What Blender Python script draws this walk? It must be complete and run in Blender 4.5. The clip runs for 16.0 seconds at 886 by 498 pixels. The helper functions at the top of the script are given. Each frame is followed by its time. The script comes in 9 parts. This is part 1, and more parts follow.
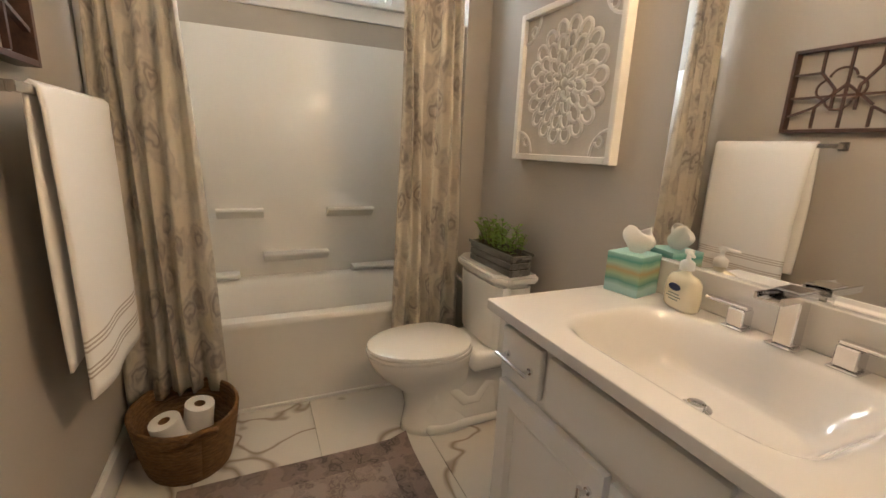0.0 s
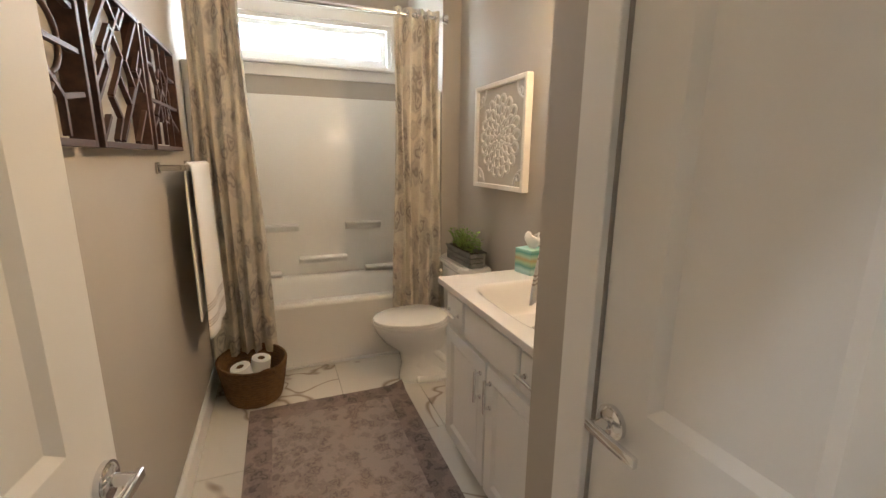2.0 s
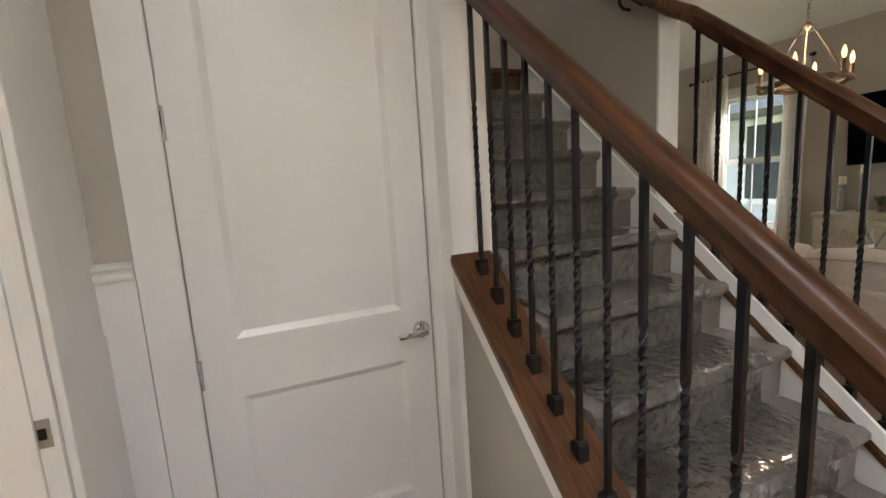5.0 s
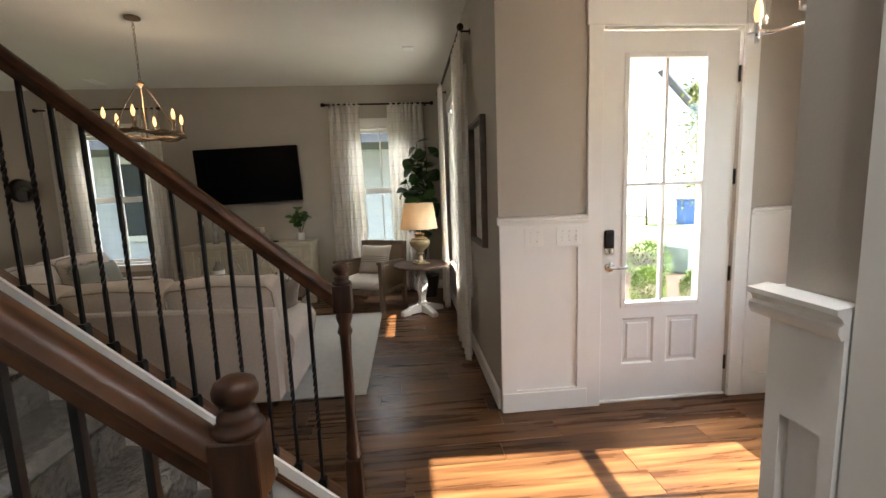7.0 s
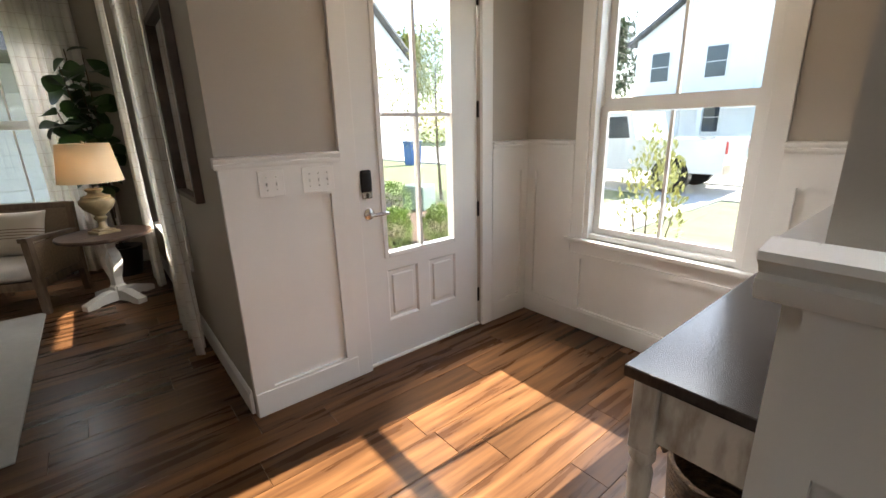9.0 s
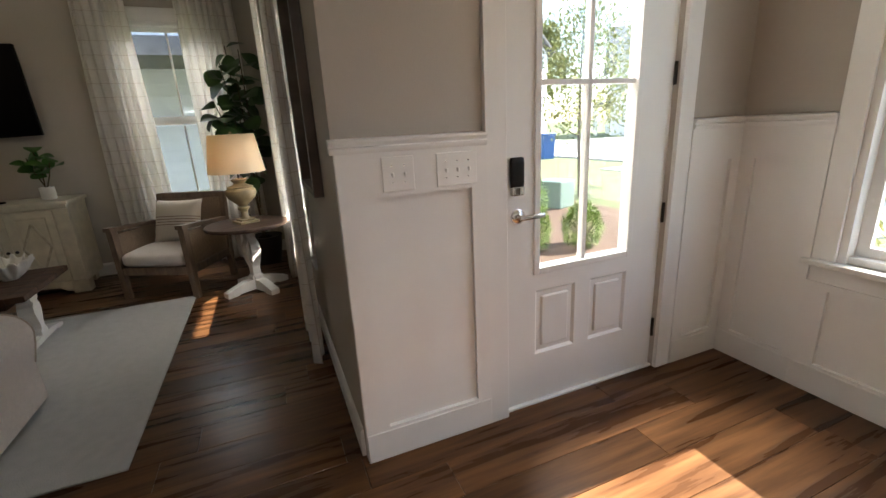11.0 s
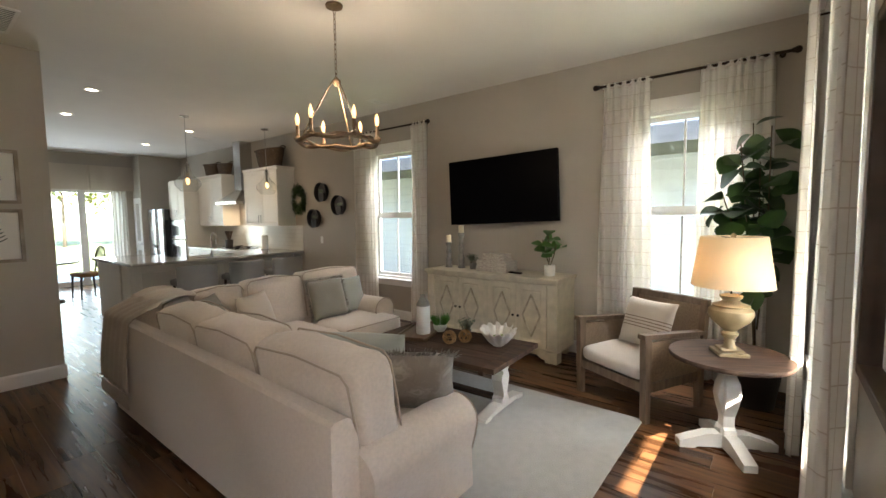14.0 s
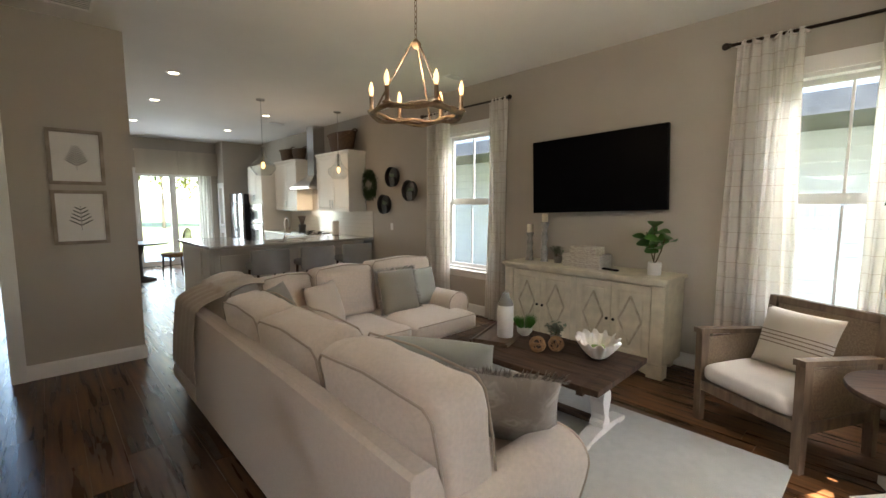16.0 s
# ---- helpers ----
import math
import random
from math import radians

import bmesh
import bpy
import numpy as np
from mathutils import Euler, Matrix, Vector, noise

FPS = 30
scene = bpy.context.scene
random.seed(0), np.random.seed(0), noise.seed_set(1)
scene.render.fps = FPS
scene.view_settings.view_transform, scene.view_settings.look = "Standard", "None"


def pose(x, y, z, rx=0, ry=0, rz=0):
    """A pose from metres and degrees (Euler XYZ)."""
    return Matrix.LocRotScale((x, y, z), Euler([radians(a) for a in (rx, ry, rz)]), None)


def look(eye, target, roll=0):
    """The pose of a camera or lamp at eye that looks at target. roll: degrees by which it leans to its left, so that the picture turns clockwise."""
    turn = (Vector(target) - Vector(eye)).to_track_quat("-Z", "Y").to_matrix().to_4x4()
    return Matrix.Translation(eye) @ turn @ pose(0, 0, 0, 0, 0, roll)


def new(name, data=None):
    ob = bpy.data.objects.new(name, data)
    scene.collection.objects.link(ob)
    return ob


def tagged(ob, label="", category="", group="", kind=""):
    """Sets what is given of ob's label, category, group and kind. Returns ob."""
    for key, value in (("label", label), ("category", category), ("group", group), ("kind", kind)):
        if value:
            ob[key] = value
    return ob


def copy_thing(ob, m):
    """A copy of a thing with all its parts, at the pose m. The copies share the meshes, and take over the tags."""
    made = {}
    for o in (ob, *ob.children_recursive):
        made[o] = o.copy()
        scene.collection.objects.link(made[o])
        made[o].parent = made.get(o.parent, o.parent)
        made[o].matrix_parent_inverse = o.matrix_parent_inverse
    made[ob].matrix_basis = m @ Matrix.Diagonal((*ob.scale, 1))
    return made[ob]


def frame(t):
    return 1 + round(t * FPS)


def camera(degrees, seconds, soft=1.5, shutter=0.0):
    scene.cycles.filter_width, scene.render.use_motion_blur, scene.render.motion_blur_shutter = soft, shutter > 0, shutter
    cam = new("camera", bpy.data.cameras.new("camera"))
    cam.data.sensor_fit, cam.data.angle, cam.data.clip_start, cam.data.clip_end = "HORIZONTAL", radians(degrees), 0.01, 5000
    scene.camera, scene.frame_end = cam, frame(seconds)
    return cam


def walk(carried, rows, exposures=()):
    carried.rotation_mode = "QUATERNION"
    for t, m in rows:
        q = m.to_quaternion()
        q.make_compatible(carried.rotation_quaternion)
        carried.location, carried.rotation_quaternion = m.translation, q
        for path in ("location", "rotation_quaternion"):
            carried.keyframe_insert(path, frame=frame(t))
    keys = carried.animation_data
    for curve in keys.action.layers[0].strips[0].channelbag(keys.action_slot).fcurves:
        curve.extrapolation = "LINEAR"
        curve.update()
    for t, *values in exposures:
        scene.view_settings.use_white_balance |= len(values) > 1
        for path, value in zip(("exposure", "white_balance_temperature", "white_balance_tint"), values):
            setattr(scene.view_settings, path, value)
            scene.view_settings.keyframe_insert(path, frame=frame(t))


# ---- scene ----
cam = camera(92.4, 16.0)
PATH = [
    (0, (-0.717, 1.488, 1.276), (-2.492, 2.285, 0.814), 2.4),
    (0.5, (-0.629, 1.492, 1.348), (-2.44, 2.225, 0.921), 1.8),
    (1, (-0.43, 1.468, 1.385), (-2.272, 2.123, 0.961), 1.4),
    (1.5, (-0.135, 1.47, 1.413), (-1.991, 2.08, 0.987), 0.9),
    (2, (0.092, 1.397, 1.422), (-1.73, 2.103, 0.996), 0.6),
    (2.5, (0.302, 1.3, 1.421), (-1.402, 2.263, 1.008), 0.3),
    (3, (0.495, 1.172, 1.424), (-0.951, 2.497, 1.033), -0.2),
    (3.2, (0.559, 1.102, 1.438), (-0.723, 2.589, 1.055), -0.6),
    (5.3, (0.569, 0.601, 1.449), (1.674, 2.241, 1.152), -3.5),
    (5.5, (0.545, 0.597, 1.455), (1.855, 2.078, 1.152), -3.4),
    (6, (0.529, 0.531, 1.454), (2.24, 1.523, 1.155), -3.2),
    (6.5, (0.543, 0.466, 1.476), (2.478, 0.881, 1.186), -2.7),
    (7, (0.616, 0.425, 1.486), (2.592, 0.264, 1.218), -2.1),
    (7.5, (0.814, 0.367, 1.497), (2.688, -0.289, 1.256), -2.0),
    (8, (0.974, 0.34, 1.522), (2.666, -0.693, 1.261), -2.1),
    (8.2, (1.044, 0.341, 1.525), (2.66, -0.8, 1.23), -2.2),
    (10.3, (1.475, 0.109, 1.176), (2.94, -0.973, 0.35), -2.7),
    (10.5, (1.574, 0.119, 1.208), (3.121, -0.902, 0.457), -2.8),
    (11, (1.766, 0.066, 1.331), (3.55, -0.65, 0.779), -3.0),
    (11.5, (2.003, 0.157, 1.415), (3.954, -0.147, 1.098), -2.0),
    (12, (2.209, 0.188, 1.482), (4.194, 0.363, 1.315), -1.1),
    (12.5, (2.373, 0.163, 1.517), (4.279, 0.759, 1.41), -0.4),
    (13, (2.515, 0.16, 1.532), (4.291, 1.073, 1.423), -0.5),
    (13.5, (2.574, 0.121, 1.52), (4.234, 1.229, 1.391), -0.6),
    (14, (2.609, 0.073, 1.504), (4.176, 1.307, 1.352), -0.7),
    (14.5, (2.628, 0.062, 1.517), (4.126, 1.376, 1.342), -0.5),
    (15, (2.683, 0.131, 1.491), (4.116, 1.514, 1.307), -0.5),
    (15.5, (2.76, 0.311, 1.486), (4.145, 1.739, 1.286), -0.3),
    (16, (2.86, 0.493, 1.49), (4.219, 1.946, 1.283), 0.0),
]
walk(cam, [(t, look(eye, target, roll)) for t, eye, target, roll in PATH],
     [(0.0, 3.0), (0.5, 2.95), (1.0, 3.0), (1.5, 3.2), (2.0, 3.1), (2.5, 3.15), (3.0, 3.35), (5.4, 3.85), (6.0, 4.4), (6.5, 4.15), (7.0, 3.25), (7.5, 3.05), (8.2, 2.85), (10.4, 2.65), (11.0, 2.65), (11.5, 2.8), (12.0, 3.4), (12.5, 3.9), (13.2, 3.9), (16.0, 3.85)])

# ---- world, sun and large lights ----
world = bpy.data.worlds.new("sky")
scene.world = world
world.use_nodes = True
wn, wl = world.node_tree.nodes, world.node_tree.links
sky = wn.new("ShaderNodeTexSky")
sky.sky_type = "NISHITA"
sky.sun_disc = False
sky.sun_elevation = radians(40)
sky.sun_rotation = radians(177)
wn["Background"].inputs["Strength"].default_value = 0.15
wl.new(sky.outputs["Color"], wn["Background"].inputs["Color"])


def lamp(name, kind, m, energy, color=(1, 1, 1), size=0.1, size_y=None, spread=None):
    data = bpy.data.lights.new(name, kind)
    data.energy, data.color = energy, color
    if kind == "AREA":
        data.shape = "RECTANGLE"
        data.size, data.size_y = size, size_y or size
        if spread:
            data.spread = radians(spread)
    elif kind == "SUN":
        data.angle = radians(size)
    else:
        data.shadow_soft_size = size
    ob = new(name, data)
    ob.matrix_world = m
    return ob


SUN_TO = Vector((0.05, 1.0, -0.843))
lamp("sun", "SUN", look((0, 0, 0), SUN_TO), 5.0, (1.0, 0.93, 0.82), 0.5)
DAY = (1.0, 0.98, 0.95)
# added area lamps stand in for sky light, most outside above the openings
lamp("sky_fill_window_near", "AREA", look((8.1, 0.78, 3.3), (7.0, 0.78, 1.45)), 17, DAY, 1.4, 1.2)
lamp("sky_fill_window_far", "AREA", look((8.1, 4.5, 3.3), (7.0, 4.5, 1.45)), 22, DAY, 1.4, 1.2)
lamp("sky_fill_living_front", "AREA", look((5.25, -1.2, 3.2), (5.25, -0.1, 1.45)), 14, DAY, 1.6, 1.2)
lamp("sky_fill_foyer", "AREA", look((2.3, -3.4, 3.3), (2.2, -1.4, 1.2)), 16, DAY, 1.4, 1.2)
lamp("sky_fill_front_door", "AREA", look((4.1, -1.27, 2.72), (2.6, -1.27, 1.0)), 30, DAY, 0.9, 0.3)
lamp("daylight_sliding_door", "AREA", look((5.2, 12.75, 1.1), (5.2, 0, 0.9)), 6, (0.86, 0.94, 1.0), 1.5, 2.0)
lamp("daylight_bath_window", "AREA", look((-3.66, 1.72, 2.25), (0, 1.72, 1.4)), 5.8, (0.9, 0.96, 1.0), 1.1, 0.3)

# ---- small building tools ----


def box(bm, x0, y0, z0, x1, y1, z1, bevel=0.0, seg=1):
    x0, x1 = min(x0, x1), max(x0, x1)
    y0, y1 = min(y0, y1), max(y0, y1)
    z0, z1 = min(z0, z1), max(z0, z1)
    v = [bm.verts.new(p) for p in ((x0, y0, z0), (x1, y0, z0), (x1, y1, z0), (x0, y1, z0),
                                   (x0, y0, z1), (x1, y0, z1), (x1, y1, z1), (x0, y1, z1))]
    f = [bm.faces.new([v[i] for i in q]) for q in ((3, 2, 1, 0), (4, 5, 6, 7), (0, 1, 5, 4), (1, 2, 6, 5), (2, 3, 7, 6), (3, 0, 4, 7))]
    if bevel > 0:
        edges = list({e for q in f for e in q.edges})
        bmesh.ops.bevel(bm, geom=edges, offset=bevel, segments=seg, affect="EDGES", profile=0.5)
    return bm


def cube(x0, y0, z0, x1, y1, z1, bevel=0.0, seg=1):
    return box(bmesh.new(), x0, y0, z0, x1, y1, z1, bevel, seg)


def rod(bm, a, b, r, r2=None, seg=12, caps=True):
    """A round bar from a to b."""
    a, b = Vector(a), Vector(b)
    r2 = r if r2 is None else r2
    q = (b - a).to_track_quat("Z", "Y")
    lo, hi = [], []
    for i in range(seg):
        d = q @ Vector((math.cos(2 * math.pi * i / seg), math.sin(2 * math.pi * i / seg), 0))
        lo.append(bm.verts.new(a + d * r))
        hi.append(bm.verts.new(b + d * r2))
    for i in range(seg):
        j = (i + 1) % seg
        bm.faces.new((lo[i], lo[j], hi[j], hi[i]))
    if caps:
        bm.faces.new(lo[::-1])
        bm.faces.new(hi)
    return bm


def lathe(bm, profile, seg=24, at=(0, 0, 0), sx=1.0, sy=1.0):
    """Turns a profile of (radius, height) about the upright through at."""
    rings = []
    for r, z in profile:
        if r < 1e-5:
            rings.append([bm.verts.new((at[0], at[1], at[2] + z))])
        else:
            rings.append([bm.verts.new((at[0] + sx * r * math.cos(2 * math.pi * i / seg), at[1] + sy * r * math.sin(2 * math.pi * i / seg), at[2] + z)) for i in range(seg)])
    for a, b in zip(rings, rings[1:]):
        for i in range(seg):
            j = (i + 1) % seg
            if len(a) == 1 and len(b) == 1:
                continue
            if len(a) == 1:
                bm.faces.new((a[0], b[j], b[i]))
            elif len(b) == 1:
                bm.faces.new((a[i], a[j], b[0]))
            else:
                bm.faces.new((a[i], a[j], b[j], b[i]))
    return bm


def prism(bm, outline, axis, lo, hi):
    """An outline of (u, v) pushed along an axis: axis x takes (y, z), y takes (x, z), z takes (x, y)."""
    def p(u, v, w):
        return {"x": (w, u, v), "y": (u, w, v), "z": (u, v, w)}[axis]
    a = [bm.verts.new(p(u, v, lo)) for u, v in outline]
    b = [bm.verts.new(p(u, v, hi)) for u, v in outline]
    bm.faces.new(a[::-1])
    bm.faces.new(b)
    n = len(a)
    for i in range(n):
        bm.faces.new((a[i], a[(i + 1) % n], b[(i + 1) % n], b[i]))
    return bm


def tube(bm, pts, r, seg=8, taper=None):
    """A bent round bar through pts."""
    pts = [Vector(p) for p in pts]
    rings = []
    for k, p in enumerate(pts):
        d = (pts[min(k + 1, len(pts) - 1)] - pts[max(k - 1, 0)]).normalized()
        u = d.cross(Vector((0.13, 0.27, 0.95)))
        if u.length < 1e-3:
            u = d.cross(Vector((1, 0, 0)))
        u.normalize()
        w = d.cross(u)
        rr = r if taper is None else r + (taper - r) * k / (len(pts) - 1)
        rings.append([bm.verts.new(p + (u * math.cos(2 * math.pi * i / seg) + w * math.sin(2 * math.pi * i / seg)) * rr) for i in range(seg)])
    for a, b in zip(rings, rings[1:]):
        for i in range(seg):
            j = (i + 1) % seg
            bm.faces.new((a[i], a[j], b[j], b[i]))
    bm.faces.new(rings[0][::-1])
    bm.faces.new(rings[-1])
    return bm


def mesh_of(name, bm, material, smooth=False):
    bmesh.ops.recalc_face_normals(bm, faces=bm.faces)
    me = bpy.data.meshes.new(name)
    bm.to_mesh(me)
    bm.free()
    me.materials.append(material)
    if smooth:
        for p in me.polygons:
            p.use_smooth = True
        if smooth == "auto":
            me.set_sharp_from_angle(angle=radians(38))
    return me


def part(name, bm, material, parent, label="", smooth=False):
    """One mesh object under a thing or under a part."""
    ob = new(name, mesh_of(name, bm, material, smooth))
    ob.parent = parent
    return tagged(ob, label)


def solid(name, bm, material, label, category, kind="", smooth=False, group=""):
    """A thing or a piece of the setting that is one mesh."""
    return tagged(new(name, mesh_of(name, bm, material, smooth)), label, category, group, kind)


def thing(name, m, label, category, group="", kind=""):
    ob = new(name)
    ob.empty_display_size = 0.1
    ob.matrix_basis = m
    return tagged(ob, label, category, group, kind)


# ---- materials ----


def mat(name, col, rough=0.5, metal=0.0, var=0.08, scale=6.0, bump=0.0, bscale=80.0, stretch=(1, 1, 1), col2=None, mix=0.5, sheen=0.0, coat=0.0, per_object=0.0, spec=0.5):
    m = bpy.data.materials.new(name)
    m.use_nodes = True
    n, l = m.node_tree.nodes, m.node_tree.links
    b = n["Principled BSDF"]
    b.inputs["Roughness"].default_value, b.inputs["Metallic"].default_value = rough, metal
    b.inputs["Sheen Weight"].default_value = sheen
    b.inputs["Coat Weight"].default_value = coat
    b.inputs["Specular IOR Level"].default_value = spec
    co = n.new("ShaderNodeTexCoord")
    mp = n.new("ShaderNodeMapping")
    mp.inputs["Scale"].default_value = stretch
    l.new(co.outputs["Object"], mp.inputs["Vector"])
    no = n.new("ShaderNodeTexNoise")
    no.inputs["Scale"].default_value, no.inputs["Detail"].default_value = scale, 5
    vec = mp.outputs["Vector"]
    if per_object:
        oi = n.new("ShaderNodeObjectInfo")
        sc = n.new("ShaderNodeVectorMath")
        sc.operation = "MULTIPLY_ADD"
        sc.inputs[1].default_value = (37.0, 53.0, 29.0)
        l.new(oi.outputs["Random"], sc.inputs[0])
        l.new(vec, sc.inputs[2])
        vec = sc.outputs["Vector"]
    l.new(vec, no.inputs["Vector"])
    ramp = n.new("ShaderNodeValToRGB")
    a = Vector(col)
    c2 = Vector(col2) if col2 else a * (1 + var)
    c1 = a if col2 else a * (1 - var)
    ramp.color_ramp.elements[0].position, ramp.color_ramp.elements[1].position = max(0.0, mix - 0.18), min(1.0, mix + 0.18)
    ramp.color_ramp.elements[0].color, ramp.color_ramp.elements[1].color = (*c1, 1), (*c2, 1)
    l.new(no.outputs["Fac"], ramp.inputs["Fac"])
    out = ramp.outputs["Color"]
    if per_object:
        hs = n.new("ShaderNodeHueSaturation")
        mr = n.new("ShaderNodeMapRange")
        mr.inputs["To Min"].default_value, mr.inputs["To Max"].default_value = 1 - per_object, 1 + per_object
        l.new(oi.outputs["Random"], mr.inputs["Value"])
        l.new(mr.outputs["Result"], hs.inputs["Value"])
        l.new(out, hs.inputs["Color"])
        out = hs.outputs["Color"]
    l.new(out, b.inputs["Base Color"])
    rr = n.new("ShaderNodeMapRange")
    rr.inputs["To Min"].default_value, rr.inputs["To Max"].default_value = max(0.02, rough * 0.85), min(1.0, rough * 1.15)
    l.new(no.outputs["Fac"], rr.inputs["Value"])
    l.new(rr.outputs["Result"], b.inputs["Roughness"])
    if bump:
        n2 = n.new("ShaderNodeTexNoise")
        n2.inputs["Scale"].default_value, n2.inputs["Detail"].default_value = bscale, 3
        l.new(vec, n2.inputs["Vector"])
        bp = n.new("ShaderNodeBump")
        bp.inputs["Strength"].default_value, bp.inputs["Distance"].default_value = bump, 0.01
        l.new(n2.outputs["Fac"], bp.inputs["Height"])
        l.new(bp.outputs["Normal"], b.inputs["Normal"])
    return m


def glass(name, tint=(1, 1, 1), rough=0.0, mixed=0.9):
    """A thin pane: mostly clear, with a real gloss."""
    m = bpy.data.materials.new(name)
    m.use_nodes = True
    n, l = m.node_tree.nodes, m.node_tree.links
    n.remove(n["Principled BSDF"])
    tr, gl, mx = n.new("ShaderNodeBsdfTransparent"), n.new("ShaderNodeBsdfGlossy"), n.new("ShaderNodeMixShader")
    lw = n.new("ShaderNodeLayerWeight")
    lw.inputs["Blend"].default_value = 0.5
    pw = n.new("ShaderNodeMath")
    pw.operation = "POWER"
    pw.inputs[1].default_value = 4.0
    l.new(lw.outputs["Facing"], pw.inputs[0])
    fr = n.new("ShaderNodeMapRange")
    fr.inputs["To Min"].default_value, fr.inputs["To Max"].default_value = 0.045, 0.75
    l.new(pw.outputs[0], fr.inputs["Value"])
    tr.inputs["Color"].default_value = (*tint, 1)
    gl.inputs["Roughness"].default_value = rough
    l.new(fr.outputs["Result"], mx.inputs[0])
    l.new(tr.outputs[0], mx.inputs[1])
    l.new(gl.outputs[0], mx.inputs[2])
    l.new(mx.outputs[0], n["Material Output"].inputs["Surface"])
    return m


def glow(name, color, strength):
    m = bpy.data.materials.new(name)
    m.use_nodes = True
    b = m.node_tree.nodes["Principled BSDF"]
    b.inputs["Base Color"].default_value = (*color, 1)
    b.inputs["Emission Color"].default_value = (*color, 1)
    b.inputs["Emission Strength"].default_value = strength
    return m


WALL = mat("wall_paint", (0.44, 0.40, 0.345), 0.62, var=0.03, scale=2.5, bump=0.06, bscale=140)
CEIL = mat("ceiling_paint", (0.78, 0.76, 0.72), 0.8, var=0.02, scale=2, bump=0.05, bscale=90)
TRIM = mat("trim_paint", (0.80, 0.79, 0.765), 0.33, var=0.025, scale=3, bump=0.015, bscale=60)
DOORP = mat("door_paint", (0.79, 0.785, 0.765), 0.36, var=0.02, scale=3, bump=0.02, bscale=90)
FLOORW = mat("dark_walnut_plank", (0.050, 0.021, 0.0085), 0.28, scale=2.6, col2=(0.185, 0.086, 0.034), mix=0.58, spec=0.24, stretch=(8, 0.55, 1), bump=0.05, bscale=14, per_object=0.35)
STAIRW = mat("stained_oak", (0.055, 0.022, 0.009), 0.32, scale=7, col2=(0.15, 0.066, 0.027), mix=0.5, stretch=(9, 1, 1), bump=0.06, bscale=30)
STAIRD = mat("dark_stained_newel", (0.016, 0.007, 0.0045), 0.38, spec=0.28, scale=6, col2=(0.06, 0.025, 0.012), mix=0.52, stretch=(5, 5, 0.8), bump=0.06, bscale=30)
RAILW = mat("dark_oak_rail", (0.034, 0.013, 0.006), 0.40, scale=7, col2=(0.105, 0.044, 0.018), stretch=(9, 1, 1), bump=0.05, bscale=30, spec=0.28)
IRON = mat("black_iron", (0.012, 0.011, 0.011), 0.42, metal=0.6, var=0.2, bump=0.05)
CHROME = mat("chrome", (0.78, 0.78, 0.80), 0.10, metal=1.0, var=0.03)
CARPET = mat("stair_carpet", (0.155, 0.132, 0.11), 0.95, var=0.25, scale=60, bump=0.6, bscale=260, sheen=0.3)
TUB = mat("tub_acrylic", (0.82, 0.80, 0.76), 0.32, var=0.015, scale=2, coat=0.12)
CERAMIC = mat("white_ceramic", (0.84, 0.82, 0.78), 0.10, var=0.01, scale=2, coat=0.5)
MARBLE = mat("cultured_marble", (0.68, 0.655, 0.63), 0.14, var=0.02, scale=4, coat=0.4)
VANITY = mat("vanity_paint", (0.77, 0.76, 0.74), 0.35, var=0.02, scale=3)
PANE = glass("window_pane", (0.84, 0.86, 0.86))
MIRROR = mat("mirror_silver", (0.9, 0.9, 0.9), 0.01, metal=1.0, var=0.0)
SOFA = mat("beige_upholstery", (0.62, 0.53, 0.45), 0.92, var=0.06, scale=60, bump=0.35, bscale=420, sheen=0.4)
RUGL = mat("cream_rug", (0.41, 0.41, 0.388), 0.95, var=0.06, scale=18, bump=0.7, bscale=210, sheen=0.2)
BLACK = mat("tv_screen", (0.005, 0.005, 0.006), 0.4, var=0.1, spec=0.05)
CREAM = mat("cream_paint_distressed", (0.60, 0.545, 0.42), 0.5, var=0.12, scale=9, bump=0.08, bscale=50)

# ---- the setting ----
CEIL_H, FOYER_H, BATH_H = 3.05, 2.76, 2.74
XW = 7.08


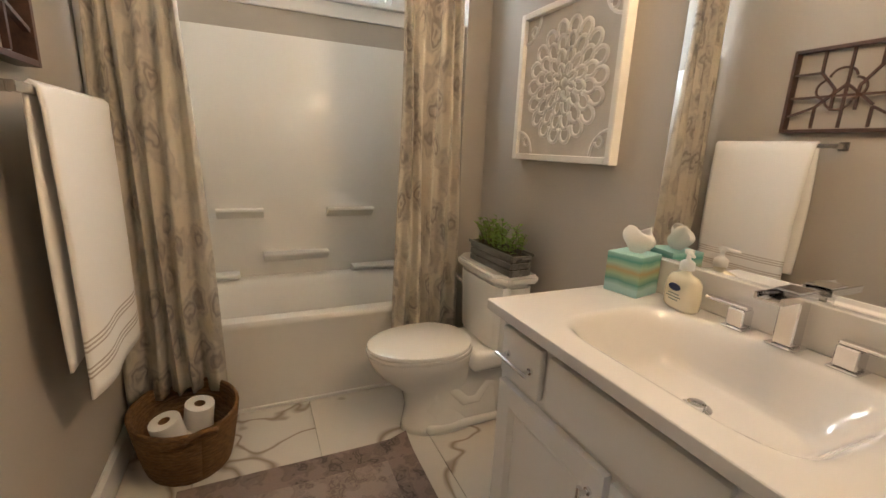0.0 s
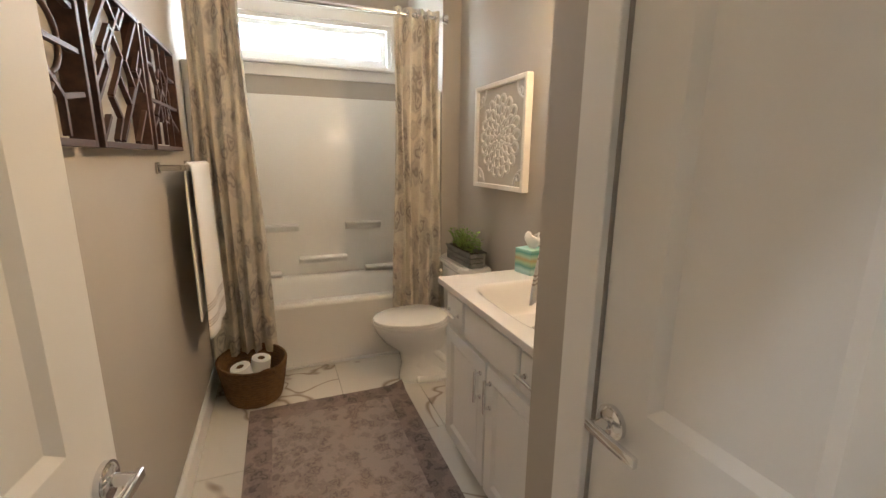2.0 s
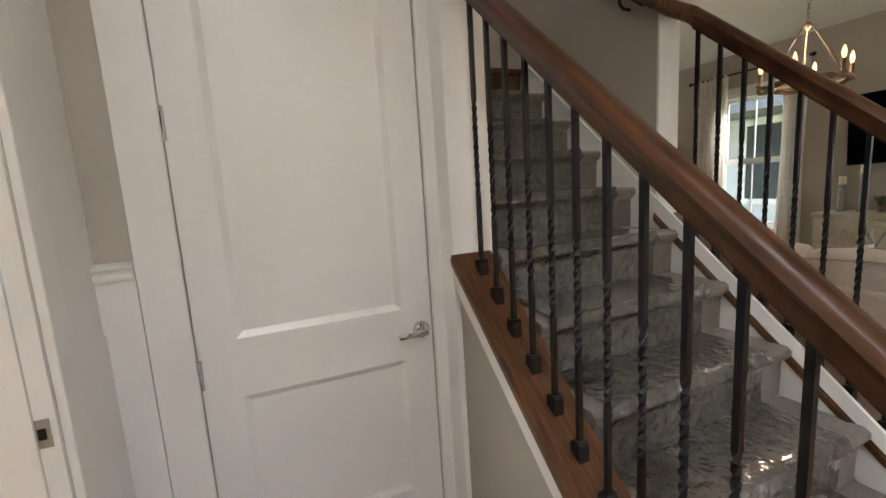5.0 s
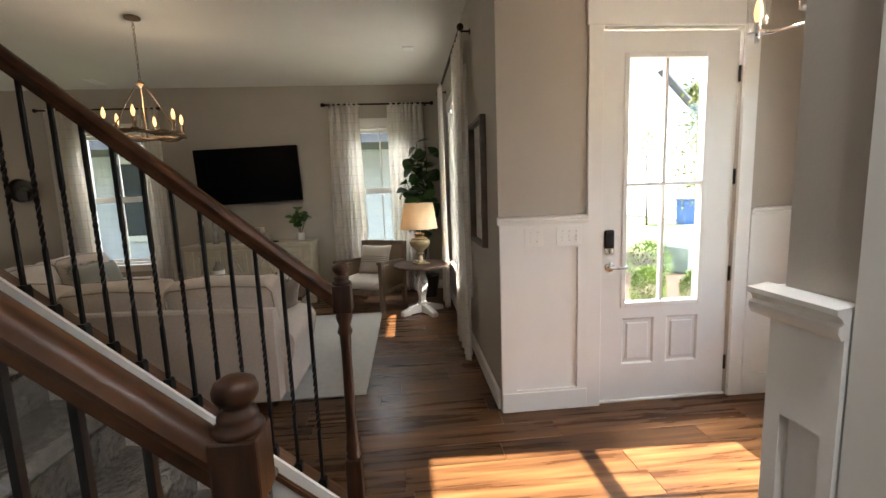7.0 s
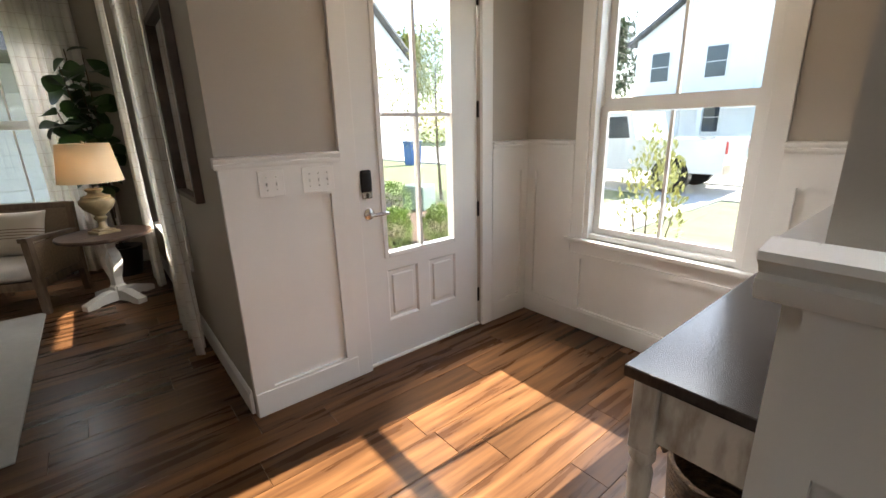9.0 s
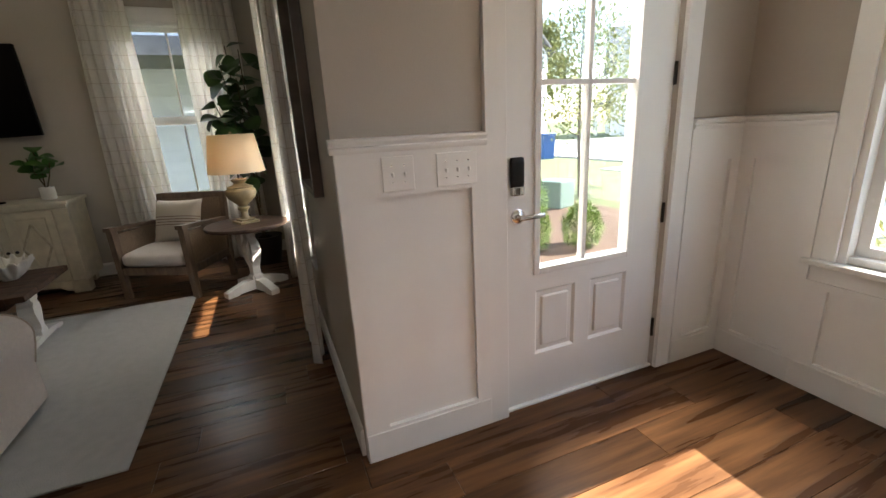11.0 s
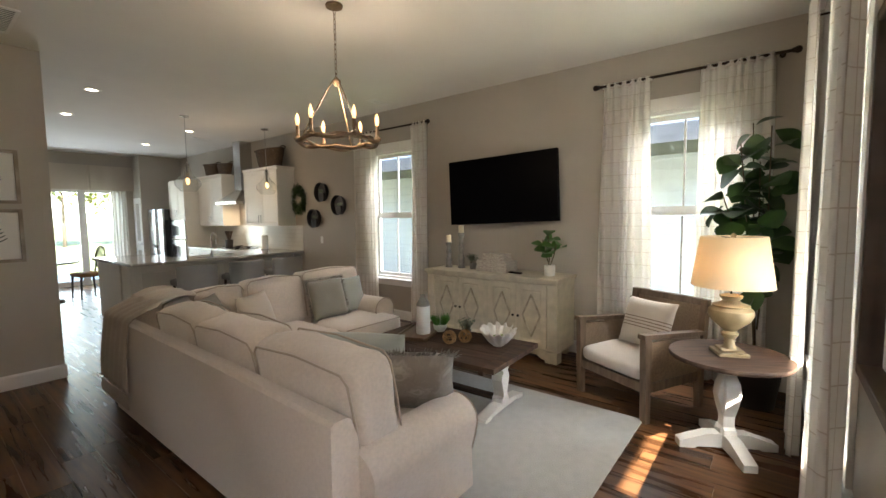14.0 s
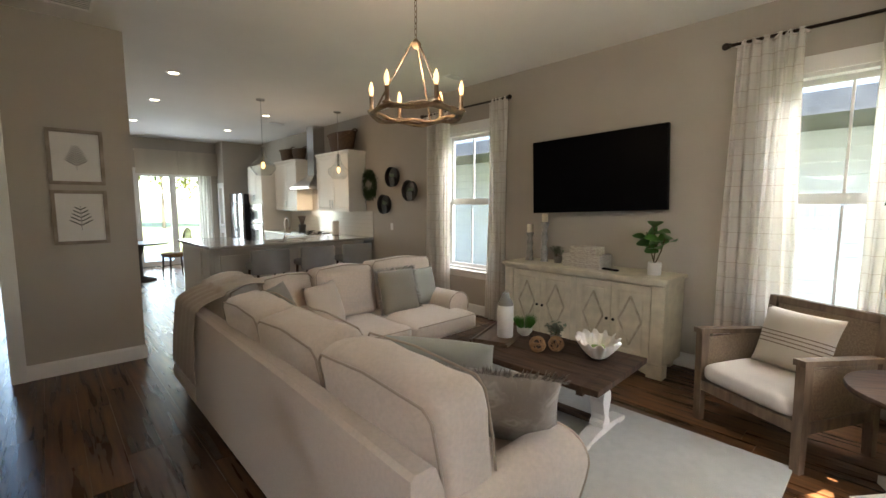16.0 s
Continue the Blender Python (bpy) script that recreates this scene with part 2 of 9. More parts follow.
def walled(name, lo, hi, openings, label, material=None):
    """A wall from corner lo to corner hi, with openings (a0, a1, z0, z1) along its longer side that go right through."""
    (x0, y0, z0), (x1, y1, z1) = lo, hi
    along_x = (x1 - x0) > (y1 - y0)
    a0, a1 = (x0, x1) if along_x else (y0, y1)
    us = sorted({a0, a1, *[u for o in openings for u in o[:2]]})
    vs = sorted({z0, z1, *[v for o in openings for v in o[2:]]})
    full = {(i, j): not any(o[0] <= (us[i] + us[i + 1]) / 2 <= o[1] and o[2] <= (vs[j] + vs[j + 1]) / 2 <= o[3] for o in openings)
            for i in range(len(us) - 1) for j in range(len(vs) - 1)}
    bm = bmesh.new()

    def quad(*pts):
        bm.faces.new([bm.verts.new(p) for p in pts])

    def P(u, d, v):
        return (u, (y0, y1)[d], v) if along_x else ((x0, x1)[d], u, v)
    for (i, j), f in full.items():
        if not f:
            continue
        ua, ub, va, vb = us[i], us[i + 1], vs[j], vs[j + 1]
        for d in (0, 1):
            quad(P(ua, d, va), P(ub, d, va), P(ub, d, vb), P(ua, d, vb))
        if not full.get((i - 1, j)):
            quad(P(ua, 0, va), P(ua, 1, va), P(ua, 1, vb), P(ua, 0, vb))
        if not full.get((i + 1, j)):
            quad(P(ub, 0, va), P(ub, 1, va), P(ub, 1, vb), P(ub, 0, vb))
        if not full.get((i, j - 1)):
            quad(P(ua, 0, va), P(ub, 0, va), P(ub, 1, va), P(ua, 1, va))
        if not full.get((i, j + 1)):
            quad(P(ua, 0, vb), P(ub, 0, vb), P(ub, 1, vb), P(ua, 1, vb))
    bmesh.ops.remove_doubles(bm, verts=bm.verts, dist=0.0005)
    return solid(name, bm, material or WALL, label, "wall", "structure")


PAINT = "greige painted drywall"
TVW = [(0.33, 1.23, 0.60, 2.46), (4.05, 4.95, 0.60, 2.46)]
walled("wall_living_tv", (XW, -0.31, 0), (XW + 0.16, 12.76, CEIL_H), TVW, PAINT + " wall with two tall windows")
walled("wall_living_front", (3.27, -0.31, 0), (XW, -0.15, CEIL_H), [(4.55, 6.0, 0.60, 2.46)], PAINT + " wall with a curtained window")
walled("wall_front_door", (3.27, -2.39, 0), (3.43, -0.31, CEIL_H), [(-1.745, -0.82, 0, 2.45)], PAINT + " wall around the front door")
walled("wall_foyer_window", (1.14, -2.39, 0), (3.27, -2.23, CEIL_H), [(1.84, 2.77, 0.66, 2.36)], PAINT + " wall with the foyer window")
walled("wall_foyer_west", (1.14, -2.23, 0), (1.26, -0.32, CEIL_H), [], PAINT + " wall beside the console table")
walled("wall_stub", (-0.6, -0.32, 0), (1.26, -0.20, CEIL_H), [(0.235, 1.045, 0, 2.04)], PAINT + " wall end with a chair rail")
walled("wall_hall_west", (0.0, -0.20, 0), (0.13, 2.11, CEIL_H), [(0.99, 1.75, 0, 2.04)], PAINT + " wall around the bathroom doorway")
walled("wall_closet", (0.0, 2.11, 0), (1.36, 2.23, CEIL_H), [(0.345, 1.15, 0, 2.44)], PAINT + " wall around the closet door")
walled("wall_stair_left", (1.24, 2.23, 0), (1.36, 6.3, 5.6), [], PAINT + " wall along the stairs")
walled("wall_stair_right", (2.30, 2.06, 0), (2.42, 6.3, 5.6), [], PAINT + " wall along the stairs")
walled("wall_stair_end", (1.24, 6.3, 0), (2.42, 6.42, 5.6), [], PAINT + " wall at the head of the stairs")
walled("wall_prints", (2.42, 5.42, 0), (3.49, 5.54, CEIL_H), [(1.75, 2.56, 0, 2.45)], PAINT + " wall with two framed prints")
walled("wall_dining_west", (3.37, 5.54, 0), (3.49, 12.76, CEIL_H), [], PAINT + " wall beside the dining space")
walled("wall_sliding_door", (3.37, 12.6, 0), (XW, 12.76, CEIL_H), [(4.45, 5.95, 0.0, 2.25)], PAINT + " wall around the sliding glass door")
walled("wall_bath_left", (-3.62, 0.83, 0), (0.0, 0.95, BATH_H + 0.06), [], PAINT + " wall with the towel bar")
walled("wall_bath_right", (-3.62, 2.60, 0), (-0.60, 2.72, BATH_H + 0.06), [], PAINT + " wall behind the vanity")
walled("wall_bath_window", (-3.62, 0.95, 0), (-3.50, 2.60, BATH_H + 0.06), [(1.12, 2.32, 2.10, 2.42)], PAINT + " wall with a high window")
walled("wall_bath_wing", (-3.50, 2.47, 0), (-2.72, 2.60, BATH_H + 0.06), [], PAINT + " wing wall beside the tub")
walled("wall_linen_side", (-0.72, 1.95, 0), (-0.60, 2.60, BATH_H + 0.06), [], PAINT + " wall beside the vanity")
walled("wall_linen", (-0.60, 1.95, 0), (0.0, 2.06, BATH_H + 0.06), [(-0.505, -0.01, 0, 2.04)], PAINT + " wall around the linen door")

solid("ceiling_living", cube(-0.6, -0.20, CEIL_H, 1.24, 2.06, CEIL_H + 0.12), CEIL, "flat white painted ceiling over the hall", "ceiling", "structure")
solid("ceiling_main", cube(2.42, -0.20, CEIL_H, XW + 0.16, 12.76, CEIL_H + 0.12), CEIL, "flat white painted ceiling over the living space", "ceiling", "structure")
solid("ceiling_stair_front", cube(1.24, -0.20, CEIL_H, 2.42, 1.0, CEIL_H + 0.12), CEIL, "flat white painted ceiling at the stair foot", "ceiling", "structure")
solid("ceiling_stairwell", cube(1.24, 0.88, 5.6, 2.42, 6.42, 5.7), CEIL, "flat white painted ceiling over the stairwell", "ceiling", "structure")
walled("wall_stairwell_front", (1.24, 0.88, CEIL_H + 0.12), (2.42, 1.0, 5.6), [], PAINT + " wall above the stair foot")
walled("wall_stairwell_left", (1.12, 0.88, CEIL_H), (1.24, 2.23, 5.6), [], PAINT + " upper wall of the stairwell")
walled("wall_stairwell_right", (2.42, 0.88, CEIL_H + 0.12), (2.54, 2.23, 5.6), [], PAINT + " upper wall of the stairwell")
solid("ceiling_foyer", cube(1.26, -2.23, FOYER_H, 3.27, -0.20, CEIL_H + 0.118), CEIL, "flat white painted lower ceiling over the foyer", "ceiling", "structure")
solid("ceiling_bath", cube(-3.50, 0.95, BATH_H, 0.0, 2.60, BATH_H + 0.06), CEIL, "flat white painted bathroom ceiling", "ceiling", "structure")
walled("wall_hall_end", (-0.6, -0.20, 0), (-0.48, 0.83, CEIL_H), [], PAINT + " wall at the hall's end")

solid("subfloor", cube(0.06, -0.31, -0.10, XW + 0.16, 12.76, -0.012), FLOORW, "dark wood subfloor under the planks", "floor", "structure")
solid("subfloor_foyer", cube(1.14, -2.39, -0.10, 3.43, -0.311, -0.012), FLOORW, "dark wood subfloor under the foyer planks", "floor", "structure")
solid("floor_bath_bed", cube(-3.62, 0.83, -0.10, 0.06, 2.72, -0.012), TUB, "pale grout bed under the bathroom tiles", "floor", "structure")


def planks(name, areas, width, length, material, label, near):
    """Boards laid along y, each its own piece inside the near stretch, the rest joined."""
    floor = tagged(new(name), label, "floor", "", "structure")
    shared, rest, k, rnd = {}, bmesh.new(), 0, random.Random(4)
    for x0, x1, y0, y1 in areas:
        n = max(1, round((x1 - x0) / width))
        w = (x1 - x0) / n
        for i in range(n):
            y = y0 - rnd.random() * length
            while y < y1:
                a, b = max(y, y0), min(y + length, y1)
                y += length
                if b - a < 0.03:
                    continue
                xc = x0 + (i + 0.5) * w
                if near(xc, (a + b) / 2) and k < 300:
                    key = (round(w, 4), round(b - a, 3))
                    if key not in shared:
                        shared[key] = mesh_of("plank", cube(-w / 2 + 0.0007, -(b - a) / 2 + 0.0007, -0.012, w / 2 - 0.0007, (b - a) / 2 - 0.0007, 0, 0.0016), material)
                    ob = new("plank", shared[key])
                    ob.location, ob.parent = (xc, (a + b) / 2, 0), floor
                    k += 1
                else:
                    box(rest, xc - w / 2 + 0.0007, a + 0.0007, -0.012, xc + w / 2 - 0.0007, b - 0.0007, 0)
    if len(rest.verts):
        ob = new("far_planks", mesh_of("far_planks", rest, material))
        ob.parent = floor
        ob["kind"] = "stuff"
    return floor


def baseboard(pts, h=0.135, t=0.016, label="white painted baseboard"):
    """Boards along a run of wall points; the board stands to the left of the run."""
    for (xa, ya), (xb, yb) in zip(pts, pts[1:]):
        d = Vector((xb - xa, yb - ya, 0))
        ln = d.length
        d.normalize()
        s = Vector((-d.y, d.x, 0))
        bm = bmesh.new()
        prof = [(0, 0.004), (t, 0.004), (t, h - 0.02), (t * 0.55, h - 0.004), (t * 0.4, h), (0, h)]
        a = [bm.verts.new(Vector((xa, ya, 0)) + s * u + Vector((0, 0, v))) for u, v in prof]
        b = [bm.verts.new(Vector((xb, yb, 0)) + s * u + Vector((0, 0, v))) for u, v in prof]
        n = len(prof)
        for i in range(n):
            bm.faces.new((a[i], a[(i + 1) % n], b[(i + 1) % n], b[i]))
        bm.faces.new(a)
        bm.faces.new(b[::-1])
        solid("baseboard", bm, TRIM, label, "baseboard", "structure")


baseboard([(XW, 6.4), (XW, -0.15), (3.30, -0.15)][::-1])
baseboard([(3.49, 5.42), (2.66, 5.42)])
baseboard([(3.49, 12.6), (3.49, 5.42)])
baseboard([(-1.66 - 1.02, 0.95), (-0.80, 0.95)])
baseboard([(2.42, 5.42), (2.42, 2.06)])


def casing(name, m, w, h, cw=0.09, t=0.018, head=0.10, cap=True, floor=True):
    """Flat trim round an opening w by h: local x along the wall, local -y into the room."""
    ob = thing(name, m, "white painted flat casing round the opening", "trim", "", "structure")
    part("side_board", cube(-w / 2 - cw, -t, 0, -w / 2, 0, h, 0.002), TRIM, ob)
    part("side_board", cube(w / 2, -t, 0, w / 2 + cw, 0, h, 0.002), TRIM, ob)
    part("head_board", cube(-w / 2 - cw - 0.012, -t - 0.005, h, w / 2 + cw + 0.012, 0, h + head, 0.002), TRIM, ob)
    return ob


def window(name, m, w, h, depth, muntins=1, head=0.12, sashes=2, sill=True, label="white double-hung window with a clear pane"):
    """Local x along the wall, local +y out of the room, origin at the foot of the opening on the room's face."""
    ob = thing(name, m, label, "window", "", "structure")
    cw = 0.09
    part("casing", cube(-w / 2 - cw, -0.018, 0, -w / 2, 0, h, 0.002), TRIM, ob)
    part("casing", cube(w / 2, -0.018, 0, w / 2 + cw, 0, h, 0.002), TRIM, ob)
    part("head_casing", cube(-w / 2 - cw - 0.015, -0.024, h, w / 2 + cw + 0.015, 0, h + head, 0.003), TRIM, ob)
    if sill:
        part("window_sill", cube(-w / 2 - cw - 0.03, -0.055, -0.025, w / 2 + cw + 0.03, 0.02, 0, 0.004), TRIM, ob)
        part("apron", cube(-w / 2 - cw, -0.016, -0.105, w / 2 + cw, 0, -0.025, 0.002), TRIM, ob)
    f = bmesh.new()
    box(f, -w / 2, 0, 0, -w / 2 + 0.03, depth, h)
    box(f, w / 2 - 0.03, 0, 0, w / 2, depth, h)
    box(f, -w / 2 + 0.03, 0, h - 0.03, w / 2 - 0.03, depth, h)
    box(f, -w / 2 + 0.03, 0.02, 0, w / 2 - 0.03, depth, 0.03)
    part("window_frame", f, TRIM, ob)
    step = (h - 0.06) / sashes
    for k in range(sashes):
        z0, z1 = 0.03 + k * step, 0.03 + (k + 1) * step
        yo = 0.065 + 0.03 * k
        s = bmesh.new()
        b = 0.045
        x0, x1 = -w / 2 + 0.03, w / 2 - 0.03
        box(s, x0, yo, z0, x0 + b, yo + 0.028, z1)
        box(s, x1 - b, yo, z0, x1, yo + 0.028, z1)
        box(s, x0 + b, yo, z1 - b * (0.8 if k == 0 else 1), x1 - b, yo + 0.028, z1)
        box(s, x0 + b, yo, z0, x1 - b, yo + 0.028, z0 + b)
        sash = part("sash", s, TRIM, ob)
        n = muntins + 1
        for i in range(muntins):
            xm = x0 + b + (x1 - x0 - 2 * b) * (i + 1) / n
            part("muntin", cube(xm - 0.009, yo + 0.004, z0 + b, xm + 0.009, yo + 0.024, z1 - b), TRIM, sash)
        pane = part("pane", cube(x0 + b, yo + 0.012, z0 + b, x1 - b, yo + 0.016, z1 - b), PANE, sash)
        pane.visible_shadow = False
    return ob


window("window_1", pose(XW, 0.78, 0.60, 0, 0, -90), 0.90, 1.86, 0.16)
window("window_2", pose(XW, 4.50, 0.60, 0, 0, -90), 0.90, 1.86, 0.16)
window("window_3", pose(5.275, -0.15, 0.60, 0, 0, 180), 1.45, 1.86, 0.16)
window("window_4", pose(2.305, -2.23, 0.66, 0, 0, 180), 0.93, 1.70, 0.16, head=0.10)
window("window_5", pose(-3.50, 1.72, 2.10, 0, 0, 90), 1.20, 0.32, 0.12, muntins=0, head=0.08, sashes=1, label="white fixed transom window high above the tub")


def panel_ring(bm, x0, z0, x1, z1, y, d=0.012, b=0.022):
    """A sunk panel's bevelled edge on a face at y that looks to -y."""
    o = [(x0, z0), (x1, z0), (x1, z1), (x0, z1)]
    i = [(x0 + b, z0 + b), (x1 - b, z0 + b), (x1 - b, z1 - b), (x0 + b, z1 - b)]
    vo = [bm.verts.new((x, y, z)) for x, z in o]
    vi = [bm.verts.new((x, y + d, z)) for x, z in i]
    for k in range(4):
        bm.faces.new((vo[k], vo[(k + 1) % 4], vi[(k + 1) % 4], vi[k]))
    bm.faces.new(vi)


def slab_with_panels(w, h, t, panels):
    """A door leaf from x 0 to w whose two faces carry sunk panels (x0, z0, x1, z1)."""
    bm = bmesh.new()
    xs = sorted({0, w, *[p for q in panels for p in (q[0], q[2])]})
    zs = sorted({0, h, *[p for q in panels for p in (q[1], q[3])]})
    for i in range(len(xs) - 1):
        for j in range(len(zs) - 1):
            cx, cz = (xs[i] + xs[i + 1]) / 2, (zs[j] + zs[j + 1]) / 2
            if any(p[0] < cx < p[2] and p[1] < cz < p[3] for p in panels):
                continue
            for y in (0, t):
                bm.faces.new([bm.verts.new(v) for v in ((xs[i], y, zs[j]), (xs[i + 1], y, zs[j]), (xs[i + 1], y, zs[j + 1]), (xs[i], y, zs[j + 1]))])
    for p in panels:
        panel_ring(bm, *p, 0)
        panel_ring(bm, *p, t, -0.012)
    for a, b in (((0, 0), (w, 0)), ((w, 0), (w, h)), ((w, h), (0, h)), ((0, h), (0, 0))):
        bm.faces.new([bm.verts.new(v) for v in ((a[0], 0, a[1]), (b[0], 0, b[1]), (b[0], t, b[1]), (a[0], t, a[1]))])
    bmesh.ops.remove_doubles(bm, verts=bm.verts, dist=0.0003)
    return bm


def lever(parent, x, z, side, y=0.0, out=-1, material=None):
    """A square-necked lever on a round rose; side -1 points it to -x."""
    material = material or CHROME
    h = new("door_handle")
    h.parent = parent
    h.location = (x, y, z)
    bm = bmesh.new()
    rod(bm, (0, 0, 0), (0, out * 0.009, 0), 0.033, seg=28)
    rod(bm, (0, out * 0.009, 0), (0, out * 0.014, 0), 0.029, 0.022, seg=28)
    part("rose", bm, material, h, smooth="auto")
    bm = rod(bmesh.new(), (0, out * 0.01, 0), (0, out * 0.052, 0), 0.012, 0.010, seg=16)
    part("neck", bm, material, h, smooth="auto")
    bm = cube(0.014 * -side, out * 0.044, -0.010, side * 0.105, out * 0.056, 0.010, 0.003, 2)
    part("lever", bm, material, h, smooth="auto")
    return h


def inner_door(name, m, w, h, hinge_left, label, handle_both=False, lever_z=0.93):
    """Two-panel door; local x along it from 0 to w, its face to -y."""
    ob = thing(name, m, label, "door", "", "structure")
    s = 0.115
    zmid0, zmid1 = 0.785, 0.985
    leaf = part("leaf", slab_with_panels(w, h, 0.035, [(s, 0.24, w - s, zmid0), (s, zmid1, w - s, h - s)]), DOORP, ob)
    lx = w - 0.045 if hinge_left else 0.045
    lever(ob, lx, lever_z, -1 if hinge_left else 1)
    if handle_both:
        lever(ob, lx, lever_z, -1 if hinge_left else 1, 0.035, 1)
    hx = -0.004 if hinge_left else w + 0.004
    for z in (0.20, lever_z - 0.01, 1.668) + ((h - 0.16,) if h > 2.2 else ()):
        bm = bmesh.new()
        rod(bm, (hx, -0.006, z - 0.05), (hx, -0.006, z + 0.05), 0.0065, seg=10)
        box(bm, hx - 0.012, -0.0015, z - 0.05, hx + 0.012, 0.001, z + 0.05)
        part("hinge", bm, CHROME, ob, "satin steel butt hinge")
    ex = w - 0.001 if hinge_left else 0.001
    part("latch_plate", cube(ex - 0.0025, 0.006, lever_z - 0.03, ex + 0.0025, 0.03, lever_z + 0.03), IRON, ob, "dark latch plate")
    return ob


inner_door("door_closet", pose(0.348, 2.118, 0.008), 0.799, 2.428, True, "white two-panel closed closet door", lever_z=0.895)
casing("casing_closet", pose(0.7475, 2.11, 0), 0.805, 2.44, cw=0.115)
inner_door("door_bath", pose(0.02, 1.0, 0.008, 0, 0, 172), 0.74, 2.02, True, "white two-panel bathroom door standing open", True, 0.885)
casing("casing_bath", pose(0.13, 1.37, 0, 0, 0, 90), 0.76, 2.04, cw=0.09)
inner_door("door_linen", pose(-0.501, 1.956, 0.008), 0.487, 2.028, False, "white two-panel closed linen closet door")
casing("casing_linen", pose(-0.2575, 1.95, 0), 0.495, 2.04, cw=0.085)
inner_door("door_hall", pose(1.04, -0.21, 0.008, 0, 0, 180), 0.80, 2.028, True, "white two-panel closed hall door")
casing("casing_hall", pose(0.64, -0.20, 0, 0, 0, 180), 0.81, 2.04, cw=0.09)

# ---- stairs ----
RISE, RUN, NY0 = 0.198, 0.232, 0.80
SLOPE = RISE / RUN
NEWEL_Y = 0.705


def cap_z(y):
    return 0.64 + SLOPE * (y - 1.33)


def rail_z(y):
    return 1.10 + SLOPE * (y - 0.77)


CARPET2 = mat("film_covered_carpet", (0.070, 0.063, 0.055), 0.07, col2=(0.115, 0.105, 0.093), scale=34, bump=1.0, bscale=48, coat=1.0)


def build_stairs():
    st = tagged(new("staircase"), "straight staircase of taupe carpet under clear plastic film", "stairs", "", "structure")
    for i in range(10):
        y0, z1 = NY0 + i * RUN, (i + 1) * RISE
        prof = [(y0 + RUN + 0.002, z1 - RISE), (y0 + 0.004, z1 - RISE), (y0 + 0.002, z1 - 0.06), (y0 - 0.020, z1 - 0.046), (y0 - 0.030, z1 - 0.028),
                (y0 - 0.028, z1 - 0.012), (y0 - 0.012, z1), (y0 + RUN + 0.002, z1)]
        step = part("step", prism(bmesh.new(), prof, "x", 1.365, 2.285), CARPET, st, smooth="auto")
        # the wrinkled runner of film over the middle of the step
        nu, nv = 80, 44
        bm = bmesh.new()
        grid = []
        path = [(y0 + 0.0, z1 - RISE + 0.004), (y0 - 0.003, z1 - 0.062), (y0 - 0.034, z1 - 0.03), (y0 - 0.016, z1 + 0.004), (y0 + RUN * 0.5, z1 + 0.004), (y0 + RUN - 0.004, z1 + 0.004)]
        ln = [0.0]
        for a, b in zip(path, path[1:]):
            ln.append(ln[-1] + math.dist(a, b))
        for j in range(nv + 1):
            s = ln[-1] * j / nv
            k = max(q for q in range(len(path) - 1) if ln[q] <= s + 1e-9)
            f = (s - ln[k]) / (ln[k + 1] - ln[k])
            y, z = path[k][0] + f * (path[k + 1][0] - path[k][0]), path[k][1] + f * (path[k + 1][1] - path[k][1])
            row = []
            for u in range(nu + 1):
                x = 1.42 + 0.74 * u / nu
                w = noise.noise(Vector((x * 17, s * 22, i * 7.3))) + 0.6 * noise.noise(Vector((x * 41, s * 37, i * 3.1)))
                w = 0.003 + 0.008 * max(0.0, 0.55 - 1.6 * abs(w)) ** 1.3
                row.append(bm.verts.new((x, y - w * (1 if j < nv * 0.5 else 0.1), z + w * (0.3 if j < nv * 0.45 else 1))))
            grid.append(row)
        for a, b in zip(grid, grid[1:]):
            for u in range(nu):
                bm.faces.new((a[u], a[u + 1], b[u + 1], b[u]))
        part("plastic_film", bm, CARPET2, step, "crinkled clear plastic film over the carpet", True)
    y1 = NY0 + 10 * RUN
    part("landing", cube(1.362, y1 - 0.03, 11 * RISE - 0.035, 2.298, 4.6, 11 * RISE, 0.01, 2), STAIRW, st, "dark-stained wooden landing nosing")
    part("landing_riser", cube(1.362, y1 - 0.002, 10 * RISE, 2.298, y1 + 0.02, 11 * RISE - 0.035), STAIRW, st)
    for x0, x1 in ((2.287, 2.302),):
        o = [(NY0 - 0.06, 0.0), (y1, 10 * RISE - 0.16), (y1, 11 * RISE + 0.08), (NY0 + 0.1, 0.33), (NY0 - 0.06, 0.19)]
        part("stair_skirt", prism(bmesh.new(), o, "x", x0, x1), TRIM, st, "white painted skirt board")
    return st


build_stairs()


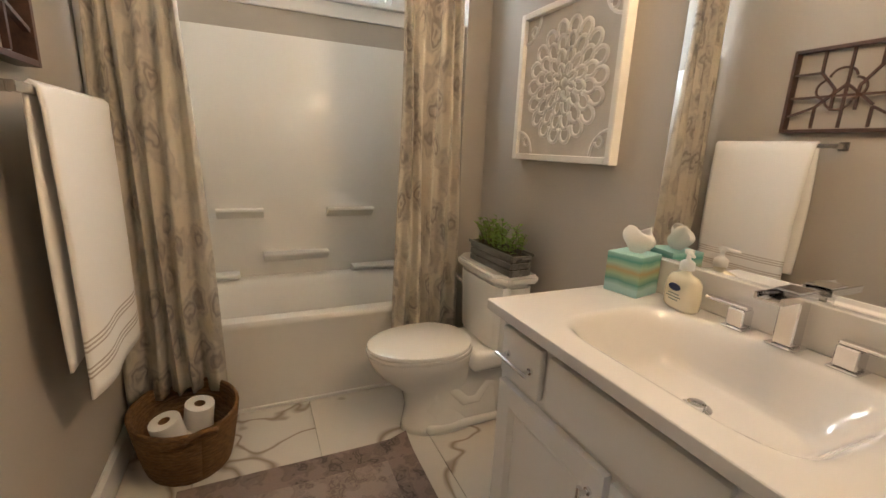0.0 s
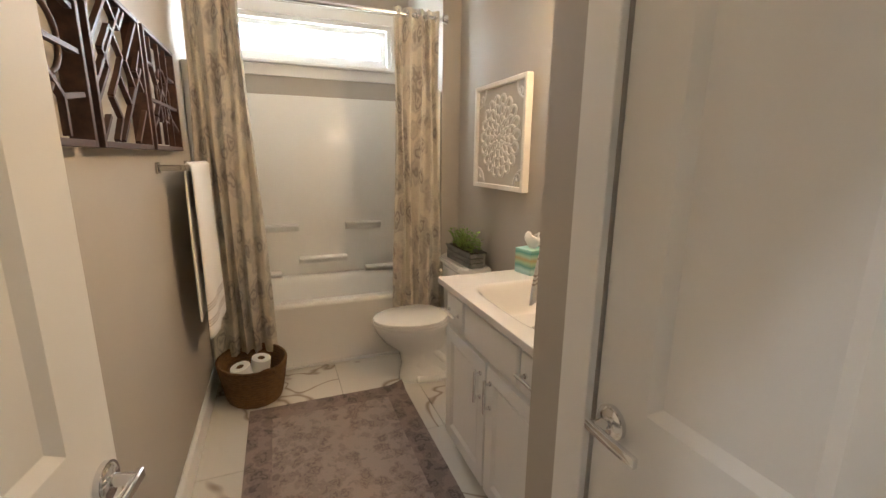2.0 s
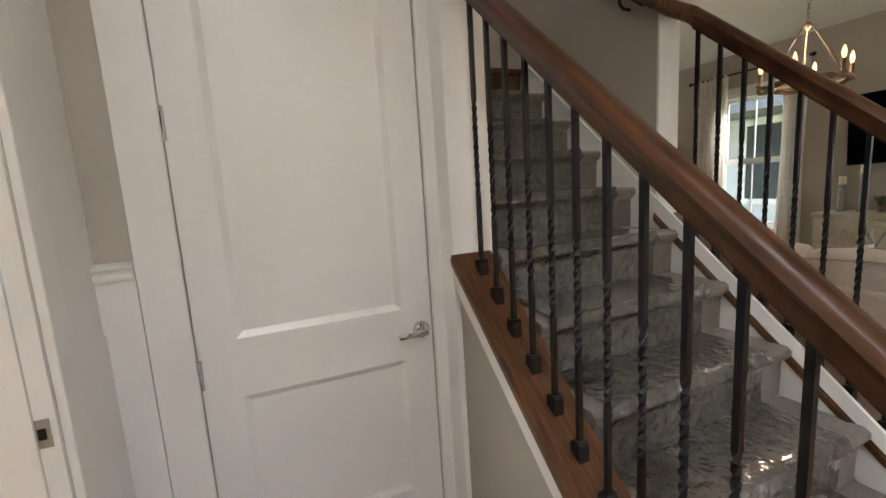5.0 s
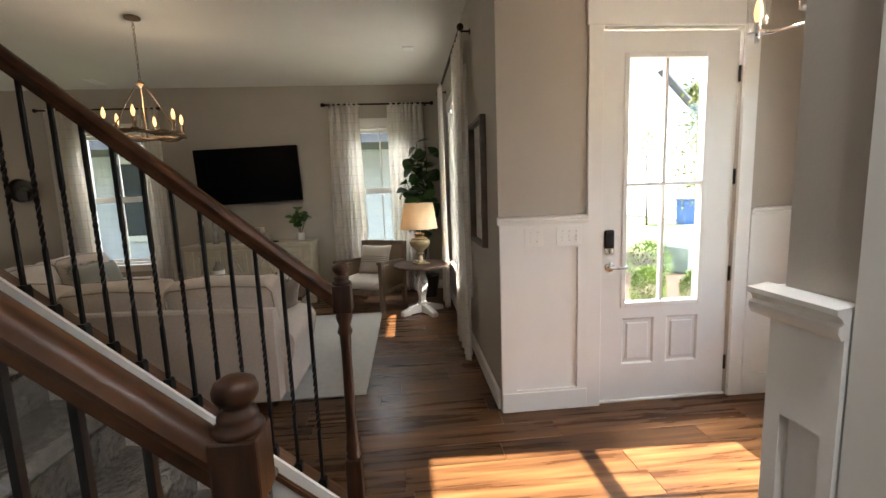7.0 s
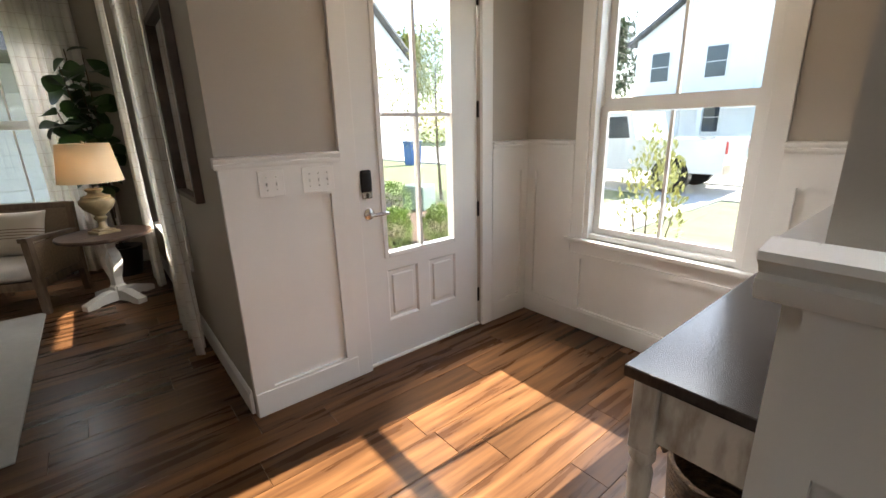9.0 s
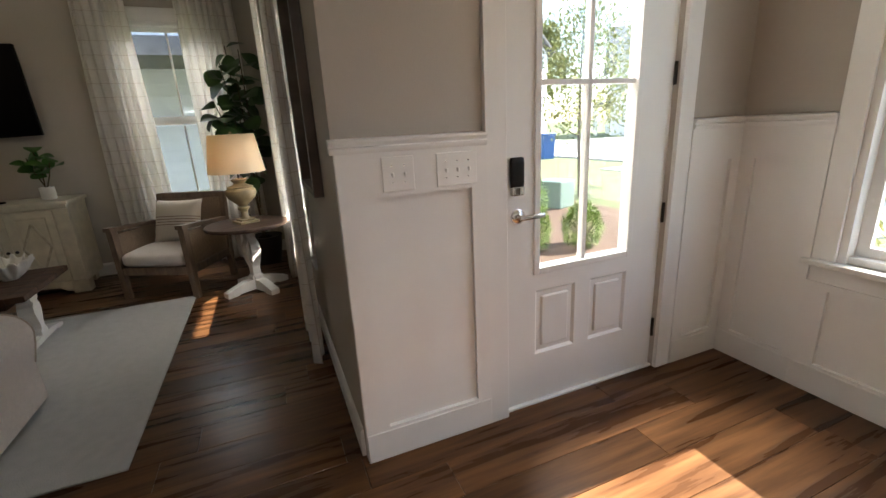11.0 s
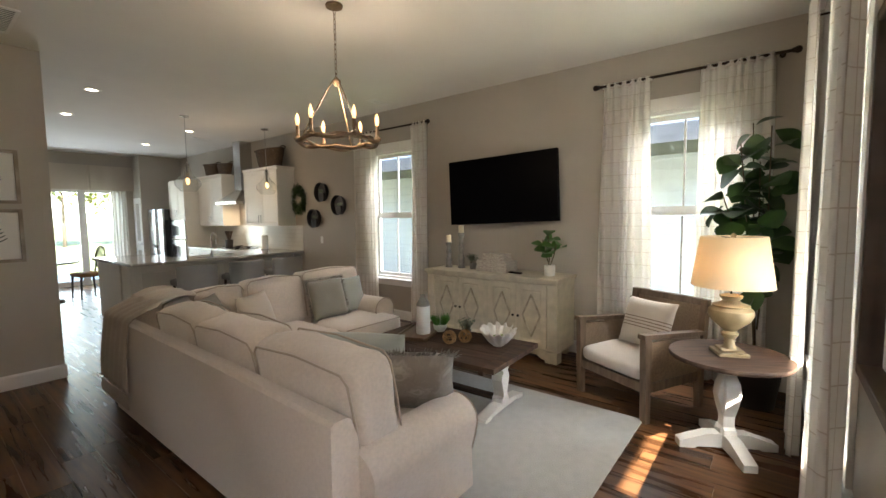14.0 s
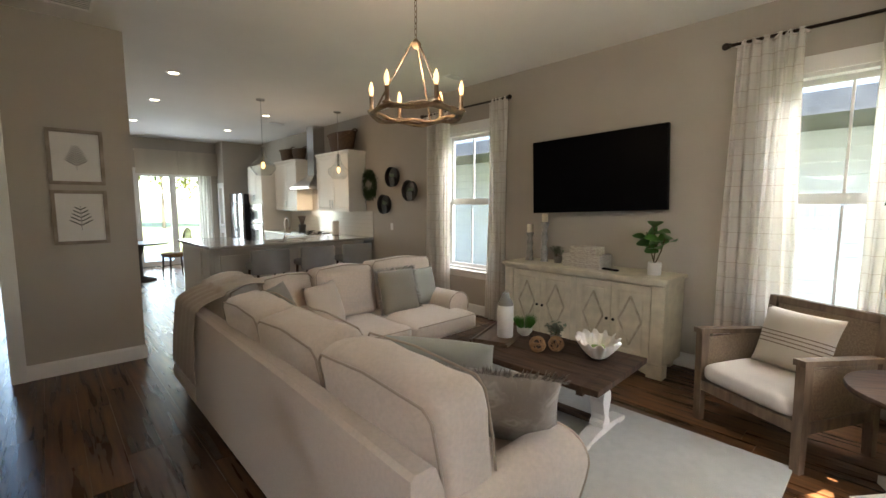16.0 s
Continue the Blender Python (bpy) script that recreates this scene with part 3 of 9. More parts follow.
def knee_wall(name, x0, x1, end, label):
    y0, y1 = NEWEL_Y + 0.04, end
    ob = tagged(new(name), label, "wall", "", "structure")
    o = [(y0, 0), (y1, 0), (y1, cap_z(y1) - 0.04), (y0, cap_z(y0) - 0.04)]
    part("knee_panel", prism(bmesh.new(), o, "x", x0 + 0.014, x1 - 0.014), WALL, ob)
    for xa, xb in ((x0 - 0.006, x0 + 0.014), (x1 - 0.014, x1 + 0.006)):
        o = [(y0, cap_z(y0) - 0.125), (y1, cap_z(y1) - 0.125), (y1, cap_z(y1) - 0.04), (y0, cap_z(y0) - 0.04)]
        part("trim_board", prism(bmesh.new(), o, "x", xa, xb), TRIM, ob, "white painted trim board")
    o = [(y0, cap_z(y0) - 0.04), (y1, cap_z(y1) - 0.04), (y1, cap_z(y1)), (y0, cap_z(y0))]
    bm = prism(bmesh.new(), o, "x", x0 - 0.02, x1 + 0.02)
    bmesh.ops.bevel(bm, geom=list(bm.edges), offset=0.006, segments=2, affect="EDGES")
    part("wood_cap", bm, STAIRW, ob, "stained oak cap under the balusters")
    return ob


knee_wall("wall_knee_near", 1.205, 1.335, 1.99, "greige knee wall with an oak cap beside the stairs")
knee_wall("wall_knee_far", 2.295, 2.415, 2.06, "greige knee wall with an oak cap beside the living room")


def baluster(h):
    """A square iron bar with a twisted stretch and a shoe at its foot."""
    ob = new("iron_baluster")
    bm = bmesh.new()
    s, rings = 0.0068, []
    n = 44
    for k in range(n + 1):
        z = h * k / n
        f = min(1.0, max(0.0, (z / h - 0.30) / 0.34))
        a = math.pi / 4 + f * math.pi * 5
        r = s * 1.414
        rings.append([bm.verts.new((r * math.cos(a + q * math.pi / 2), r * math.sin(a + q * math.pi / 2), z)) for q in range(4)])
    for a, b in zip(rings, rings[1:]):
        for q in range(4):
            bm.faces.new((a[q], a[(q + 1) % 4], b[(q + 1) % 4], b[q]))
    part("bar", bm, IRON, ob)
    sh = bmesh.new()
    prism(sh, [(-0.017, 0.0), (0.017, 0.024), (0.017, 0.046), (0.011, 0.056), (-0.011, 0.056), (-0.017, 0.046)], "x", -0.016, 0.016)
    part("shoe", sh, IRON, ob, "black iron shoe")
    return tagged(ob, "black twisted iron baluster on the oak cap", "baluster", "stair balusters")


bal = None
for x in (1.27, 2.355):
    for k in range(12):
        y = 1.91 - 0.097 * k
        if y < NEWEL_Y + 0.09:
            continue
        m = pose(x, y, cap_z(y) - 0.004)
        if bal is None:
            bal = baluster(rail_z(1.2) - cap_z(1.2) - 0.02)
            bal.matrix_basis = m
        else:
            copy_thing(bal, m)


def handrail(name, x, y0, y1, z_of, label, cap_end=False):
    """A moulded rail that climbs along y."""
    bm = bmesh.new()
    prof = [(-0.017, -0.032), (0.017, -0.032), (0.019, -0.012), (0.030, 0.0), (0.033, 0.012), (0.027, 0.026), (0.014, 0.034), (-0.014, 0.034), (-0.027, 0.026), (-0.033, 0.012), (-0.030, 0.0), (-0.019, -0.012)]
    a = [bm.verts.new((x + u, y0, z_of(y0) + v * 1.28)) for u, v in prof]
    b = [bm.verts.new((x + u, y1, z_of(y1) + v * 1.28)) for u, v in prof]
    n = len(prof)
    for i in range(n):
        bm.faces.new((a[i], a[(i + 1) % n], b[(i + 1) % n], b[i]))
    bm.faces.new(a)
    bm.faces.new(b)
    ob = thing(name, pose(0, 0, 0), label, "handrail")
    part("rail", bm, RAILW, ob, smooth="auto")
    part("fillet", prism(bmesh.new(), [(y0, z_of(y0) - 0.049), (y1, z_of(y1) - 0.049), (y1, z_of(y1) - 0.041), (y0, z_of(y0) - 0.041)], "x", x - 0.012, x + 0.012), STAIRD, ob)
    if cap_end:
        bm = rod(bmesh.new(), (x, y1 - 0.028, z_of(y1) - 0.005), (x, y1 + 0.004, z_of(y1) - 0.005), 0.062, 0.066, 32)
        part("rosette", bm, STAIRD, ob, "round dark wood rosette on the wall", "auto")
    return ob


handrail("handrail", 1.27, NEWEL_Y + 0.03, 1.984, rail_z, "moulded dark oak handrail on iron balusters", True)
handrail("handrail", 2.355, NEWEL_Y + 0.03, 1.93, rail_z, "moulded dark oak handrail beside the living room")
wr = handrail("handrail", 2.235, 2.09, 3.5, rail_z, "dark oak wall handrail along the stairs")
part("turn", tube(bmesh.new(), [(2.355, 1.91, rail_z(1.91)), (2.352, 1.95, rail_z(1.95)), (2.31, 2.0, rail_z(1.99)), (2.25, 2.05, rail_z(2.05)), (2.236, 2.10, rail_z(2.10))], 0.034, 12), STAIRW, wr, smooth=True)
for y in (2.22, 3.2):
    part("bracket", tube(bmesh.new(), [(2.299, y, rail_z(y) - 0.12), (2.26, y, rail_z(y) - 0.12), (2.237, y, rail_z(y) - 0.10), (2.235, y, rail_z(y) - 0.04)], 0.008), IRON, wr, "black iron rail bracket")


def newel(x, label):
    ob = thing("newel_post", pose(x, NEWEL_Y, 0), label, "newel post", "newel posts")
    q, t = 0.034, 0.037
    part("base_block", cube(-q, -q, 0, q, q, 0.36, 0.004, 2), STAIRD, ob)
    bm = lathe(bmesh.new(), [(0.029, 0.36), (0.034, 0.372), (0.027, 0.388), (0.033, 0.405), (0.026, 0.435), (0.022, 0.63), (0.021, 0.82), (0.024, 0.905), (0.032, 0.925), (0.024, 0.95), (0.034, 0.985), (0.032, 1.01)], 32)
    part("turned_shaft", bm, STAIRD, ob, smooth=True)
    part("top_block", cube(-t, -t, 1.01, t, t, 1.125, 0.005, 2), STAIRD, ob)
    bm = lathe(bmesh.new(), [(0.037, 1.125), (0.039, 1.130), (0.037, 1.136), (0.029, 1.141), (0.031, 1.149), (0.029, 1.157), (0.021, 1.163), (0.019, 1.168), (0.028, 1.174), (0.034, 1.184), (0.0345, 1.195), (0.030, 1.206), (0.017, 1.213), (0.0, 1.216)], 32)
    part("knob", bm, STAIRD, ob, "turned mushroom cap", True)
    return ob


newel(1.27, "dark-stained turned newel post with a mushroom cap")
newel(2.355, "dark-stained turned newel post beside the living room")
solid("trim_stair_wall_end", cube(2.296, 2.048, 0, 2.424, 2.062, CEIL_H, 0.002), TRIM, "white painted board on the wall end", "trim", "structure")
solid("trim_closet_corner", cube(1.197, 1.988, 0.0, 1.365, 2.112, CEIL_H, 0.002), TRIM, "white painted corner board beside the stairs", "trim", "structure")
solid("landing_floor_block", cube(1.362, 4.5, 0, 2.298, 4.6, 2.17), WALL, "greige painted block under the landing", "wall", "structure")
# added fill lamp high in the stairwell, for an unseen source above
lamp("upstairs_fill", "AREA", look((1.83, 4.6, 5.2), (1.83, 3.4, 2.2)), 3, DAY, 0.8, 0.8)

# ---- soft things: sheets, cushions ----


def sheet(nu, nv, f, thick=0.003, uv=(1.0, 1.0)):
    """A cloth grid from f(u, v), u and v in 0..1, with a thickness and fabric coordinates in metres."""
    bm = bmesh.new()
    lay = bm.loops.layers.uv.new("UVMap")
    g = [[bm.verts.new(f(i / nu, j / nv)) for i in range(nu + 1)] for j in range(nv + 1)]
    for j in range(nv):
        for i in range(nu):
            q = bm.faces.new((g[j][i], g[j][i + 1], g[j + 1][i + 1], g[j + 1][i]))
            for lp, (a, b) in zip(q.loops, ((i, j), (i + 1, j), (i + 1, j + 1), (i, j + 1))):
                lp[lay].uv = (a / nu * uv[0], b / nv * uv[1])
    bm.normal_update()
    if thick:
        bmesh.ops.solidify(bm, geom=list(bm.faces), thickness=thick)
    return bm


def curtain(width, height, folds, depth, fabric, flare=1.0, seed=0, hem=0.0):
    """A hung panel: local x across, z up from its hem, folds in y."""
    rnd = random.Random(seed)
    ph = [rnd.random() * 6.28 for _ in range(4)]

    def f(u, v):
        w = width * (1 + (flare - 1) * (1 - v) ** 1.5)
        a = u * folds * 2 * math.pi + 0.5 * math.sin(v * 3 + ph[0]) + 0.6 * math.sin(u * 5 + ph[1])
        d = depth * (0.55 + 0.45 * (1 - v)) * (math.sin(a) + 0.25 * math.sin(2.3 * a + ph[2] + v * 2))
        x = (u - 0.5) * w + 0.012 * math.sin(v * 5 + u * 9 + ph[3])
        return (x, d, v * height + hem * math.sin(u * 7 + ph[1]) * (1 - v))
    return sheet(max(24, int(folds * 12)), 30, f, 0.002, (fabric, height))


def soft_box(sx, sy, sz, r=0.05, bulge=(0.0, 0.0, 0.0), n=8, at=(0, 0, 0), sag=0.0, seed=0):
    """A rounded, puffed block of the full size sx, sy, sz about at."""
    bm = bmesh.new()
    half = Vector((sx / 2, sy / 2, sz / 2))
    made = {}

    def vert(p):
        key = tuple(round(c, 4) for c in p)
        if key in made:
            return made[key]
        q = Vector((p[0] * half.x, p[1] * half.y, p[2] * half.z))
        inner = Vector([max(-(h - r), min(h - r, c)) for c, h in zip(q, half)])
        d = q - inner
        pos = inner + d.normalized() * r if d.length > 1e-9 else q
        for ax in range(3):
            o = [k for k in range(3) if k != ax]
            pos[ax] += (1 if p[ax] > 0 else -1) * abs(p[ax]) ** 3 * bulge[ax] * math.cos(p[o[0]] * math.pi / 2) ** 0.7 * math.cos(p[o[1]] * math.pi / 2) ** 0.7 if abs(p[o[0]]) < 1 and abs(p[o[1]]) < 1 else 0
        wob = noise.noise_vector(pos * 7 + Vector((seed * 3.7, seed, 0))) * sag
        made[key] = bm.verts.new(pos + wob + Vector(at))
        return made[key]
    ts = [-1 + 2 * k / n for k in range(n + 1)]
    ts = [math.copysign(abs(t) ** 0.7, t) for t in ts]
    for ax in range(3):
        o = [k for k in range(3) if k != ax]
        for s in (-1, 1):
            for i in range(n):
                for j in range(n):
                    vs = []
                    for a, b in ((i, j), (i + 1, j), (i + 1, j + 1), (i, j + 1)):
                        p = [0, 0, 0]
                        p[ax], p[o[0]], p[o[1]] = s, ts[a], ts[b]
                        vs.append(vert(p))
                    if len(set(vs)) == 4:
                        bm.faces.new(vs)
    return bm


def pillow(w, h, d, n=16, pinch=0.06):
    """A knife-edged cushion, local x across, z up, y thick."""
    bm = bmesh.new()
    lay = bm.loops.layers.uv.new("UVMap")
    front, back = {}, {}
    for i in range(n + 1):
        for j in range(n + 1):
            u, v = -1 + 2 * i / n, -1 + 2 * j / n
            t = max(0.0, (1 - u ** 4) * (1 - v ** 4)) ** 0.55 * (1 - 0.25 * (u * u + v * v) / 2)
            x = u * w / 2 * (1 - pinch * (1 - abs(v) ** 2) * abs(u) ** 2)
            z = v * h / 2 * (1 - pinch * (1 - abs(u) ** 2) * abs(v) ** 2)
            edge = i in (0, n) or j in (0, n)
            wob = 0.006 * noise.noise(Vector((x * 9, z * 9, w * 31)))
            front[i, j] = bm.verts.new((x, -t * d / 2 + wob, z))
            back[i, j] = front[i, j] if edge else bm.verts.new((x, t * d / 2 + wob, z))
    for i in range(n):
        for j in range(n):
            for g in (front, back):
                vs = [g[i, j], g[i + 1, j], g[i + 1, j + 1], g[i, j + 1]]
                fc = bm.faces.new(vs)
                for lp, (a, b) in zip(fc.loops, ((i, j), (i + 1, j), (i + 1, j + 1), (i, j + 1))):
                    lp[lay].uv = (a / n * w, b / n * h)
    return bm


def uv_cloth(name, base, line, spacing=0.0, width=0.05, pattern=None, translucent=0.0, rough=0.9, pscale=9.0, weave=900.0, stripes=()):
    """Cloth by its fabric coordinates: a grid of lines, or a blotted floral, over a weave."""
    m = bpy.data.materials.new(name)
    m.use_nodes = True
    n, l = m.node_tree.nodes, m.node_tree.links
    b = n["Principled BSDF"]
    b.inputs["Roughness"].default_value = rough
    b.inputs["Sheen Weight"].default_value = 0.25
    uv = n.new("ShaderNodeUVMap")
    uv.uv_map = "UVMap"
    mixc = n.new("ShaderNodeMix")
    mixc.data_type = "RGBA"
    mixc.inputs[6].default_value, mixc.inputs[7].default_value = (*base, 1), (*line, 1)

    def math_node(op, a, b2=None):
        k = n.new("ShaderNodeMath")
        k.operation = op
        for q, s in enumerate((a, b2)):
            if s is None:
                continue
            if isinstance(s, (int, float)):
                k.inputs[q].default_value = s
            else:
                l.new(s, k.inputs[q])
        return k.outputs[0]
    sep = n.new("ShaderNodeSeparateXYZ")
    l.new(uv.outputs["UV"], sep.inputs[0])
    fac = None
    if spacing:
        a = math_node("LESS_THAN", math_node("FRACT", math_node("DIVIDE", sep.outputs[0], spacing)), width)
        c = math_node("LESS_THAN", math_node("FRACT", math_node("DIVIDE", sep.outputs[1], spacing)), width)
        fac = math_node("MULTIPLY", math_node("MAXIMUM", a, c), 0.75)
    for lo, hi in stripes:
        s = math_node("MULTIPLY", math_node("GREATER_THAN", sep.outputs[1], lo), math_node("LESS_THAN", sep.outputs[1], hi))
        fac = s if fac is None else math_node("MAXIMUM", fac, s)
    if pattern:
        vo = n.new("ShaderNodeTexVoronoi")
        vo.feature = "SMOOTH_F1"
        vo.inputs["Scale"].default_value = pscale
        vo.inputs["Smoothness"].default_value = 0.25
        wv = n.new("ShaderNodeTexNoise")
        wv.inputs["Scale"].default_value, wv.inputs["Detail"].default_value = pscale * 1.6, 2
        l.new(uv.outputs["UV"], wv.inputs["Vector"])
        ad = n.new("ShaderNodeVectorMath")
        ad.operation = "MULTIPLY_ADD"
        l.new(wv.outputs["Color"], ad.inputs[0])
        ad.inputs[1].default_value = (0.12, 0.12, 0.0)
        l.new(uv.outputs["UV"], ad.inputs[2])
        l.new(ad.outputs[0], vo.inputs["Vector"])
        ring = math_node("MULTIPLY", math_node("ADD", math_node("SINE", math_node("MULTIPLY", vo.outputs["Distance"], 26.0)), 1.0), 0.5)
        body = n.new("ShaderNodeMapRange")
        body.inputs["From Min"].default_value, body.inputs["From Max"].default_value = 0.64, 0.40
        l.new(vo.outputs["Distance"], body.inputs["Value"])
        ve = n.new("ShaderNodeTexVoronoi")
        ve.inputs["Scale"].default_value = pscale * 5
        l.new(ad.outputs[0], ve.inputs["Vector"])
        fine = math_node("LESS_THAN", ve.outputs["Distance"], 0.28)
        sel = n.new("ShaderNodeTexNoise")
        sel.inputs["Scale"].default_value = pscale * 0.6
        l.new(uv.outputs["UV"], sel.inputs["Vector"])
        pick = n.new("ShaderNodeMapRange")
        pick.inputs["From Min"].default_value, pick.inputs["From Max"].default_value = 0.32, 0.46
        l.new(sel.outputs["Fac"], pick.inputs["Value"])
        p = math_node("MULTIPLY", body.outputs["Result"], math_node("ADD", math_node("MULTIPLY", ring, 0.6), 0.3))
        p = math_node("ADD", math_node("MULTIPLY", p, math_node("ADD", math_node("MULTIPLY", pick.outputs["Result"], 0.75), 0.25)), math_node("MULTIPLY", fine, 0.12))
        fac = p if fac is None else math_node("MAXIMUM", fac, p)
    if fac is not None:
        l.new(fac, mixc.inputs[0])
    else:
        mixc.inputs[0].default_value = 0
    l.new(mixc.outputs[2], b.inputs["Base Color"])
    no = n.new("ShaderNodeTexNoise")
    no.inputs["Scale"].default_value = weave
    l.new(uv.outputs["UV"], no.inputs["Vector"])
    bp = n.new("ShaderNodeBump")
    bp.inputs["Strength"].default_value, bp.inputs["Distance"].default_value = 0.35, 0.002
    l.new(no.outputs["Fac"], bp.inputs["Height"])
    l.new(bp.outputs["Normal"], b.inputs["Normal"])
    if translucent:
        tl, mx = n.new("ShaderNodeBsdfTranslucent"), n.new("ShaderNodeMixShader")
        l.new(mixc.outputs[2], tl.inputs["Color"])
        mx.inputs[0].default_value = translucent
        l.new(b.outputs[0], mx.inputs[1])
        l.new(tl.outputs[0], mx.inputs[2])
        l.new(mx.outputs[0], n["Material Output"].inputs["Surface"])
    return m


PAISLEY = uv_cloth("paisley_curtain_cloth", (0.74, 0.67, 0.56), (0.33, 0.285, 0.25), pattern=True, translucent=0.30, rough=0.6, pscale=7.0)
TOWEL = uv_cloth("white_towel_cloth", (0.86, 0.83, 0.79), (0.50, 0.43, 0.37), rough=0.97, weave=500,
                 stripes=[(0.060, 0.066), (0.073, 0.079), (0.086, 0.092), (0.135, 0.141), (0.148, 0.154), (0.161, 0.167)])
BRUSHED = mat("brushed_nickel", (0.50, 0.48, 0.45), 0.25, metal=1.0, var=0.04)

# ---- bathroom ----


def hollow_top(x0, y0, x1, y1, z, depth, inset, nx, ny, power=4.0, floor_slope=0.0):
    """A flat top with a smooth basin sunk into it."""
    bm = bmesh.new()
    bx0, by0, bx1, by1 = inset
    cx, cy, hx, hy = (bx0 + bx1) / 2, (by0 + by1) / 2, (bx1 - bx0) / 2, (by1 - by0) / 2
    g = []
    for j in range(ny + 1):
        row = []
        for i in range(nx + 1):
            x, y = x0 + (x1 - x0) * i / nx, y0 + (y1 - y0) * j / ny
            r = (abs((x - cx) / hx) ** power + abs((y - cy) / hy) ** power) ** (1 / power)
            t = max(0.0, min(1.0, (1.0 - r) / 0.42))
            t = t * t * (3 - 2 * t)
            row.append(bm.verts.new((x, y, z - depth * t * (1 + floor_slope * (y - cy) / hy))))
        g.append(row)
    for a, b in zip(g, g[1:]):
        for i in range(nx):
            bm.faces.new((a[i], a[i + 1], b[i + 1], b[i]))
    return bm


def build_tub():
    ob = thing("bathtub", pose(0, 0, 0), "white acrylic alcove bathtub with a moulded surround", "bathtub")
    bm = hollow_top(-3.49, 0.96, -2.735, 2.465, 0.46, 0.36, (-3.44, 1.02, -2.80, 2.41), 44, 60)
    part("basin", bm, TUB, ob, smooth=True)
    ap = bmesh.new()
    prof = [(-2.760, 0.0), (-2.742, 0.0), (-2.742, 0.40), (-2.730, 0.425), (-2.728, 0.448), (-2.735, 0.459), (-2.760, 0.459)]
    prism(ap, prof, "y", 0.955, 2.468)
    part("apron", ap, TUB, ob, smooth="auto")
    part("toe_strip", cube(-2.742, 0.97, 0.0, -2.728, 2.46, 0.018, 0.004, 2), TRIM, ob, "white caulked quarter-round strip")
    s = bmesh.new()
    box(s, -3.498, 0.955, 0.455, -3.470, 2.465, 1.86, 0.008, 2)
    part("back_panel", s, TUB, ob, smooth="auto")
    part("side_panel", cube(-3.470, 0.952, 0.455, -2.745, 0.975, 1.86, 0.006, 2), TUB, ob, smooth="auto")
    part("side_panel", cube(-3.470, 2.447, 0.455, -2.745, 2.468, 1.86, 0.006, 2), TUB, ob, smooth="auto")
    part("flange", cube(-2.757, 0.952, 0.0, -2.700, 0.995, 1.92, 0.006, 2), TUB, ob, "white surround flange against the wall", "auto")
    for y0, y1, z, d in ((1.28, 1.53, 0.87, 0.07), (1.90, 2.19, 0.87, 0.07), (1.52, 1.90, 0.60, 0.085), (2.05, 2.44, 0.43 + 0.06, 0.10), (0.98, 1.38, 0.47 + 0.02, 0.10)):
        sh = bmesh.new()
        prism(sh, [(-3.472, z - 0.05), (-3.465, z - 0.045), (-3.472 + d * 0.8, z - 0.012), (-3.472 + d, z), (-3.472 + d, z + 0.012), (-3.472 + d - 0.012, z + 0.016), (-3.472, z + 0.012)], "y", y0, y1)
        part("ledge", sh, TUB, ob, "moulded soap ledge", "auto")
    return ob


build_tub()


def shower_curtain(y0, y1, ytop0, ytop1, seed, label, zb, folds):
    w = abs(ytop1 - ytop0)
    yc = (ytop0 + ytop1) / 2
    ob = thing("shower_curtain", pose(-2.655, yc, zb, 0, 0, 90), label, "curtain", "shower curtains")
    flare = abs(y1 - y0) / w
    part("cloth", curtain(w, 2.31 - zb, folds, 0.030, 1.05, flare, seed, 0.01), PAISLEY, ob, smooth=True)
    for k in range(folds):
        x = -w / 2 + w * (k + 0.5) / folds
        bm = bmesh.new()
        pts = [(x, 0.024 * math.cos(a), 2.27 - zb + 0.024 * math.sin(a)) for a in [2 * math.pi * q / 16 for q in range(17)]]
        tube(bm, pts, 0.005, 6)
        part("grommet", bm, CHROME, ob, "chrome grommet ring", True)
    return ob


shower_curtain(0.985, 1.38, 0.985, 1.27, 3, "paisley cream and grey shower curtain drawn beside the towel", 0.20, 5)
shower_curtain(2.10, 2.43, 2.12, 2.42, 8, "paisley cream and grey shower curtain drawn beside the toilet", 0.22, 5)
rd = thing("shower_rod", pose(-2.655, 0, 2.27), "chrome shower curtain rod across the alcove", "curtain rod")
part("bar", rod(bmesh.new(), (0, 0.953, 0), (0, 2.467, 0), 0.0125, seg=20), CHROME, rd, smooth="auto")
part("flange", rod(bmesh.new(), (0, 2.445, 0), (0, 2.469, 0), 0.022, 0.032, 20), CHROME, rd, smooth="auto")
part("flange", rod(bmesh.new(), (0, 0.975, 0), (0, 0.952, 0), 0.022, 0.032, 20), CHROME, rd, smooth="auto")


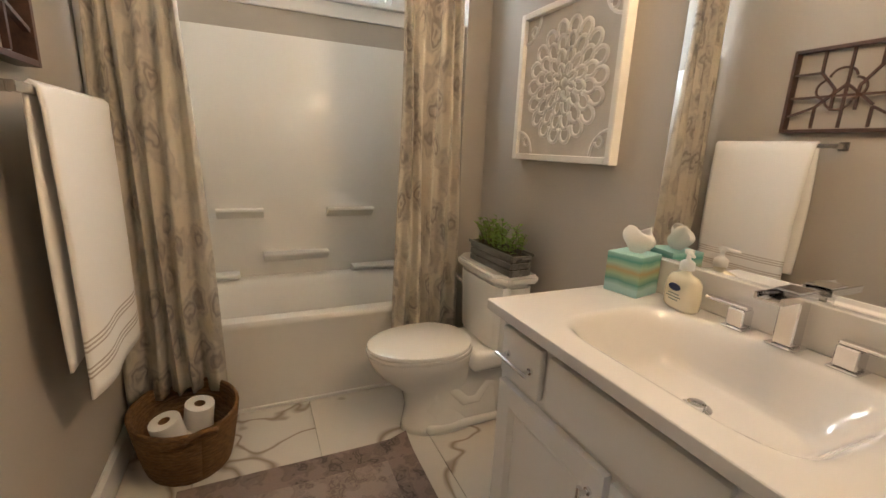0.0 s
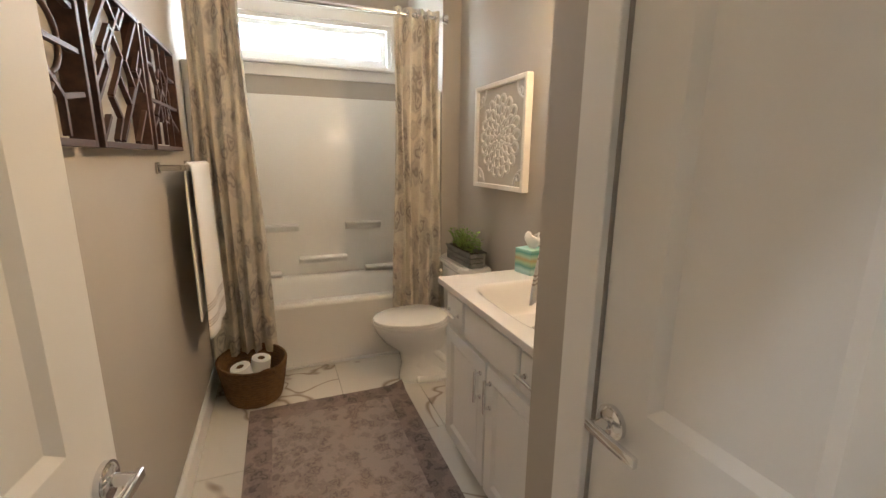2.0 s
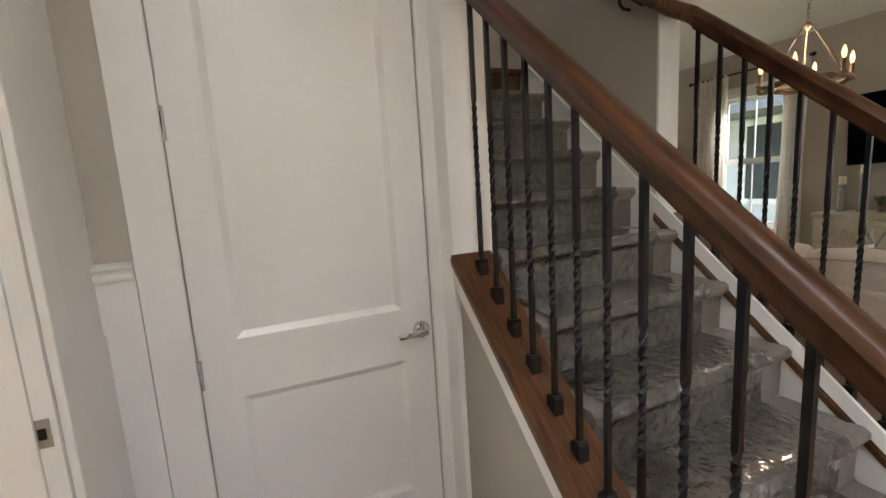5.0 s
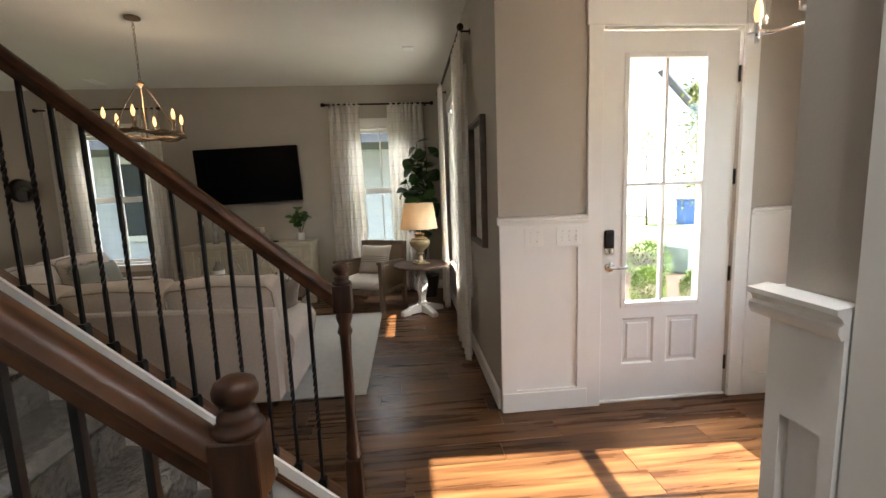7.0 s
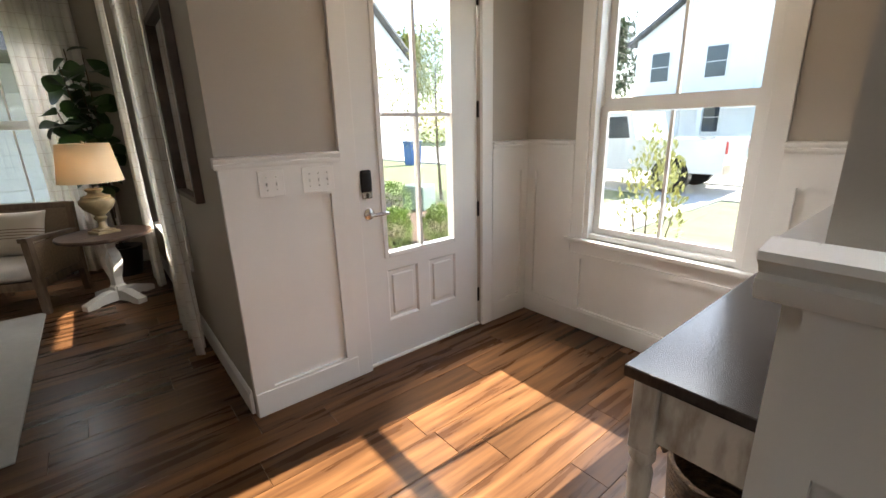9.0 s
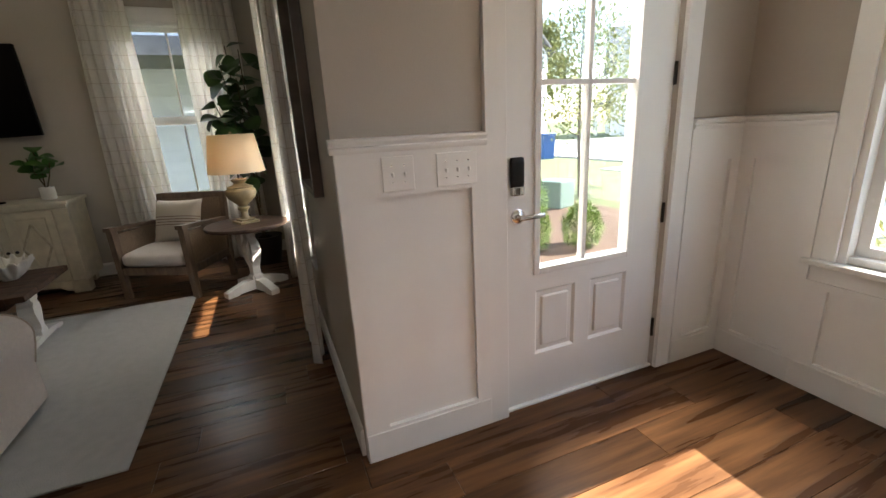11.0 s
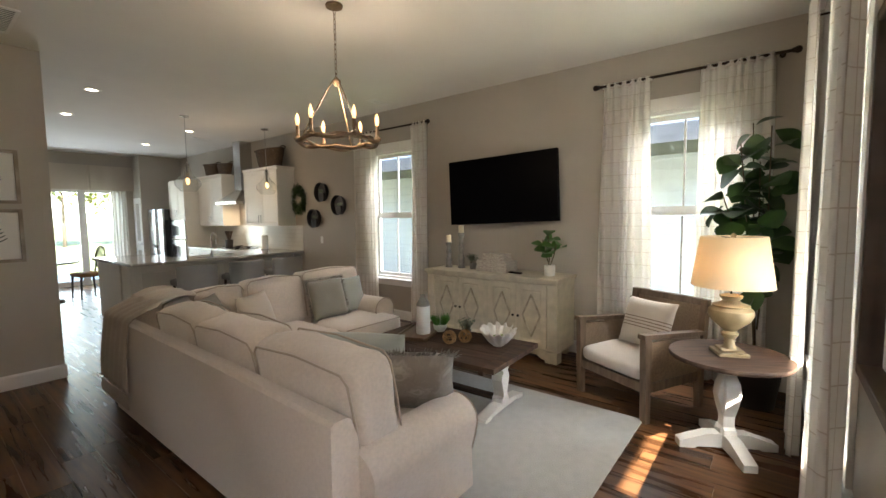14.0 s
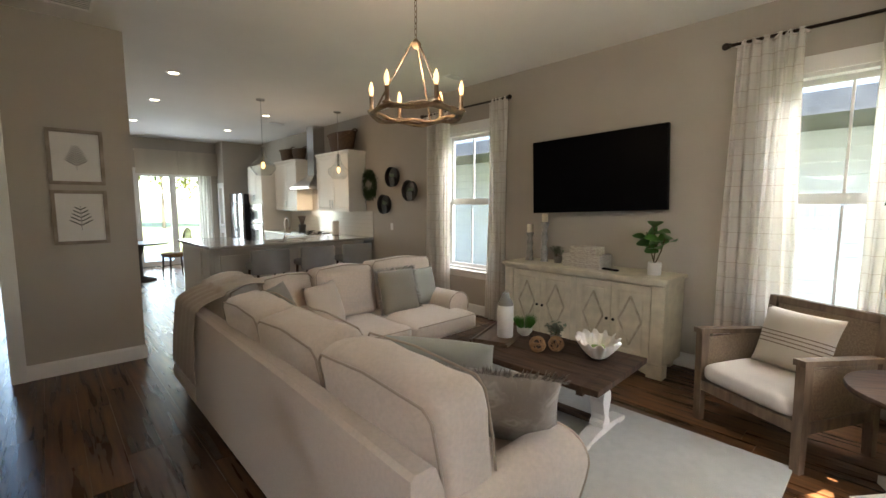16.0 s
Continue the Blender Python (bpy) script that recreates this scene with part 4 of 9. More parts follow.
def fabric_over_bar(name, m, w, front, back, label, cat="towel", flare=0.0):
    """A towel folded over a bar: local x along the bar, the bar at the origin, its long side to -y."""
    ob = thing(name, m, label, cat)
    tot = front + back

    def f(u, v):
        s = v * tot
        x = (u - 0.5) * w * (1 - 0.10 * (1 - v) ** 2 + flare * max(0.0, 1 - s / front)) + 0.012 * math.sin(v * 6)
        fold = 0.008 * math.sin(u * 9 + v * 2) * (1 - v)
        if s < front - 0.03:
            return (x, -0.017 - fold - 0.025 * (1 - s / front) * math.sin(u * 3.0), s - front)
        if s < front + 0.03:
            a = (s - front + 0.03) / 0.06 * math.pi
            return (x, -0.0155 * math.cos(a) - 0.002, 0.020 * math.sin(a) - 0.01)
        return (x, 0.0135 + 0.004 * math.sin(u * 8), front - s)
    part("cloth", sheet(26, 60, f, 0.007, (w, tot)), TOWEL, ob, smooth=True)
    return ob


bar = thing("towel_bar", pose(-2.22, 1.045, 1.365), "brushed metal square towel bar on the wall", "towel bar")
part("bar", cube(-0.31, -0.009, -0.011, 0.31, 0.009, 0.011, 0.002), BRUSHED, bar)
for s in (-1, 1):
    part("post", cube(s * 0.29 - 0.012, -0.093, -0.012, s * 0.29 + 0.012, -0.009, 0.012, 0.002), BRUSHED, bar)
    part("mount", cube(s * 0.29 - 0.022, -0.095, -0.022, s * 0.29 + 0.022, -0.085, 0.022, 0.002), BRUSHED, bar)
fabric_over_bar("bath_towel", pose(-2.26, 1.045, 1.378, 0, 0, 180), 0.54, 0.80, 0.70, "white striped bath towel folded over the towel bar")
ring = thing("towel_ring", pose(-0.72, 2.10, 1.34), "chrome towel ring beside the vanity", "towel ring")
part("mount", rod(bmesh.new(), (-0.001, 0, 0), (-0.07, 0, 0), 0.022, 0.012, 20), CHROME, ring, smooth="auto")
part("arm", rod(bmesh.new(), (-0.07, -0.06, 0), (-0.07, 0.06, 0), 0.006, seg=12), CHROME, ring, smooth="auto")
fabric_over_bar("hand_towel", pose(-0.79, 2.10, 1.35, 0, 0, -90) @ pose(0, 0, 0, -7), 0.09, 0.33, 0.16, "white striped hand towel on the towel ring", flare=0.9)

FRET = mat("dark_fret_wood", (0.042, 0.018, 0.012), 0.5, scale=6, col2=(0.09, 0.042, 0.027), stretch=(1, 6, 6), bump=0.08, bscale=40)


def lattice(m, kind, label):
    ob = thing("wall_panel", m, label, "wall art", "lattice panels")
    w, h, d, t = 0.47, 0.42, 0.05, 0.016
    for a in ((0, 0, 0, t, d, h), (w - t, 0, 0, w, d, h), (t, 0, 0, w - t, d, t), (t, 0, h - t, w - t, d, h)):
        part("frame_board", cube(*a, 0.001), FRET, ob)

    def strip(x0, z0, x1, z1):
        bm = bmesh.new()
        dx, dz = x1 - x0, z1 - z0
        ln = math.hypot(dx, dz)
        nx, nz = -dz / ln * 0.0055, dx / ln * 0.0055
        prism(bm, [(x0 * w + nx, z0 * h + nz), (x1 * w + nx, z1 * h + nz), (x1 * w - nx, z1 * h - nz), (x0 * w - nx, z0 * h - nz)], "y", 0.032, 0.046)
        part("strip", bm, FRET, ob)
    pats = {
        "diamond": [(.05, .30, .30, .05), (.05, .62, .62, .05), (.05, .95, .38, .62), (.38, .62, .25, .45), (.25, .45, .38, .32), (.38, .32, .55, .50), (.55, .50, .72, .33), (.72, .33, .60, .20),
                    (.60, .20, .72, .05), (.38, .95, .95, .38), (.62, .95, .95, .62), (.30, .95, .45, .80), (.45, .80, .62, .95), (.55, .50, .45, .62), (.45, .62, .62, .78), (.62, .78, .80, .60),
                    (.80, .60, .72, .50), (.72, .50, .95, .28), (.95, .05, .80, .20), (.05, .45, .18, .58), (.18, .58, .05, .75)],
        "gothic": [(.30, .05, .30, .30), (.55, .05, .55, .95), (.80, .05, .80, .28), (.05, .42, .95, .42), (.30, .30, .55, .55), (.55, .55, .80, .30), (.30, .95, .30, .70), (.80, .95, .80, .72), (.30, .70, .45, .5),
                   (.45, .5, .45, .25), (.80, .72, .66, .52), (.66, .52, .66, .25), (.05, .70, .30, .70), (.80, .72, .95, .72), (.05, .20, .30, .30), (.80, .28, .95, .18)],
        "star": [(.05, .5, .95, .5), (.5, .05, .5, .95), (.28, .05, .28, .24), (.72, .05, .72, .24), (.28, .95, .28, .76), (.72, .95, .72, .76), (.28, .24, .42, .36), (.72, .24, .58, .36), (.28, .76, .42, .64),
                 (.72, .76, .58, .64), (.05, .28, .28, .24), (.95, .28, .72, .24), (.05, .72, .28, .76), (.95, .72, .72, .76)],
    }
    for s in pats[kind]:
        strip(*s)
    if kind in ("star", "gothic"):
        r = 0.17 if kind == "star" else 0.12
        for q in range(4):
            cx, cz = 0.5 + 0.10 * math.cos(q * math.pi / 2), 0.5 + 0.12 * math.sin(q * math.pi / 2)
            pts = [((cx + r * math.cos(a)) * w * 1.0, 0.039, (cz + r * math.sin(a)) * h) for a in [q * math.pi / 2 - 1.4 + 2.8 * k / 14 for k in range(15)]]
            part("arc", tube(bmesh.new(), pts, 0.006, 6), FRET, ob, smooth=True)
    return ob


lattice(pose(-2.22, 0.952, 1.435), "gothic", "dark wood fretwork panel with crossing arches")
lattice(pose(-1.705, 0.952, 1.435), "diamond", "dark wood fretwork panel with a diamond lattice")
lattice(pose(-1.19, 0.952, 1.435), "star", "dark wood fretwork panel with a rosette")

CARVED = mat("distressed_white_wood", (0.78, 0.745, 0.69), 0.6, var=0.05, scale=12, bump=0.06, bscale=60)
CARVEB = mat("cream_carved_board", (0.58, 0.53, 0.46), 0.7, var=0.06, scale=9, bump=0.1, bscale=90)


def carved_art():
    ob = thing("wall_art", pose(-2.095, 2.60, 1.535), "square white carved wood panel with a flower", "wall art")
    a, t = 0.293, 0.026
    part("board", cube(-a + t, -0.022, -a + t, a - t, -0.002, a - t), CARVEB, ob)
    for b in ((-a, -a, -a + t, a), (a - t, -a, a, a), (-a + t, -a, a - t, -a + t), (-a + t, a - t, a - t, a)):
        part("frame_board", cube(b[0], -0.042, b[1], b[2], -0.002, b[3], 0.003), CARVED, ob)

    def petal(r, ang, ln, wd):
        c, s = math.cos(ang), math.sin(ang)
        pts = []
        for k in range(13):
            th = -2.3 + 4.6 * k / 12
            u, v = r + ln * 0.5 * math.cos(th) * 1.0, wd * math.sin(th)
            pts.append((c * u - s * v, -0.024, s * u + c * v))
        return tube(bmesh.new(), pts, 0.0075, 6)
    for ringr, cnt, ln, wd in ((0.045, 8, 0.050, 0.014), (0.090, 12, 0.060, 0.020), (0.140, 16, 0.066, 0.024), (0.190, 18, 0.066, 0.028)):
        for k in range(cnt):
            part("petal", petal(ringr, 2 * math.pi * (k + 0.5 * (cnt % 4 == 0)) / cnt, ln, wd), CARVED, ob, smooth=True)
    part("flower_centre", lathe(bmesh.new(), [(0.018, 0), (0.014, 0.006), (0.0, 0.009)], 16), CARVED, ob, smooth=True).matrix_basis = pose(0, -0.022, 0, 90)
    for sx in (-1, 1):
        for sz in (-1, 1):
            pts = [(sx * (a - t - 0.09 * math.cos(q)), -0.024, sz * (a - t - 0.09 * math.sin(q))) for q in [k * math.pi / 2 / 8 for k in range(9)]]
            part("corner_scroll", tube(bmesh.new(), pts, 0.006, 6), CARVED, ob, smooth=True)
            pts = [(sx * (a - t - 0.05 - 0.018 * math.cos(q)), -0.024, sz * (a - t - 0.05 - 0.018 * math.sin(q))) for q in [k * 2 * math.pi / 12 for k in range(13)]]
            part("corner_scroll", tube(bmesh.new(), pts, 0.005, 6), CARVED, ob, smooth=True)
    return ob


carved_art()


def build_toilet():
    ob = thing("toilet", pose(-2.365, 2.6, 0), "white ceramic toilet with its lid down", "toilet")

    def loft(sections, seg=36):
        bm = bmesh.new()
        rings = []
        for cy, rx, ryf, ryb, z in sections:
            rings.append([bm.verts.new((rx * math.sin(a) * 1.0, cy - (ryf if math.cos(a) > 0 else ryb) * math.cos(a), z)) for a in [2 * math.pi * k / seg for k in range(seg)]])
        for a, b in zip(rings, rings[1:]):
            for k in range(seg):
                bm.faces.new((a[k], a[(k + 1) % seg], b[(k + 1) % seg], b[k]))
        bm.faces.new(rings[0])
        bm.faces.new(rings[-1])
        return bm
    part("bowl", loft([(-0.36, 0.115, 0.19, 0.26, 0.0), (-0.36, 0.110, 0.185, 0.25, 0.03), (-0.37, 0.100, 0.16, 0.24, 0.12), (-0.38, 0.102, 0.17, 0.24, 0.20), (-0.41, 0.135, 0.235, 0.21, 0.28),
                       (-0.42, 0.170, 0.27, 0.20, 0.345), (-0.42, 0.180, 0.285, 0.21, 0.385), (-0.42, 0.178, 0.283, 0.21, 0.395)]), CERAMIC, ob, smooth=True)
    part("seat", loft([(-0.42, 0.185, 0.288, 0.20, 0.396), (-0.42, 0.188, 0.292, 0.20, 0.403), (-0.42, 0.186, 0.290, 0.20, 0.412)]), CERAMIC, ob, smooth="auto")
    part("lid", loft([(-0.42, 0.183, 0.285, 0.19, 0.413), (-0.42, 0.186, 0.289, 0.19, 0.420), (-0.42, 0.184, 0.286, 0.19, 0.430), (-0.42, 0.170, 0.270, 0.18, 0.436)]), CERAMIC, ob, "closed ivory toilet lid", "auto")
    part("deck", cube(-0.155, -0.27, 0.30, 0.155, -0.02, 0.40, 0.03, 3), CERAMIC, ob, smooth="auto")
    part("trapway", tube(bmesh.new(), [(0.055, -0.42, 0.25), (0.060, -0.34, 0.21), (0.062, -0.27, 0.14), (0.062, -0.21, 0.14), (0.060, -0.16, 0.21), (0.058, -0.11, 0.20), (0.058, -0.085, 0.05)], 0.046, 14), CERAMIC, ob, smooth=True)
    part("pedestal", soft_box(0.20, 0.42, 0.37, 0.05, n=6, at=(0, -0.26, 0.186)), CERAMIC, ob, smooth=True)
    part("foot", cube(-0.115, -0.46, 0.0, 0.115, -0.05, 0.05, 0.02, 3), CERAMIC, ob, smooth="auto")
    tk = bmesh.new()
    o0 = [(-0.205, -0.03), (-0.205, -0.16), (-0.15, -0.195), (0.15, -0.195), (0.205, -0.16), (0.205, -0.03)]
    lo = [tk.verts.new((x * 0.92, y * 0.96, 0.39)) for x, y in o0]
    hi = [tk.verts.new((x * 1.03, y, 0.725)) for x, y in o0]
    for k in range(6):
        tk.faces.new((lo[k], lo[(k + 1) % 6], hi[(k + 1) % 6], hi[k]))
    tk.faces.new(lo[::-1])
    tk.faces.new(hi)
    bmesh.ops.bevel(tk, geom=list(tk.edges), offset=0.02, segments=3, affect="EDGES")
    part("tank", tk, CERAMIC, ob, smooth="auto")
    ld = prism(bmesh.new(), [(-0.23, -0.015), (-0.23, -0.16), (-0.17, -0.215), (0.17, -0.215), (0.23, -0.16), (0.23, -0.015)], "z", 0.725, 0.765)
    bmesh.ops.bevel(ld, geom=list(ld.edges), offset=0.012, segments=3, affect="EDGES")
    part("tank_lid", ld, CERAMIC, ob, smooth="auto")
    part("flush_lever", rod(rod(bmesh.new(), (-0.17, -0.195, 0.66), (-0.17, -0.215, 0.66), 0.014), (-0.17, -0.21, 0.66), (-0.10, -0.215, 0.652), 0.006), CHROME, ob, "chrome flush lever", "auto")
    return ob


build_toilet()

LEAF = mat("bright_green_leaf", (0.13, 0.25, 0.03), 0.5, var=0.35, scale=30, col2=(0.26, 0.40, 0.06))
LEAFD = mat("dark_glossy_leaf", (0.016, 0.048, 0.012), 0.35, col2=(0.05, 0.115, 0.025), scale=5, bump=0.2, bscale=30)
LEAFG = mat("grey_green_leaf", (0.10, 0.14, 0.09), 0.6, col2=(0.18, 0.23, 0.15), scale=20)
GREYW = mat("weathered_grey_wood", (0.10, 0.095, 0.085), 0.8, col2=(0.19, 0.18, 0.165), scale=10, stretch=(1, 6, 6), bump=0.2, bscale=60)
SOIL = mat("potting_soil", (0.03, 0.022, 0.015), 0.95, var=0.4, scale=60, bump=0.5)
STEM = mat("plant_stem", (0.10, 0.075, 0.04), 0.8, var=0.2)


def leaf(bm, base, tip, width, curl=0.15, up=Vector((0, 0, 1)), n=6, belly=0.55):
    """One bent leaf blade from base to tip."""
    base, tip = Vector(base), Vector(tip)
    d = tip - base
    side = d.cross(up)
    if side.length < 1e-4:
        side = d.cross(Vector((1, 0, 0)))
    side.normalize()
    nrm = side.cross(d).normalized()
    rows = []
    for k in range(n + 1):
        t = k / n
        wd = width / 2 * (math.sin(math.pi * min(1, t ** belly)) ** 0.75 if 0 < t < 1 else 0.03)
        c = base + d * t - nrm * (curl * d.length * t * t) 
        fold = nrm * wd * 0.25
        rows.append((bm.verts.new(c - side * wd + fold), bm.verts.new(c), bm.verts.new(c + side * wd + fold)))
    for a, b in zip(rows, rows[1:]):
        bm.faces.new((a[0], a[1], b[1], b[0]))
        bm.faces.new((a[1], a[2], b[2], b[1]))


def sprigs(ob, n, area, z0, height, size, material, seed, name="foliage", leaves=10, spread=0.5):
    rnd = random.Random(seed)
    st, lf = bmesh.new(), bmesh.new()
    for _ in range(n):
        x, y = (rnd.random() - 0.5) * area[0], (rnd.random() - 0.5) * area[1]
        h = height * (0.6 + 0.5 * rnd.random())
        tx, ty = x + (rnd.random() - 0.5) * spread * h, y + (rnd.random() - 0.5) * spread * h
        pts = [(x + (tx - x) * t * t, y + (ty - y) * t * t, z0 + h * t) for t in (0, 0.35, 0.7, 1.0)]
        tube(st, pts, 0.0016, 4, 0.0008)
        for k in range(leaves):
            t = 0.25 + 0.75 * (k + rnd.random()) / leaves
            p = Vector((x + (tx - x) * t * t, y + (ty - y) * t * t, z0 + h * t))
            a = rnd.random() * 6.28
            s = size * (0.7 + 0.6 * rnd.random())
            leaf(lf, p, p + Vector((math.cos(a) * s, math.sin(a) * s, s * (0.1 + 0.7 * rnd.random()))), s * 0.55, 0.2, n=3)
    part("stems", st, STEM, ob)
    part(name, lf, material, ob, smooth=True)


pb = thing("planter_box", pose(-2.30, 2.475, 0.765, 0, 0, 2), "weathered slatted planter box of green herbs on the tank", "planter")
for s in (-1, 1):
    for k in range(3):
        part("slat", cube(-0.165, s * 0.05 - 0.004, 0.004 + k * 0.03, 0.165, s * 0.05 + 0.004, 0.030 + k * 0.03, 0.002), GREYW, pb)
        part("slat", cube(s * 0.165 - 0.004, -0.045, 0.004 + k * 0.03, s * 0.165 + 0.004, 0.045, 0.030 + k * 0.03, 0.002), GREYW, pb)
    part("rim_strip", cube(-0.175, s * 0.056 - 0.004, 0.085, 0.175, s * 0.056 + 0.004, 0.098, 0.002), GREYW, pb)
    part("handle", tube(bmesh.new(), [(s * 0.172, -0.03, 0.07), (s * 0.195, -0.02, 0.085), (s * 0.195, 0.02, 0.085), (s * 0.172, 0.03, 0.07)], 0.004), GREYW, pb)
part("soil", cube(-0.16, -0.045, 0.0, 0.16, 0.045, 0.075), SOIL, pb)
sprigs(pb, 46, (0.30, 0.085), 0.07, 0.13, 0.026, LEAF, 5, leaves=12, spread=0.8)



def pull(parent, a, b, out):
    """A bar pull from a to b, standing off along out."""
    a, b, o = Vector(a), Vector(b), Vector(out)
    h = new("handle")
    h.parent = parent
    d = (b - a).normalized() * 0.018
    part("bar", rod(bmesh.new(), a - d + o, b + d + o, 0.0055, seg=12), CHROME, h, smooth="auto")
    for p in (a, b):
        part("post", rod(rod(bmesh.new(), p, p + o, 0.005, seg=10), p, p + o * 0.2, 0.009, seg=12), CHROME, h, smooth="auto")


def panel_front(x0, z0, x1, z1, y, t=0.019, frame=0.055, raised=False):
    if raised:
        return cube(x0, y - t, z0, x1, y, z1, 0.006, 2)
    w, h = x1 - x0, z1 - z0
    bm = slab_with_panels(w, h, t, [(frame, frame, w - frame, h - frame)])
    bmesh.ops.translate(bm, verts=bm.verts, vec=(x0, y - t, z0))
    return bm


def build_vanity():
    ob = thing("vanity_cabinet", pose(0, 0, 0), "white painted bathroom vanity with shaker doors", "vanity")
    part("body", cube(-1.645, 2.105, 0.10, -0.723, 2.598, 0.72), VANITY, ob)
    part("top_rail", cube(-1.645, 2.105, 0.72, -0.723, 2.13, 0.85), VANITY, ob)
    part("end_panel", cube(-1.645, 2.13, 0.72, -1.625, 2.598, 0.85), VANITY, ob)
    part("toe_kick", cube(-1.63, 2.165, 0.0, -0.723, 2.19, 0.10), VANITY, ob)
    yf = 2.104
    for x0, x1 in ((-1.625, -1.455), (-0.985, -0.815)):
        d = part("drawer_front", panel_front(x0, 0.685, x1, 0.82, yf, raised=True), VANITY, ob, smooth="auto")
        pull(d, (x0 + 0.035, yf - 0.019, 0.75), (x1 - 0.035, yf - 0.019, 0.75), (0, -0.028, 0))
    part("false_front", panel_front(-1.43, 0.685, -1.01, 0.82, yf, raised=True), VANITY, ob, smooth="auto")
    for x0, x1, hx in ((-1.625, -1.228, -1.262), (-1.212, -0.815, -1.178)):
        d = part("door", panel_front(x0, 0.115, x1, 0.66, yf), VANITY, ob)
        pull(d, (hx, yf - 0.019, 0.50), (hx, yf - 0.019, 0.60), (0, -0.028, 0))
    top = thing("countertop", pose(0, 0, 0), "white cultured marble vanity top with a trough basin", "countertop")
    bm = hollow_top(-1.665, 2.06, -0.802, 2.598, 0.88, 0.115, (-1.50, 2.125, -0.94, 2.51), 86, 54, 5.0)
    part("basin", bm, MARBLE, top, smooth=True)
    part("front_edge", cube(-1.665, 2.055, 0.852, -0.802, 2.062, 0.8815, 0.002), MARBLE, top)
    part("side_edge", cube(-1.669, 2.055, 0.852, -1.663, 2.598, 0.8815, 0.002), MARBLE, top)
    part("underside", cube(-1.663, 2.062, 0.852, -1.52, 2.598, 0.86), MARBLE, top)
    part("backsplash", cube(-1.665, 2.576, 0.8805, -0.802, 2.598, 0.985, 0.003), MARBLE, top)
    part("drain", lathe(bmesh.new(), [(0.03, 0), (0.03, 0.004), (0.02, 0.007), (0.018, 0.014), (0.0, 0.016)], 24, (-1.22, 2.31, 0.766)), CHROME, top, "chrome pop-up drain", "auto")
    f = thing("faucet", pose(-1.20, 2.545, 0.88), "chrome square waterfall faucet on the vanity top", "faucet")
    part("base", cube(-0.03, -0.03, 0, 0.03, 0.03, 0.006, 0.002), CHROME, f)
    part("body", cube(-0.02, -0.02, 0.006, 0.02, 0.02, 0.128, 0.003), CHROME, f)
    sp = bmesh.new()
    prism(sp, [(-0.028, 0.115), (0.028, 0.115), (0.028, 0.130), (0.023, 0.130), (0.021, 0.120), (-0.021, 0.120), (-0.023, 0.130), (-0.028, 0.130)], "y", -0.105, 0.022)
    part("spout", sp, CHROME, f)
    part("cover", cube(-0.024, -0.045, 0.1301, 0.024, 0.022, 0.135, 0.001), CHROME, f)
    for x in (-1.325, -1.110):
        h = new("faucet_handle")
        h.parent, h.location = f, (x + 1.22, 0, 0)
        part("base", cube(-0.027, -0.027, 0, 0.027, 0.027, 0.006, 0.002), CHROME, h)
        part("block", cube(-0.02, -0.02, 0.006, 0.02, 0.02, 0.05, 0.003), CHROME, h)
        s = -1 if x < -1.22 else 1
        part("lever", cube(s * 0.085, -0.012, 0.050, -s * 0.02, 0.012, 0.058, 0.002), CHROME, h)
    mir = thing("wall_mirror", pose(0, 0, 0), "large plain mirror above the vanity backsplash", "mirror")
    part("mirror_plate", cube(-1.62, 2.592, 0.99, -0.802, 2.599, 1.93), MIRROR, mir)
    part("edge_strip", cube(-1.622, 2.591, 0.986, -0.802, 2.599, 0.99), CHROME, mir)


build_vanity()


def striped_mat(name, bands, scale_axis, wobble=0.02, rough=0.6):
    """Soft level bands of colour at heights (z, colour)."""
    m = bpy.data.materials.new(name)
    m.use_nodes = True
    n, l = m.node_tree.nodes, m.node_tree.links
    b = n["Principled BSDF"]
    b.inputs["Roughness"].default_value = rough
    co, no = n.new("ShaderNodeTexCoord"), n.new("ShaderNodeTexNoise")
    no.inputs["Scale"].default_value = 14
    l.new(co.outputs["Object"], no.inputs["Vector"])
    sp = n.new("ShaderNodeSeparateXYZ")
    l.new(co.outputs["Object"], sp.inputs[0])
    ma = n.new("ShaderNodeMath")
    ma.operation = "MULTIPLY_ADD"
    l.new(no.outputs["Fac"], ma.inputs[0])
    ma.inputs[1].default_value = wobble
    l.new(sp.outputs[2], ma.inputs[2])
    di = n.new("ShaderNodeMath")
    di.operation = "DIVIDE"
    l.new(ma.outputs[0], di.inputs[0])
    di.inputs[1].default_value = scale_axis
    r = n.new("ShaderNodeValToRGB")
    while len(r.color_ramp.elements) < len(bands):
        r.color_ramp.elements.new(0.5)
    for e, (p, c) in zip(r.color_ramp.elements, bands):
        e.position, e.color = p, (*c, 1)
    l.new(di.outputs[0], r.inputs["Fac"])
    l.new(r.outputs["Color"], b.inputs["Base Color"])
    return m


TISSUEBOX = striped_mat("watercolour_card", [(0.0, (0.30, 0.52, 0.50)), (0.25, (0.42, 0.62, 0.60)), (0.38, (0.10, 0.28, 0.24)), (0.5, (0.33, 0.46, 0.28)), (0.62, (0.45, 0.34, 0.16)), (0.74, (0.36, 0.55, 0.40)), (0.86, (0.09, 0.33, 0.29)), (1.0, (0.35, 0.60, 0.56))], 0.13)
PAPER = mat("white_tissue", (0.82, 0.80, 0.77), 0.95, var=0.02, bump=0.1, bscale=120)
